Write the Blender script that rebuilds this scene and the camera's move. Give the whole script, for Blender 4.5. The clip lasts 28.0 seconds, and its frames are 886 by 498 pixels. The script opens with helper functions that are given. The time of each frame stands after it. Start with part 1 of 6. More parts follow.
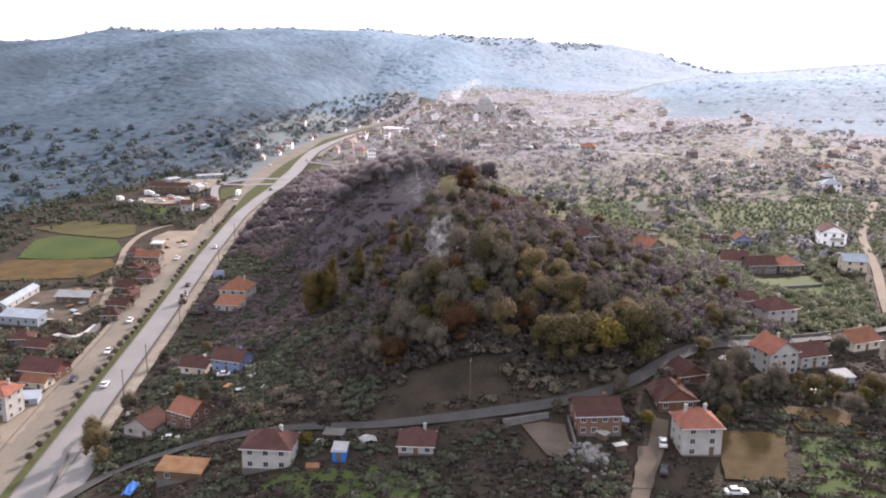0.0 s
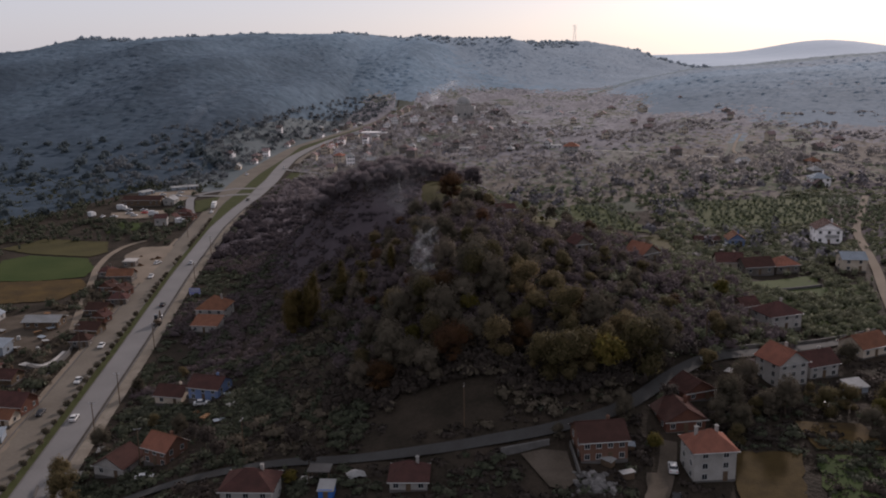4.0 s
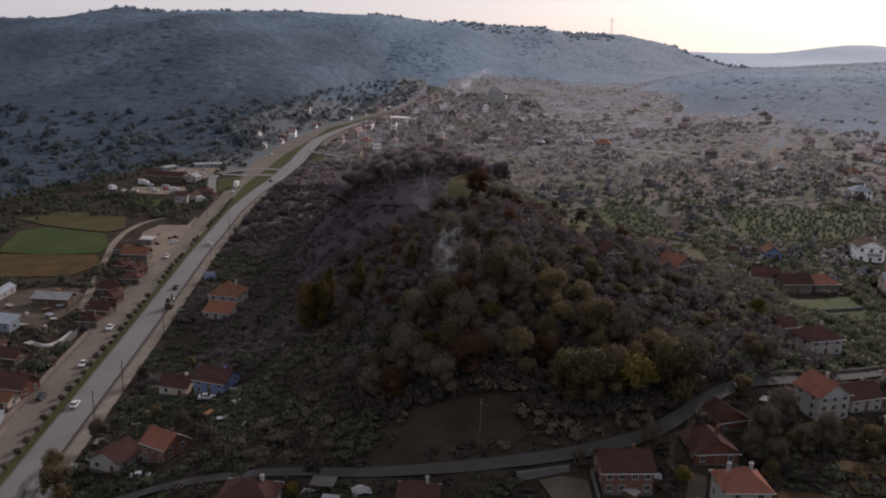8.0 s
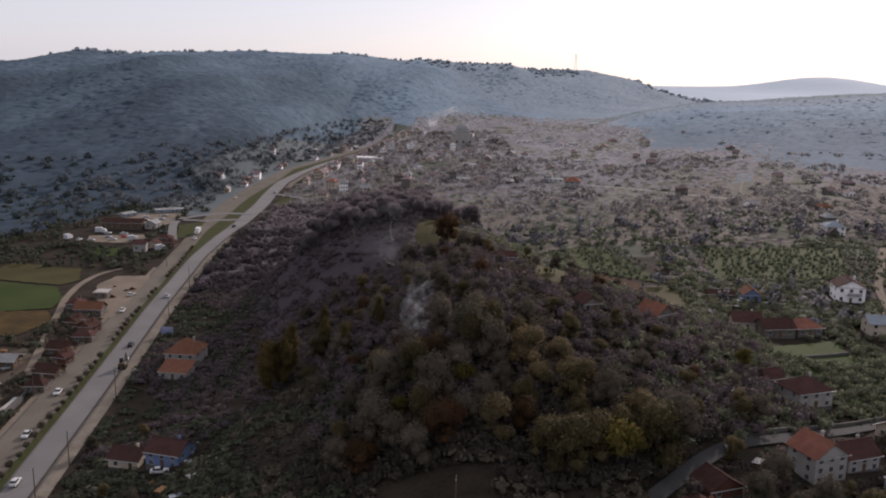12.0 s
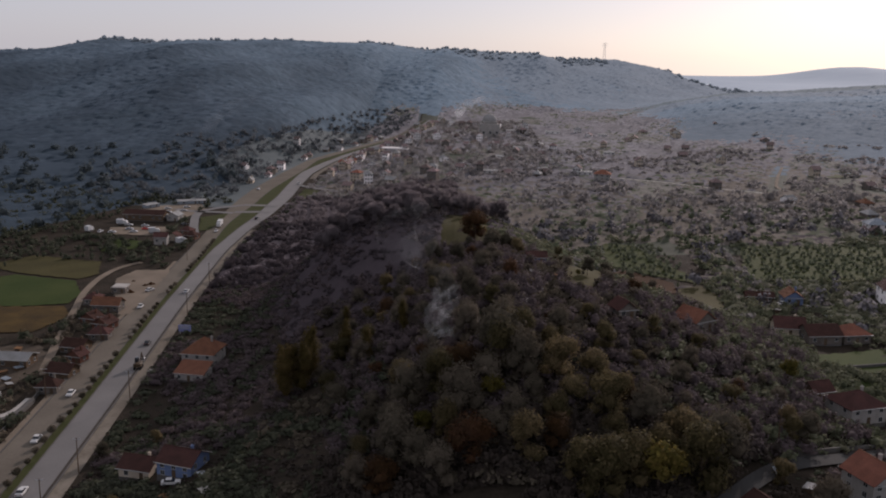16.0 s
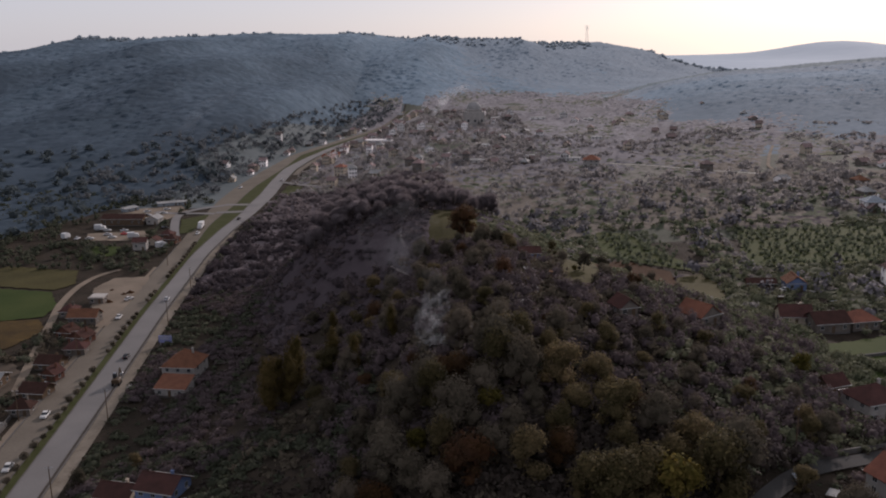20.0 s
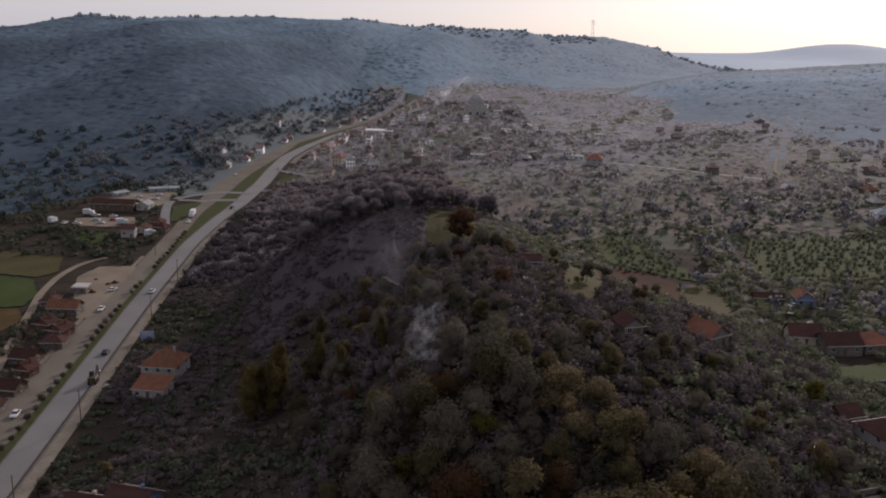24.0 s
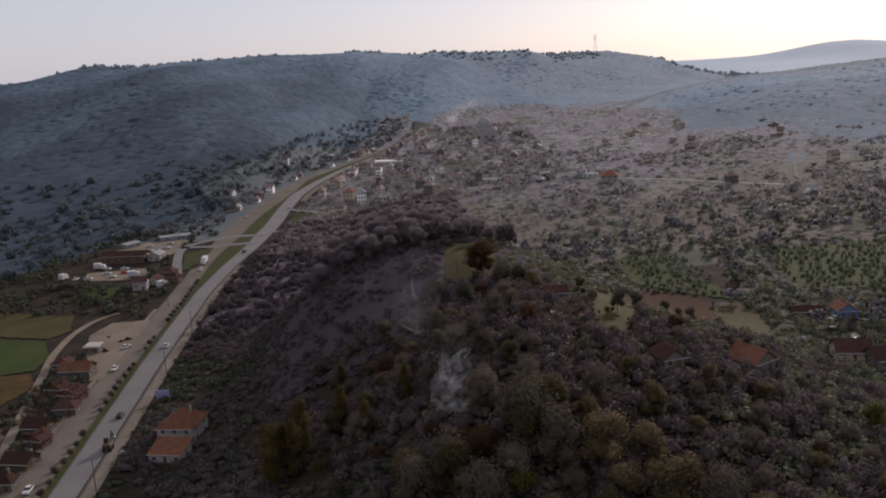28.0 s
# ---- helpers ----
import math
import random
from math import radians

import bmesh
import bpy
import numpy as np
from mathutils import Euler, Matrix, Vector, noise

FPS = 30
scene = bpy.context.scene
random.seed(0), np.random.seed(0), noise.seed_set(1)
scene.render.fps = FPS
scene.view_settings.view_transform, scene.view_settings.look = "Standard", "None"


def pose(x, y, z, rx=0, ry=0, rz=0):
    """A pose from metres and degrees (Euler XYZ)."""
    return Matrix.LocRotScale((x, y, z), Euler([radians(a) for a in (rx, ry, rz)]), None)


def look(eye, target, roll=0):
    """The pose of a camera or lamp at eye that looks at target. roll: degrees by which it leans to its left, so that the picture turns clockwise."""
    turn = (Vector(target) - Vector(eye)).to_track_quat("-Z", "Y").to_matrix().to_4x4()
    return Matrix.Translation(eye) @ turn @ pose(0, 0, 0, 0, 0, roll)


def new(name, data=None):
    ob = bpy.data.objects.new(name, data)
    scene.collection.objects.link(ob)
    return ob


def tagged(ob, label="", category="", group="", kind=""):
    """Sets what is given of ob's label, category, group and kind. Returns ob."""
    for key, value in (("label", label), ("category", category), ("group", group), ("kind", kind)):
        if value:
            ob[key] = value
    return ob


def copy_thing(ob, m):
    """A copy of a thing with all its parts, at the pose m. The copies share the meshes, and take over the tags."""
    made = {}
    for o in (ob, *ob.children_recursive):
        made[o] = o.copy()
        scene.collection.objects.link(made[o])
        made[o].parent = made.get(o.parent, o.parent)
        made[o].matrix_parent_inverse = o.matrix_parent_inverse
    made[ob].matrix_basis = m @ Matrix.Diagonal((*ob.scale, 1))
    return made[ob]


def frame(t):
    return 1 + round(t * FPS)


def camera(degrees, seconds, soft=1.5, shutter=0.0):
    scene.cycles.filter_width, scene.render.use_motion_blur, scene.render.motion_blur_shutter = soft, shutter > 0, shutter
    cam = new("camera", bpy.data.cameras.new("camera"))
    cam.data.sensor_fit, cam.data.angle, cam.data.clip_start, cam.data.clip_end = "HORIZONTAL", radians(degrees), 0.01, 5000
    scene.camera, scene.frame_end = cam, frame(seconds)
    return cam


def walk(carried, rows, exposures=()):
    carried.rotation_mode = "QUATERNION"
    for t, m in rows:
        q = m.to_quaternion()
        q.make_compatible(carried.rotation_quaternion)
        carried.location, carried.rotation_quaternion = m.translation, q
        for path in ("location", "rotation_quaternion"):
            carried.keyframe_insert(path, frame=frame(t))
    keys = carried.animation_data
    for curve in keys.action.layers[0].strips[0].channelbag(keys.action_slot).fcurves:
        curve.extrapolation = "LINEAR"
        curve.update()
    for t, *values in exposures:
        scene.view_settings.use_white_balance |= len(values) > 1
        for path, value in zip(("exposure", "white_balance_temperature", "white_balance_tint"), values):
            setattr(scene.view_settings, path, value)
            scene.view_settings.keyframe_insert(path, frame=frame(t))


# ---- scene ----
cam = camera(53.0, 28.0, soft=2.0)
PATH = [
    (0, (-0.772, 3.312, 99.21), (-0.81, 5.258, 98.75), 0.6),
    (0.5, (-0.447, 4.824, 99.111), (-0.452, 6.786, 98.723), -2.1),
    (1, (-1.734, 6.683, 98.938), (-1.716, 8.638, 98.514), -3.1),
    (1.5, (-2.041, 8.48, 99.13), (-2.052, 10.425, 98.662), -1.3),
    (2, (-1.675, 9.565, 99.489), (-1.722, 11.512, 99.032), -0.7),
    (2.5, (-1.52, 11.03, 99.642), (-1.577, 12.975, 99.182), -1.4),
    (3, (-1.828, 13.128, 99.609), (-1.883, 15.071, 99.14), -1.1),
    (3.5, (-2.194, 15.294, 99.51), (-2.191, 17.24, 99.047), -1.3),
    (5.5, (-2.252, 21.387, 100.001), (-2.279, 23.338, 99.56), 0.3),
    (6, (-2.408, 23.409, 100.127), (-2.426, 25.366, 99.711), -0.3),
    (6.5, (-2.211, 25.249, 100.2), (-2.207, 27.202, 99.771), -1.1),
    (7, (-2.047, 26.447, 100.491), (-2.091, 28.409, 100.104), -0.6),
    (7.5, (-2.362, 27.733, 100.526), (-2.426, 29.686, 100.097), 2.6),
    (8, (-2.545, 29.482, 100.556), (-2.592, 31.421, 100.067), 1.9),
    (8.5, (-2.829, 31.305, 100.911), (-2.885, 33.244, 100.423), 3.9),
    (9, (-2.552, 32.734, 101.463), (-2.601, 34.684, 101.022), -0.7),
    (9.5, (-2.825, 33.812, 101.711), (-2.912, 35.767, 101.298), 0.4),
    (10, (-2.995, 35.292, 101.934), (-3.1, 37.239, 101.491), 2.0),
    (10.5, (-3.197, 37.428, 101.924), (-3.274, 39.372, 101.463), -0.3),
    (11, (-2.889, 40.137, 101.705), (-2.88, 42.086, 101.255), -0.3),
    (11.5, (-2.485, 42.119, 102.062), (-2.422, 44.071, 101.627), -1.1),
    (12, (-2.658, 43.351, 102.262), (-2.639, 45.308, 101.852), 1.2),
    (12.5, (-2.584, 43.996, 102.183), (-2.639, 45.954, 101.779), 3.6),
    (14.5, (-2.587, 50.69, 102.652), (-2.651, 52.643, 102.226), 1.0),
    (15, (-2.534, 52.618, 102.694), (-2.615, 54.568, 102.256), 1.6),
    (15.5, (-2.858, 54.774, 102.683), (-2.894, 56.723, 102.236), -1.7),
    (16, (-3.127, 56.213, 102.681), (-3.164, 58.165, 102.246), 1.3),
    (16.5, (-3.23, 57.747, 102.279), (-3.226, 59.7, 101.845), 0.6),
    (17, (-3.156, 59.758, 102.373), (-3.16, 61.698, 101.889), 0.2),
    (17.5, (-3.1, 61.316, 102.462), (-3.124, 63.266, 102.021), 1.2),
    (18, (-3.27, 62.763, 102.503), (-3.279, 64.715, 102.068), 0.9),
    (18.5, (-3.332, 64.128, 102.736), (-3.34, 66.084, 102.32), 0.4),
    (19, (-3.167, 65.857, 102.765), (-3.179, 67.81, 102.331), -0.3),
    (19.5, (-3.241, 67.663, 102.736), (-3.241, 69.612, 102.285), -1.0),
    (20, (-3.229, 69.342, 102.818), (-3.241, 71.288, 102.358), -0.7),
    (20.5, (-3.155, 70.953, 102.976), (-3.187, 72.892, 102.488), 3.3),
    (21, (-3.117, 72.501, 103.249), (-3.132, 74.454, 102.82), -1.7),
    (21.5, (-3.44, 74.081, 103.16), (-3.441, 76.023, 102.684), 1.4),
    (23.5, (-2.84, 80.54, 104.251), (-2.823, 82.488, 103.801), 1.1),
    (24, (-3.026, 82.334, 104.058), (-3.032, 84.275, 103.575), 1.3),
    (24.5, (-3.176, 84.008, 103.838), (-3.224, 85.946, 103.346), 1.5),
    (25, (-3.117, 85.58, 103.808), (-3.177, 87.512, 103.296), -0.9),
    (25.5, (-3.114, 87.223, 104.326), (-3.137, 89.177, 103.903), -1.2),
    (26, (-3.474, 88.836, 104.42), (-3.511, 90.772, 103.919), 3.4),
    (26.5, (-3.409, 90.433, 104.451), (-3.48, 92.37, 103.956), 2.1),
    (27, (-3.378, 91.953, 104.516), (-3.452, 93.892, 104.033), 0.3),
    (27.5, (-3.498, 93.039, 104.65), (-3.543, 94.995, 104.237), -3.4),
    (28, (-3.782, 94.519, 104.805), (-3.824, 96.472, 104.375), -2.9),
]
walk(cam, [(t, look(eye, target, roll)) for t, eye, target, roll in PATH],
     [(t, stops + 0.14, 5700, 20) for t, stops in ((0, 2.4), (0.2, 1.6), (0.5, 0.5), (1.0, 0.32), (3.0, 0.45), (6.0, 0.45), (8.0, 0.5), (9.0, 0.55), (11.0, 0.55), (12.0, 0.72), (13.0, 0.65), (15.0, 0.28), (17.0, 0.38), (19.0, 0.42), (24.0, 0.45), (25.0, 0.56), (26.0, 0.85), (27.0, 0.72), (28.0, 0.45))])

# ---- light ----
SUN_AZ, SUN_EL = radians(26), radians(20)
world = bpy.data.worlds.new("sky")
scene.world = world
world.use_nodes = True
wt = world.node_tree
sky = wt.nodes.new("ShaderNodeTexSky")
sky.sky_type, sky.sun_disc, sky.sun_elevation, sky.sun_rotation = "NISHITA", False, SUN_EL, SUN_AZ
sky.air_density, sky.dust_density, sky.ozone_density, sky.altitude = 0.7, 1.3, 1.2, 200
# a thin even haze lies over the clear sky
haze = wt.nodes.new("ShaderNodeMix")
haze.data_type, haze.inputs["Factor"].default_value = "RGBA", 0.90
wt.links.new(sky.outputs[0], haze.inputs[6])
haze.inputs[7].default_value = (2.55, 2.38, 2.14, 1)
wt.links.new(haze.outputs[2], wt.nodes["Background"].inputs[0])
wt.nodes["Background"].inputs[1].default_value = 0.143
sun = new("sun", bpy.data.lights.new("sun", "SUN"))
sun.data.energy, sun.data.angle, sun.data.color = 2.4, radians(3.0), (1.0, 0.83, 0.66)
sun.matrix_world = look(Vector((math.sin(SUN_AZ) * math.cos(SUN_EL), math.cos(SUN_AZ) * math.cos(SUN_EL), math.sin(SUN_EL))) * 900, (0, 0, 0))


# ---- materials ----
def mat(name, a, b=None, scale=0.3, fine=4.0, rough=0.85, bump=0.3, metal=0.0, spec=0.02, transl=0.0, vary=0.0, island=0.0, sheen=0.0, tint=(0.80, 0.92, 1.0), wave=0.0, dist=0.1, upward=0.0, fuzz=0.5):
    """Two colours mixed by a coarse and a fine noise, at world scale; vary: from object to object; island: from leaf to
    leaf; wave: ribs a metre; upward: shading normals bent to the sky, to even out light and shade like haze.
    """
    m = bpy.data.materials.new(name)
    m.use_nodes = True
    t = m.node_tree
    N, L = t.nodes.new, t.links.new
    p = t.nodes["Principled BSDF"]
    geo = N("ShaderNodeNewGeometry")
    n1, n2 = N("ShaderNodeTexNoise"), N("ShaderNodeTexNoise")
    for n, s in ((n1, scale), (n2, fine)):
        n.inputs["Scale"].default_value, n.inputs["Detail"].default_value = s, 4
        L(geo.outputs["Position"], n.inputs["Vector"])
    mix = N("ShaderNodeMath")
    mix.operation = "MULTIPLY_ADD"
    L(n1.outputs[0], mix.inputs[0])
    mix.inputs[1].default_value = 0.65
    half = N("ShaderNodeMath")
    half.operation = "MULTIPLY"
    L(n2.outputs[0], half.inputs[0])
    half.inputs[1].default_value = 0.35
    L(half.outputs[0], mix.inputs[2])
    ramp = N("ShaderNodeValToRGB")
    b = b or tuple(c * 0.7 for c in a)
    ramp.color_ramp.elements[0].position, ramp.color_ramp.elements[1].position = 0.36, 0.64
    ramp.color_ramp.elements[0].color, ramp.color_ramp.elements[1].color = (*a, 1), (*b, 1)
    L(mix.outputs[0], ramp.inputs[0])
    colour = ramp.outputs[0]
    for amount, source in ((vary, N("ShaderNodeObjectInfo").outputs["Random"]), (island, geo.outputs["Random Per Island"])):
        if amount:
            hsv = N("ShaderNodeHueSaturation")
            r = N("ShaderNodeMapRange")
            r.inputs["To Min"].default_value, r.inputs["To Max"].default_value = 1 - amount, 1 + amount
            L(source, r.inputs["Value"])
            L(r.outputs[0], hsv.inputs["Value"])
            r2 = N("ShaderNodeMapRange")
            r2.inputs["To Min"].default_value, r2.inputs["To Max"].default_value = 0.5 + 0.035 * amount, 0.5 - 0.035 * amount
            L(source, r2.inputs["Value"])
            L(r2.outputs[0], hsv.inputs["Hue"])
            L(colour, hsv.inputs["Color"])
            colour = hsv.outputs[0]
    L(colour, p.inputs["Base Color"])
    p.inputs["Roughness"].default_value, p.inputs["Metallic"].default_value = rough, metal
    p.inputs["Specular IOR Level"].default_value = spec
    # soft sheen imitates the veil of haze on leaves and hills
    if sheen:
        down = N("ShaderNodeMapRange")
        down.inputs["From Min"].default_value, down.inputs["From Max"].default_value = 0.34, 0.66
        down.inputs["To Min"].default_value, down.inputs["To Max"].default_value = 0.6 * sheen, 1.4 * sheen
        L(mix.outputs[0], down.inputs["Value"])
        L(down.outputs[0], p.inputs["Sheen Weight"])
        p.inputs["Sheen Roughness"].default_value = fuzz
        p.inputs["Sheen Tint"].default_value = (*tint, 1)
    if bump:
        bp = N("ShaderNodeBump")
        bp.inputs["Strength"].default_value, bp.inputs["Distance"].default_value = bump, dist
        if wave:
            w = N("ShaderNodeTexWave")
            tc = N("ShaderNodeTexCoord")
            L(tc.outputs["Object"], w.inputs["Vector"])
            w.inputs["Scale"].default_value, w.inputs["Distortion"].default_value = wave, 0.4
            L(w.outputs["Fac"], bp.inputs["Height"])
        else:
            L(n2.outputs[0], bp.inputs["Height"])
        L(bp.outputs[0], p.inputs["Normal"])
    if upward:
        up, add, norm = N("ShaderNodeCombineXYZ"), N("ShaderNodeVectorMath"), N("ShaderNodeVectorMath")
        up.inputs[2].default_value = upward
        norm.operation = "NORMALIZE"
        L(geo.outputs["Normal"], add.inputs[0])
        L(up.outputs[0], add.inputs[1])
        L(add.outputs[0], norm.inputs[0])
        L(norm.outputs[0], p.inputs["Normal"])
    if transl:
        tr = N("ShaderNodeBsdfTranslucent")
        L(colour, tr.inputs["Color"])
        ms = N("ShaderNodeMixShader")
        ms.inputs[0].default_value = transl
        L(p.outputs[0], ms.inputs[1])
        L(tr.outputs[0], ms.inputs[2])
        L(ms.outputs[0], t.nodes["Material Output"].inputs[0])
    return m


GROUND = mat("meadow_and_scrub", (0.044, 0.035, 0.027), (0.023, 0.02, 0.015), 0.11, 1.1, bump=0.9, dist=0.5)
GREEN = mat("green_crop", (0.033, 0.048, 0.016), (0.05, 0.062, 0.022), 0.05, 1.2, bump=0.5)
GARDEN = mat("green_garden_rows", (0.038, 0.05, 0.017), (0.055, 0.06, 0.022), 0.08, 0.7, bump=0.5, dist=0.3)
LAWN = mat("verge_grass", (0.04, 0.046, 0.018), (0.055, 0.057, 0.026), 0.2, 2.0, bump=0.4)
BROWN = mat("ploughed_earth", (0.039, 0.029, 0.017), (0.053, 0.038, 0.022), 0.08, 1.0, bump=0.6)
STRAW = mat("dry_stubble", (0.079, 0.054, 0.022), (0.045, 0.033, 0.018), 0.12, 1.0, bump=0.5)
STUBBLE = mat("dry_field", (0.06, 0.043, 0.018), (0.04, 0.029, 0.013), 0.4, 3.0, bump=0.4, dist=0.2)
EASTGREEN = mat("olive_garden_bushes", (0.097, 0.109, 0.064), (0.143, 0.143, 0.092), 0.10, 1.0, rough=0.8, bump=0, transl=0.35, island=0.35, sheen=0.05, tint=(1.0, 0.95, 0.95))
WESTGREEN = mat("dark_green_bushes", (0.052, 0.06, 0.038), (0.075, 0.079, 0.053), 0.10, 1.0, rough=0.8, bump=0, transl=0.3, island=0.3, sheen=0.05, tint=(1.0, 0.95, 0.95))
MEADOW = mat("dry_olive_meadow", (0.067, 0.06, 0.027), (0.046, 0.042, 0.02), 0.06, 0.8, bump=0.6, dist=0.2)
TERRACE = mat("reddish_brown_earth", (0.048, 0.024, 0.01), (0.035, 0.017, 0.007), 0.08, 0.9, bump=0.6, dist=0.2)
ASPHALT = mat("worn_asphalt", (0.116, 0.111, 0.107), (0.15, 0.143, 0.137), 0.06, 3.0, rough=0.7, bump=0.15, dist=0.02, spec=0.15)
DUSTY = mat("dusty_asphalt", (0.150, 0.132, 0.108), (0.112, 0.098, 0.080), 0.05, 1.2, rough=0.85, bump=0.15, dist=0.02)
SHOULDER = mat("trodden_pale_dirt", (0.190, 0.168, 0.138), (0.120, 0.102, 0.080), 0.12, 1.0, rough=0.95, bump=0.4)
LANE_MAT = mat("village_asphalt", (0.043, 0.041, 0.039), (0.059, 0.059, 0.057), 0.15, 2.0, rough=0.75, bump=0.2, dist=0.03)
CONCRETE = mat("concrete", (0.118, 0.113, 0.105), (0.09, 0.083, 0.078), 0.25, 3.0, rough=0.8, bump=0.2, dist=0.02)
PALE = mat("pale_concrete", (0.42, 0.4, 0.37), (0.32, 0.305, 0.28), 0.3, 3.0, rough=0.8, bump=0.2, dist=0.02)
GRAVEL = mat("pale_gravel", (0.199, 0.165, 0.129), (0.139, 0.116, 0.09), 0.07, 2.5, rough=0.95, bump=0.5)
DIRT = mat("packed_dirt", (0.091, 0.075, 0.06), (0.061, 0.051, 0.039), 0.2, 2.0, rough=0.95, bump=0.5)
TILE = mat("terracotta_tiles", (0.238, 0.11, 0.07), (0.164, 0.078, 0.053), 0.5, 5.0, bump=0.7, wave=9.0, dist=0.05, vary=0.22)
TILE_DARK = mat("weathered_brown_tiles", (0.085, 0.045, 0.038), (0.058, 0.034, 0.029), 0.5, 5.0, bump=0.7, wave=9.0, dist=0.05, vary=0.25)
RUST = mat("rusty_corrugated_sheet", (0.230, 0.141, 0.077), (0.161, 0.083, 0.042), 0.4, 3.0, rough=0.8, metal=0.0, bump=0.8, wave=5.0, dist=0.05)
SHEET = mat("pale_metal_sheet", (0.299, 0.299, 0.293), (0.221, 0.218, 0.208), 0.3, 2.0, rough=0.75, metal=0.0, bump=0.5, wave=4.0, dist=0.04)
GREYSHEET = mat("grey_metal_sheet", (0.264, 0.296, 0.328), (0.200, 0.224, 0.248), 0.3, 2.0, rough=0.75, metal=0.0, bump=0.5, wave=4.0, dist=0.04)
BLUE = mat("blue_tarpaulin", (0.05, 0.14, 0.42), (0.04, 0.10, 0.30), 0.8, 4.0, rough=0.5, bump=0.4)
WHITE = mat("white_render", (0.331, 0.316, 0.294), (0.25, 0.239, 0.221), 0.5, 4.0, bump=0.15, dist=0.03, vary=0.08)
CREAM = mat("cream_render", (0.46, 0.4, 0.32), (0.38, 0.325, 0.255), 0.5, 4.0, bump=0.15, dist=0.03, vary=0.1)
PINK = mat("salmon_render", (0.147, 0.086, 0.062), (0.121, 0.069, 0.051), 0.5, 4.0, bump=0.15, dist=0.03)
BLUEWALL = mat("blue_render", (0.15, 0.20, 0.33), (0.12, 0.16, 0.27), 0.5, 4.0, bump=0.15, dist=0.03)
# old stained walls; on the hillside houses its dark tone is painted shade
OLDWALL = mat("stained_old_render_and_shade", (0.17, 0.15, 0.13), (0.10, 0.088, 0.076), 0.6, 3.0, bump=0.3, dist=0.03, vary=0.2)
BRICK = mat("bare_red_block", (0.128, 0.062, 0.042), (0.102, 0.052, 0.039), 0.8, 6.0, bump=0.4, dist=0.04)
STONE = mat("broken_stone", (0.155, 0.148, 0.141), (0.104, 0.100, 0.096), 0.6, 4.0, bump=0.5, vary=0.3)
GLASS = mat("dark_window_glass", (0.02, 0.024, 0.03), (0.015, 0.018, 0.022), 1.0, 2.0, rough=0.12, bump=0, spec=0.6)
FRAME = mat("white_plastic_frame", (0.372, 0.372, 0.358), (0.3, 0.3, 0.286), 1.0, 6.0, rough=0.5, bump=0)
WOOD = mat("weathered_timber", (0.126, 0.089, 0.059), (0.081, 0.059, 0.041), 0.8, 8.0, bump=0.4, dist=0.02)
METAL = mat("galvanised_steel", (0.42, 0.43, 0.44), (0.33, 0.34, 0.35), 2.0, 8.0, rough=0.45, metal=0.8, bump=0)
BARK = mat("bark", (0.10, 0.075, 0.055), (0.065, 0.05, 0.04), 1.0, 8.0, bump=0.5)
LEAF = mat("dark_green_leaves", (0.078, 0.067, 0.048), (0.11, 0.095, 0.07), 0.10, 1.0, rough=0.9, bump=0, transl=0.3, vary=0.35, island=0.2, spec=0.02)
# woods at the hill's foot have blue haze mixed into their colours
EDGEWOOD = mat("valley_edge_leaves_hazed", (0.06, 0.077, 0.084), (0.084, 0.101, 0.106), 0.03, 0.4, rough=0.9, bump=0, transl=0.55, island=0.12, sheen=0.02, tint=(0.4, 0.65, 1.0), spec=0.02, upward=2.2)
ROADWOOD = mat("roadside_slope_leaves_hazed", (0.103, 0.115, 0.125), (0.14, 0.15, 0.158), 0.03, 0.4, rough=0.9, bump=0, transl=0.55, island=0.12, sheen=0.02, tint=(0.5, 0.7, 1.0), spec=0.02, upward=2.2)
OLIVE = mat("olive_green_leaves", (0.09, 0.075, 0.036), (0.12, 0.098, 0.048), 0.10, 1.0, rough=0.7, bump=0, transl=0.5, vary=0.35, island=0.4, sheen=0.03, tint=(1.0, 0.95, 0.9))
POPLAR = mat("yellowing_poplar_leaves", (0.07, 0.055, 0.018), (0.087, 0.066, 0.025), 0.10, 1.0, rough=0.7, bump=0, transl=0.4, vary=0.2, island=0.35)
YELLOW = mat("yellow_autumn_leaves", (0.116, 0.093, 0.022), (0.088, 0.079, 0.022), 0.2, 1.0, rough=0.7, bump=0, transl=0.4, vary=0.2, island=0.35)
RUSSET = mat("russet_autumn_leaves", (0.074, 0.041, 0.018), (0.06, 0.037, 0.021), 0.2, 1.0, rough=0.7, bump=0, transl=0.45, vary=0.25, island=0.35, sheen=0.02, tint=(1.0, 0.95, 0.9))
SCRUB = mat("brown_green_scrub", (0.052, 0.042, 0.034), (0.041, 0.034, 0.029), 0.05, 0.8, rough=0.8, bump=0, transl=0.25, island=0.25, sheen=0.05, tint=(1.0, 0.95, 0.95))
# ridge woods in graded tones, aerial haze put into their base colours
WOODS = mat("distant_woods_hazed", (0.149, 0.184, 0.218), (0.181, 0.219, 0.252), 0.02, 0.10, rough=0.9, bump=0, sheen=0.04, tint=(0.45, 0.66, 0.95), upward=1.6)
CREST = mat("east_ridge_trees_hazed", (0.112, 0.142, 0.155), (0.144, 0.176, 0.184), 0.02, 0.1, rough=0.9, bump=0, sheen=0.04, tint=(0.46, 0.68, 0.92), upward=1.6)
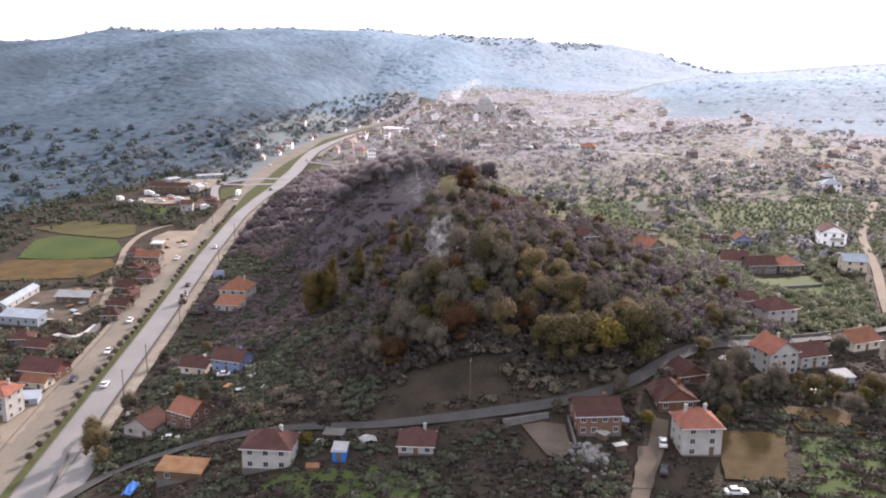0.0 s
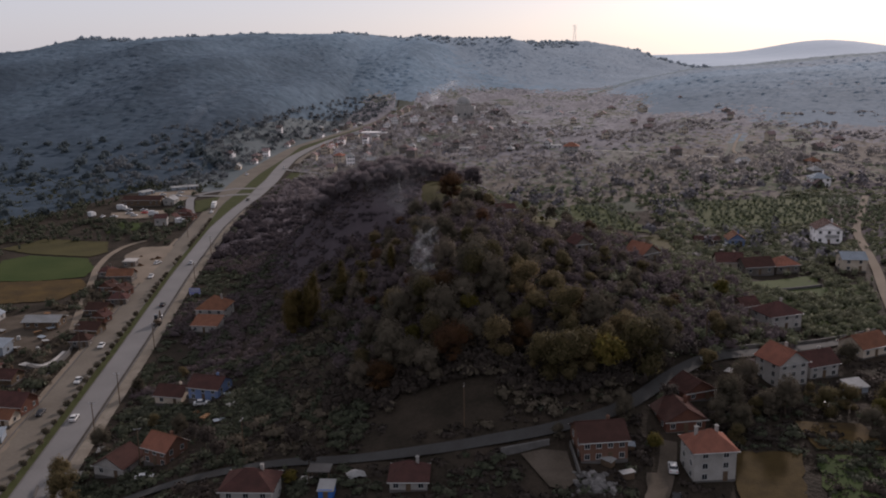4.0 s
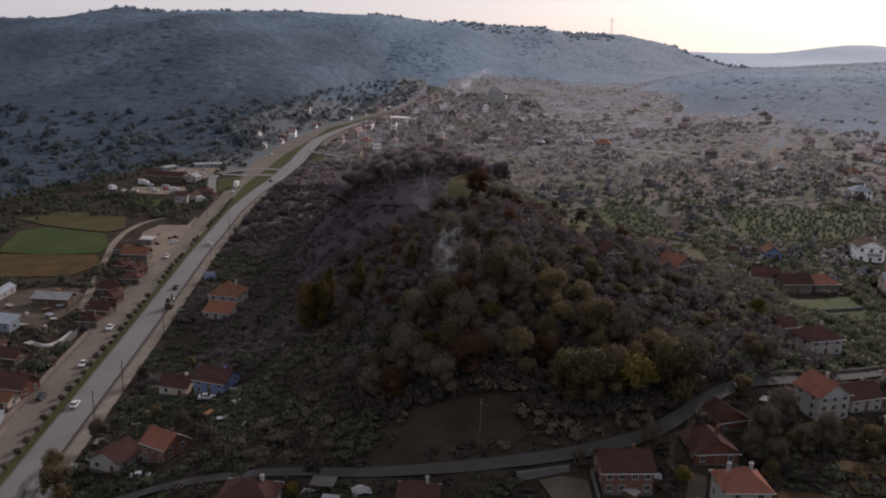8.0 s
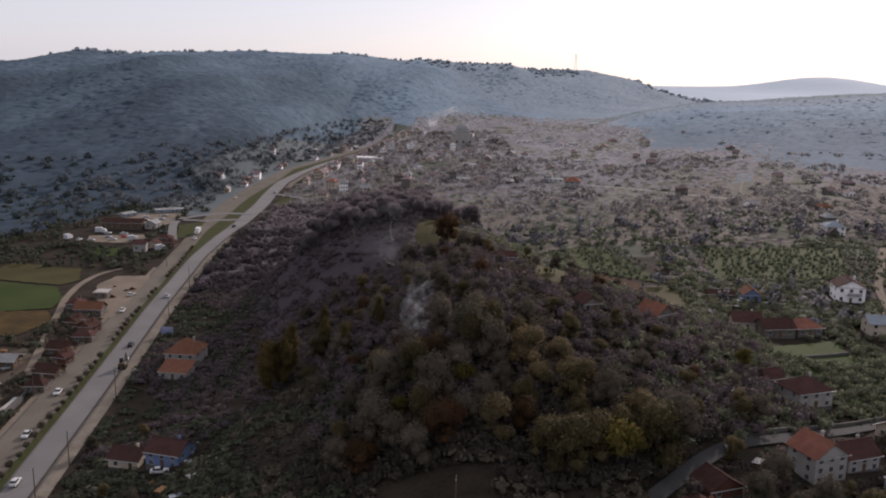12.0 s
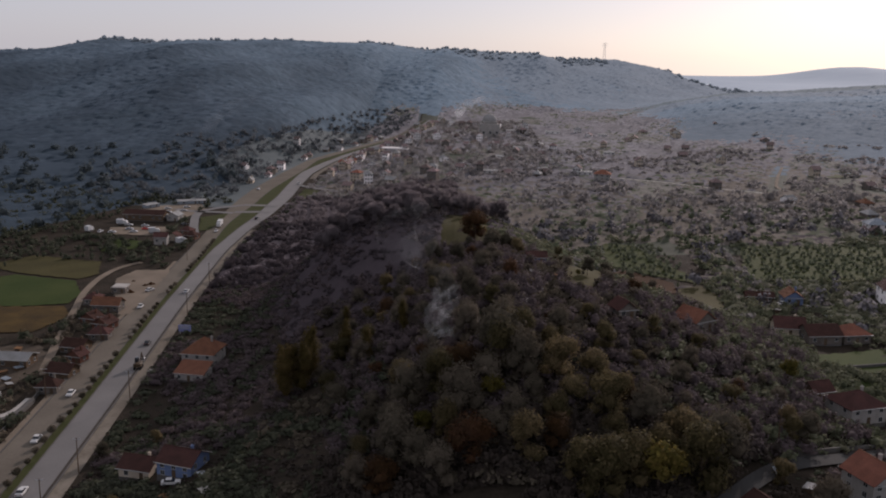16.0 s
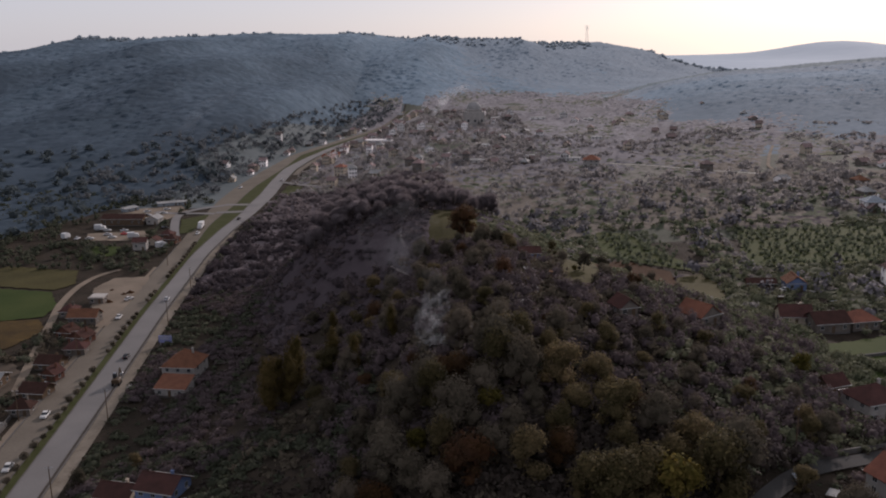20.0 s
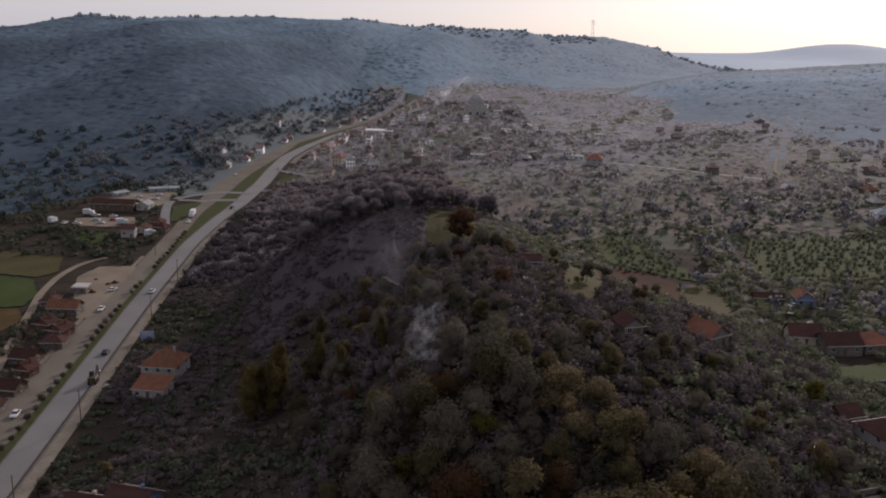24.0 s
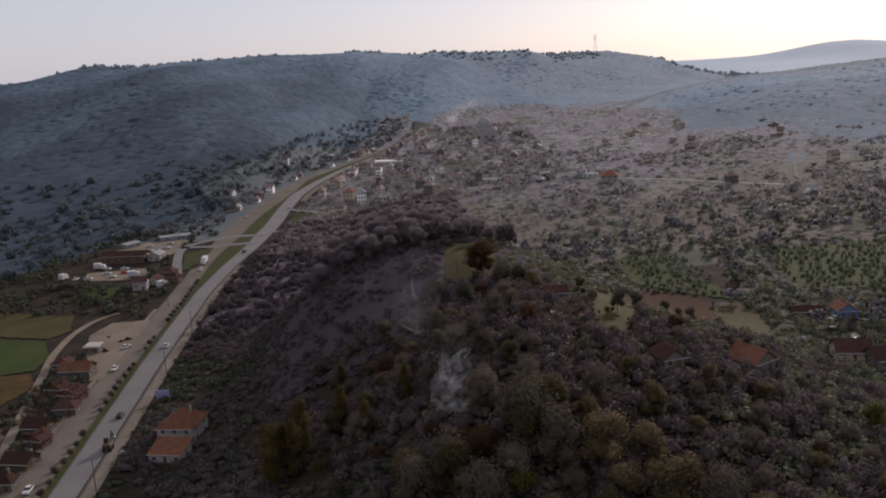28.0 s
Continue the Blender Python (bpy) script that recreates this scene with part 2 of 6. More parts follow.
RIDGETREE = mat("ridge_trees_hazed", (0.23, 0.27, 0.305), (0.276, 0.316, 0.345), 0.02, 0.1, rough=0.9, bump=0, sheen=0.02, tint=(0.4, 0.64, 1.0), spec=0.02, upward=2.0)
WOODS_MID = [mat("hillside_woods_hazed", (v * 0.66, v * 0.92, v * 1.14), (v * 0.88, v * 1.16, v * 1.40), 0.02, 0.10, rough=0.9, bump=0, sheen=0.03, tint=(0.4, 0.6, 1.0), upward=1.6) for v in (0.048, 0.062, 0.080, 0.100, 0.120, 0.142, 0.166, 0.195)]
def smoke_stuff(name, size, most):
    """Pale smoke in wisps: mostly clear, with soft torn patches."""
    m = mat(name, (0.80, 0.79, 0.78), (0.74, 0.73, 0.72), 0.4, 2.0, rough=1.0, bump=0, spec=0.0)
    t = m.node_tree
    noise, r = t.nodes.new("ShaderNodeTexNoise"), t.nodes.new("ShaderNodeMapRange")
    noise.inputs["Scale"].default_value, noise.inputs["Detail"].default_value, noise.inputs["Roughness"].default_value = size, 5, 0.6
    t.links.new(t.nodes.new("ShaderNodeNewGeometry").outputs["Position"], noise.inputs["Vector"])
    r.inputs["From Min"].default_value, r.inputs["From Max"].default_value, r.inputs["To Max"].default_value = 0.42, 0.72, most
    t.links.new(noise.outputs[0], r.inputs["Value"])
    t.links.new(r.outputs[0], t.nodes["Principled BSDF"].inputs["Alpha"])
    return m


SMOKE = smoke_stuff("thin_wood_smoke", 0.40, 0.17)
FAR_SMOKE = smoke_stuff("pale_far_smoke", 0.10, 0.35)
DRIFT = smoke_stuff("drifting_wood_smoke", 0.13, 0.05)
# far village: roofs greyed for haze, walls brightened to look lit
ROOF_FAR = mat("village_tiles_hazed", (0.213, 0.156, 0.144), (0.156, 0.122, 0.116), 0.5, 5.0, bump=0.5, wave=9.0, dist=0.05, vary=0.3)
WALL_FAR = mat("village_render_hazed", (0.806, 0.78, 0.766), (0.618, 0.591, 0.578), 0.5, 4.0, bump=0.15, dist=0.03, vary=0.3)
VALLEYFLOOR = mat("valley_gardens", (0.05, 0.06, 0.038), (0.074, 0.074, 0.056), 0.02, 0.2, bump=0.4, sheen=0.02, tint=(0.7, 0.8, 1.0))
# valley growth gets paler and greyer with distance, haze painted as colour
VALLEY = mat("valley_trees_hazed", (0.102, 0.098, 0.105), (0.155, 0.144, 0.151), 0.02, 0.2, rough=0.9, bump=0, sheen=0.02, upward=2.0, tint=(0.62, 0.74, 1.0), spec=0.02)
VALLEY_FAR = mat("far_valley_trees_hazed", (0.174, 0.167, 0.174), (0.229, 0.214, 0.22), 0.02, 0.2, rough=0.9, bump=0, sheen=0.03, upward=2.0, tint=(0.60, 0.74, 1.0), spec=0.02)
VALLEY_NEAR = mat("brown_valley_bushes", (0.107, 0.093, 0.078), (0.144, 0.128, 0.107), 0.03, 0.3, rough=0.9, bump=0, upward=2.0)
# dark clumps also stand in for shadows of the trees
VALLEY_DARK = mat("valley_trees_and_shade", (0.127, 0.122, 0.124), (0.174, 0.161, 0.167), 0.03, 0.3, rough=0.9, bump=0, sheen=0.02, upward=2.0, tint=(0.66, 0.78, 1.0))
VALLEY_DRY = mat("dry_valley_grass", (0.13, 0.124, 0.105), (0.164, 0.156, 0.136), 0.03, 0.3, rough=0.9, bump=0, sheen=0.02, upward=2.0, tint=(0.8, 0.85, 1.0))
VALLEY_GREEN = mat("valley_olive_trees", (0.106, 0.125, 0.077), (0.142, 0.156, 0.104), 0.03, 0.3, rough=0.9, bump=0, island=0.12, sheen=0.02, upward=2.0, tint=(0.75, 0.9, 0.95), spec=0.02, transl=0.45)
VALLEYTREE = mat("brown_valley_trees_hazed", (0.216, 0.206, 0.201), (0.279, 0.262, 0.255), 0.03, 0.3, rough=0.9, bump=0, island=0.15, upward=2.2, transl=0.55)
# knoll and slope growth is lightened and tinted to carry haze
KNOLL = mat("dark_leaves_hazed", (0.163, 0.14, 0.144), (0.215, 0.184, 0.188), 0.05, 0.6, rough=0.9, bump=0, transl=0.55, vary=0.2, island=0.12, sheen=0.03, tint=(0.62, 0.72, 1.0), spec=0.02, upward=2.2)
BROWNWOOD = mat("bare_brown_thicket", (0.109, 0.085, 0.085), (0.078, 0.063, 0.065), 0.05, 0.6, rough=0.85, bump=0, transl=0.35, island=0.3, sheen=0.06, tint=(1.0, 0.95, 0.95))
BROWNFAR = mat("dark_knoll_thicket_hazed", (0.08, 0.066, 0.071), (0.059, 0.049, 0.053), 0.05, 0.6, rough=0.9, bump=0, transl=0.3, vary=0.2, island=0.12, sheen=0.02, tint=(0.75, 0.8, 1.0), spec=0.02, upward=2.2)
# far hills and hill floor are tinted pale blue for haze
FARHILL = mat("far_hills_hazed", (0.26, 0.32, 0.38), (0.29, 0.35, 0.41), 0.002, 0.01, bump=0, sheen=0.06, tint=(0.75, 0.85, 1.0))
HILLGROUND = mat("hill_floor_hazed", (0.08, 0.094, 0.096), (0.11, 0.122, 0.12), 0.01, 0.1, bump=0.3, sheen=0.03, tint=(0.66, 0.80, 1.0))


# ---- ground sheet ----
def ss(a, b, x):
    t = np.clip((x - a) / (b - a), 0, 1)
    return t * t * (3 - 2 * t)


def mound(x, y, cx, cy, west, east, south, north):
    dx = np.where(x < cx, (x - cx) / west, (x - cx) / east)
    dy = np.where(y < cy, (y - cy) / south, (y - cy) / north)
    return np.exp(-0.5 * (dx * dx + dy * dy) ** 1.5)


CREST_X = [-1400, -750, -690, -626, -530, -455, -330, -160, -56, 64, 145, 184, 335, 440, 477, 530, 700]
CREST_Z = [70, 86, 94, 110, 102, 109, 112, 111, 97, 88, 89, 77, 78, 56, 40, 22, 8]


def ground(x, y):
    """Height of the ground sheet: highway floor at 0, the wooded hill, the valley to the east and the ridges behind."""
    x, y = np.asarray(x, float), np.asarray(y, float)
    z = ss(-92, -30, x) * 13.5 + 2 * ss(30, 105, x) + 0.016 * np.clip(x, 0, 400)
    z = z + ss(-97, -68, x) * (28 * mound(x, y, 10, 290, 29, 52, 72, 66) + 25 * mound(x, y, -22, 405, 38, 45, 45, 42))
    z = z * (1 - 0.55 * ss(1100, 2400, y))
    wob = 60 * np.sin(x * 0.011 + 1.0) + 35 * np.sin(x * 0.027 + y * 0.004)
    foot = np.interp(x, [-900, -265, -195, -170, -130, 0, 300, 600], [540, 600, 690, 800, 1080, 1230, 1400, 1500]) + wob * 0.35
    crest = np.interp(x, [-900, -330, 64, 335, 600], [1600, 1670, 1850, 2090, 2000])
    k = ss(0, 1, np.clip((y - foot) / (crest - foot), 0, 1)) * 0.55 + 0.45 * np.clip((y - foot) / (crest - foot), 0, 1)
    spur = 1 + 0.16 * np.sin(x * 0.016 + y * 0.006) * np.sin(np.pi * k) + 0.10 * np.sin(x * 0.041 - y * 0.011 + 2) * np.sin(np.pi * k)
    ridge = np.interp(x, CREST_X, CREST_Z) * k * spur
    ridge = ridge * (1 - 0.85 * ss(0, 900, y - crest))
    east = np.interp(x, [90, 200, 248, 285, 365, 464, 590, 1500], [0, 2, 6, 16, 30, 36, 48, 90]) * ss(700 + wob * 0.5, 1300, y) * (1 - ss(1300, 1650, y))
    far = 68 * np.exp(-0.5 * (((x - 1770) / 190) ** 2 + ((y - 4200) / 400) ** 2)) + 12 * np.exp(-0.5 * (((x - 2150) / 220) ** 2 + ((y - 4200) / 400) ** 2))
    z = z * (1 - 0.8 * ss(2200, 3000, y))
    return np.maximum(z, ridge + np.minimum(z, 12)) + east + far


def gz(x, y):
    return float(ground(x, y))


def mesh(name, verts, faces, material=None, smooth=False):
    me = bpy.data.meshes.new(name)
    me.from_pydata([tuple(map(float, v)) for v in verts], [], [tuple(map(int, f)) for f in faces])
    if material:
        me.materials.append(material)
    if smooth:
        me.shade_smooth()
    me.update()
    return me


def structure(name, verts, faces, material, label, smooth=False):
    return tagged(new(name, mesh(name, verts, faces, material, smooth)), label, name.split("_")[0], "", "structure")


def steps(*spans):
    out = []
    for a, b, n in spans:
        out += list(np.linspace(a, b, n, endpoint=False))
    return np.array(out + [spans[-1][1]])


gx = steps((-4200, -1600, 14), (-1600, -420, 60), (-420, -140, 70), (-140, 140, 112), (140, 420, 70), (420, 1600, 60), (1600, 4200, 40))
gy = steps((-900, 60, 16), (60, 140, 16), (140, 460, 128), (460, 760, 75), (760, 2300, 110), (2300, 4950, 40))
GX, GY = np.meshgrid(gx, gy)
GZ = ground(GX, GY) - 0.10
GZ += np.where((GX > -85) & (GY < 900), 0.35 * np.sin(GX * 0.31 + 1.7 * np.sin(GY * 0.13)) * np.sin(GY * 0.27), 0) * ss(0, 12, ground(GX, GY))
nx, ny = len(gx), len(gy)
gv = np.stack([GX.ravel(), GY.ravel(), GZ.ravel()], 1)
gf = [(j * nx + i, j * nx + i + 1, (j + 1) * nx + i + 1, (j + 1) * nx + i) for j in range(ny - 1) for i in range(nx - 1)]
ground_sheet = structure("ground", gv, gf, GROUND, "valley floor and hills of dry grass and scrub", True)
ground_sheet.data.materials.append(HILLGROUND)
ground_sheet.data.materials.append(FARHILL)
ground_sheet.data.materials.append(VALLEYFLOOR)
# distant ground takes the haze-tinted materials
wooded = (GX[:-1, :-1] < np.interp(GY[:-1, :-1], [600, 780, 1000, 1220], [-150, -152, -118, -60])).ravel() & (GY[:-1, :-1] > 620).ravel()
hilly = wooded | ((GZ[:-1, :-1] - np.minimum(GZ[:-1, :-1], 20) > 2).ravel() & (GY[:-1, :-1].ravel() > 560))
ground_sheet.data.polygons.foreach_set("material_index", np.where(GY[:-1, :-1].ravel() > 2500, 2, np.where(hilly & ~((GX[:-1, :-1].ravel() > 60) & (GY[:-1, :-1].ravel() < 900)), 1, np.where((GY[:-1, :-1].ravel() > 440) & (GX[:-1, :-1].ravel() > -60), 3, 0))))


def drape(name, corners, material, label, lift=0.22, cell=4.0):
    """A field or yard laid on the ground inside a polygon, as a fine grid."""
    c = np.array(corners, float)
    x0, y0 = c.min(0)
    x1, y1 = c.max(0)
    bm = bmesh.new()
    edge = []
    for (ax, ay), (bx, by) in zip(corners, list(corners[1:]) + [corners[0]]):
        long = math.hypot(bx - ax, by - ay)
        for i in range(max(1, int(long / 2.5))):
            f = i / max(1, int(long / 2.5))
            u = 0.022 * min(long, 40) * (math.sin(ax + f * long * 0.9) + 0.6 * math.sin(by + f * long * 2.3)) * math.sin(math.pi * f)
            edge.append((ax + (bx - ax) * f - (by - ay) / long * u, ay + (by - ay) * f + (bx - ax) / long * u))
    bm.faces.new([bm.verts.new((x, y, 0)) for x, y in edge])
    for axis, lo, hi in ((0, x0, x1), (1, y0, y1)):
        for v in np.arange(lo + cell, hi, cell):
            no = (1, 0, 0) if axis == 0 else (0, 1, 0)
            bmesh.ops.bisect_plane(bm, geom=bm.verts[:] + bm.edges[:] + bm.faces[:], plane_co=[v * k for k in no], plane_no=no)
    for v in bm.verts:
        v.co.z = gz(v.co.x, v.co.y) + lift
    bmesh.ops.recalc_face_normals(bm, faces=bm.faces)
    if sum(f.normal.z for f in bm.faces) < 0:
        bmesh.ops.reverse_faces(bm, faces=bm.faces)
    me = bpy.data.meshes.new(name)
    bm.to_mesh(me)
    bm.free()
    me.materials.append(material)
    return tagged(new(name, me), label, name.split("_")[0], "", "structure")


def smooth_line(points, step=4.0):
    """A rounded line through a few points, in even steps."""
    p = np.array(points, float)
    s = np.r_[0, np.cumsum(np.hypot(*np.diff(p, axis=0).T))]
    q = np.arange(0, s[-1] + step, step)
    line = np.stack([np.interp(q, s, p[:, 0]), np.interp(q, s, p[:, 1])], 1)
    for _ in range(8):
        line[1:-1] = (line[:-2] + 2 * line[1:-1] + line[2:]) / 4
    return line


def offset(line, d):
    t = np.gradient(line, axis=0)
    t /= np.linalg.norm(t, axis=1)[:, None]
    return line + np.stack([t[:, 1], -t[:, 0]], 1) * np.asarray(d).reshape(-1, 1)


def ribbon(name, left, right, material, label, lift=0.14, kind="structure", across=3, flat=False):
    """A strip of road between two lines; it follows the ground."""
    k = np.linspace(0, 1, across + 1)
    v = []
    for a, b in zip(left, right):
        m = (a + b) / 2
        zm = gz(*m)
        for f in k:
            q = a + (b - a) * f
            v.append((q[0], q[1], (zm if flat else gz(*q)) + lift))
    n = across + 1
    f = [(i * n + j, i * n + j + 1, (i + 1) * n + j + 1, (i + 1) * n + j) for i in range(len(left) - 1) for j in range(across)]
    return structure(name, v, f, material, label)


def kerb(name, line, label, width=0.3, low=0.0, high=0.26, material=None):
    a, b = offset(line, -width / 2), offset(line, width / 2)
    v = []
    for p, q in zip(a, b):
        z = gz(*((p + q) / 2))
        v += [(p[0], p[1], z + low), (p[0], p[1], z + high), (q[0], q[1], z + high), (q[0], q[1], z + low)]
    f = []
    for i in range(len(line) - 1):
        for j in range(3):
            f.append((4 * i + j, 4 * i + j + 4, 4 * i + j + 5, 4 * i + j + 1))
    return structure(name, v, f, material or CONCRETE, label)


# ---- highway ----
WEST = smooth_line([(-94, 60), (-107.9, 200), (-118, 300), (-128.9, 400), (-137.4, 500), (-143.9, 560), (-149, 620), (-151.5, 662), (-152.4, 710), (-148.6, 796), (-142.5, 886), (-115.5, 1000), (-84, 1120), (-56, 1220)])
EAST = smooth_line([(-83.4, 60), (-97.3, 200), (-107.4, 300), (-118.3, 400), (-126.8, 500), (-127.6, 560), (-125, 605), (-125.6, 672), (-129, 725), (-131.5, 794), (-126.5, 865), (-117.5, 927), (-101.5, 1000), (-71, 1120), (-44, 1220)])
turn_lane = lambda line: 5.0 * ss(560, 650, line[:, 1]) * (1 - ss(790, 900, line[:, 1]))
ribbon("road_west_carriageway", offset(WEST, -4.3), offset(WEST, 4.25 + turn_lane(WEST)), DUSTY, "pale worn asphalt of the west carriageway", 0.12, flat=True)
ribbon("road_east_carriageway", offset(EAST, -3.65 - 0.6 * turn_lane(EAST)), offset(EAST, 3.6), ASPHALT, "pale worn asphalt of the east carriageway", 0.12, flat=True)
med_r = np.array([EAST[np.argmin(abs(EAST[:, 1] - p[1]))] for p in WEST])
ribbon("ground_median", offset(WEST, 4.4 + turn_lane(WEST)), offset(med_r, -3.8 - 0.6 * turn_lane(WEST)), LAWN, "grassed central reservation between the carriageways", 0.2, across=4, flat=True)
kerb("trim_kerb_west", offset(WEST, 4.35 + turn_lane(WEST)), "pale concrete kerb")
kerb("trim_kerb_east", offset(EAST, -3.72 - 0.6 * turn_lane(EAST)), "pale concrete kerb")
kerb("trim_kerb_ditch", offset(EAST[:130], 4.6), "concrete edge of the drainage ditch", 0.35, high=0.35)
kerb("trim_kerb_outer", offset(WEST[WEST[:, 1] < 384], -4.6), "concrete kerb beside the west carriageway", 0.3)
kerb("trim_kerb_outer", offset(WEST[(WEST[:, 1] > 458) & (WEST[:, 1] < 520)], -4.6), "concrete kerb beside the west carriageway", 0.3)
ribbon("ground_ditch", offset(EAST[:135], 3.62), offset(EAST[:135], 4.4), mat("dark_ditch_earth", (0.05, 0.042, 0.035), (0.07, 0.06, 0.05), 0.5, 3.0), "dark earth drainage ditch", 0.06, flat=True)
ribbon("road_service_strip", offset(EAST[8:125], 4.8), offset(EAST[8:125], 8.2), SHOULDER, "narrow service road beside the highway", 0.12, flat=True)
ribbon("ground_west_verge", offset(WEST[:105], -6.6), offset(WEST[:105], -4.75), GRAVEL, "gravel verge of the highway", 0.1, flat=True)

# ---- lanes, yards and fields ----
LANE = smooth_line([(-92, 165), (-85, 181), (-80, 190.5), (-64, 194), (-43, 189.5), (-27, 187.4), (-14, 185.5), (2, 183.8), (20, 187.6), (37, 195.8), (50, 210), (63, 223), (91, 238), (123, 254), (190, 280)], 3.0)
ribbon("road_village_lane", offset(LANE, -1.6), offset(LANE, 1.6), LANE_MAT, "narrow grey asphalt village lane", 0.3, across=4)
JUNC = smooth_line([(-88, 150), (-86, 170), (-88, 190), (-93, 212)], 3.0)
ribbon("road_lane_mouth", offset(JUNC, -5.0), offset(JUNC, 4.0), ASPHALT, "wide asphalt mouth of the village lane", 0.22, across=4, flat=True)


def path(name, points, width, material, label, lift=0.25):
    line = smooth_line(points, 3.0)
    return ribbon(name, offset(line, -width / 2), offset(line, width / 2), material, label, lift, across=2)


path("road_farm_track", [(-134, 318), (-146, 360), (-155, 394), (-160, 410), (-164, 436), (-163, 458), (-156, 469)], 3.0, GRAVEL, "pale gravel farm track beside the fields")
path("road_far_lane", [(100, 690), (113, 682), (137, 666), (164, 640), (192, 620), (230, 600)], 2.0, PALE, "pale far village lane")
path("road_far_climb", [(248, 756), (227, 704), (207, 650), (204, 602)], 2.2, GRAVEL, "pale concrete lane climbing the far slope")
path("road_house_drive", [(44, 186), (41, 174), (37.4, 167.5), (33.8, 157), (31, 145)], 3.4, DIRT, "dirt drive beside the tall house")
path("road_side_loop", [(-146, 634), (-153, 627), (-163, 619), (-168, 604), (-166, 590), (-158, 560), (-150, 535)], 5.0, ASPHALT, "curved side road of the junction")
path("road_side_arm", [(-146, 604), (-158, 607), (-168, 604), (-185, 612)], 5.0, ASPHALT, "side road towards the lorry park")
path("road_crossing", [(-147, 634), (-124, 634)], 6.0, ASPHALT, "crossing through the central reservation", 0.26)
path("road_crossing", [(-146, 607), (-124, 612)], 6.0, ASPHALT, "crossing through the central reservation", 0.26)
path("road_slip", [(-122, 642), (-113, 648), (-108, 668), (-102, 690), (-95, 704), (-86, 722), (-88, 745)], 5.0, ASPHALT, "slip road towards the village street")
path("road_slip_arm", [(-126, 726), (-118, 717), (-108, 710), (-96, 705)], 4.5, ASPHALT, "curved arm of the slip road", 0.3)
drape("ground_slip_island", [(-119, 710), (-107, 702), (-111, 676), (-117, 660), (-119, 680)], LAWN, "green island inside the slip road", 0.24)
k = (EAST[:, 1] > 760) & (EAST[:, 1] < 1010)
ribbon("road_parallel_street", offset(EAST[k], 5.2), offset(EAST[k], 10.0), DUSTY, "dusty street beside the highway through the village", 0.12, flat=True)
path("road_street", [(-92, 740), (-86, 800), (-76, 870), (-62, 960), (-48, 1050), (-36, 1150)], 6.0, ASPHALT, "village main street")
drape("ground_gravel_yard", [(-146, 409), (-156, 437), (-153, 454), (-138, 456), (-136.5, 450), (-133, 415), (-130.5, 385), (-135, 384), (-141, 400)], GRAVEL, "pale gravel yard beside the highway", 0.16)
drape("ground_lorry_park", [(-209, 605), (-200, 623), (-175, 634), (-166, 616), (-170, 588), (-181, 586)], GRAVEL, "pale concrete lorry park", 0.2)
drape("ground_upper_yard", [(-197, 532), (-203, 550), (-172, 556), (-166, 541), (-175, 530)], GRAVEL, "gravel yard with parked vehicles", 0.2)
drape("ground_junction_island", [(-162, 587), (-149, 603), (-145.5, 550), (-151, 547)], LAWN, "green island of the junction", 0.24)
drape("ground_shed_yard", [(-166, 300), (-168, 338), (-150, 350), (-136, 330), (-140, 300)], DIRT, "dirt yard between the sheds", 0.16)
drape("ground_roadside_yard", [(-120, 205), (-122, 236), (-115.5, 238), (-111.5, 205)], GRAVEL, "gravel forecourt beside the highway", 0.14)
drape("ground_green_field", [(-212, 430), (-203, 440), (-172, 432), (-161.5, 413), (-160, 397), (-178, 391), (-202, 392)], GREEN, "green crop field")
drape("ground_upper_green_field", [(-191, 521), (-172, 516), (-169, 497), (-184, 489)], GREEN, "small green field below the lorry yard")
drape("ground_olive_field", [(-225, 455), (-212, 477), (-175, 468), (-167, 445), (-172, 435), (-203, 443)], MEADOW, "rough olive field")
drape("ground_stubble_field", [(-205, 388), (-160, 393.5), (-152, 381), (-157, 360), (-200, 352)], STRAW, "dry stubble field")
drape("ground_hill_field", [(-13, 398), (6, 411), (11, 366), (18, 352), (6, 344), (-9, 354)], MEADOW, "small dry olive field on the hill")
MEADOWS = [[(80, 382), (90, 388), (92, 366), (84, 332), (76, 338), (66, 334)], [(52, 397), (65, 412), (80, 392), (75, 361), (54, 312), (42, 313), (48, 352)], [(37, 376), (53, 404), (51, 372), (41, 313), (33, 284), (26, 289)]]
for corners, material, label in zip(MEADOWS, (MEADOW, TERRACE, MEADOW), ("dry olive meadow on the slope", "bare reddish brown terrace on the slope", "rough olive meadow on the hill's shoulder")):
    drape("ground_slope_meadow" if material is MEADOW else "ground_terrace", corners, material, label)
drape("ground_meadow", [(101, 304), (128, 316), (122, 296), (98, 291)], GREEN, "bright green meadow")
drape("ground_orchard_floor", [(128, 466), (196, 466), (170, 405), (141, 390), (107, 388)], GARDEN, "grass under orchard rows")
drape("ground_garden_rows", [(64, 469), (78, 461), (84, 429), (92, 389), (76, 403), (60, 420)], GARDEN, "pale green garden plots")
drape("ground_valley_meadow", [(188, 576), (211, 576), (193, 530), (171, 535)], GARDEN, "green meadow in the valley")
drape("ground_valley_meadow", [(278, 748), (315, 760), (290, 702), (258, 695)], GARDEN, "green meadow in the valley")
drape("ground_valley_meadow", [(190, 756), (221, 763), (211, 717), (181, 714)], GARDEN, "green meadow in the valley")
drape("ground_valley_meadow", [(66, 890), (106, 894), (102, 825), (65, 822)], GARDEN, "green meadow before the village")

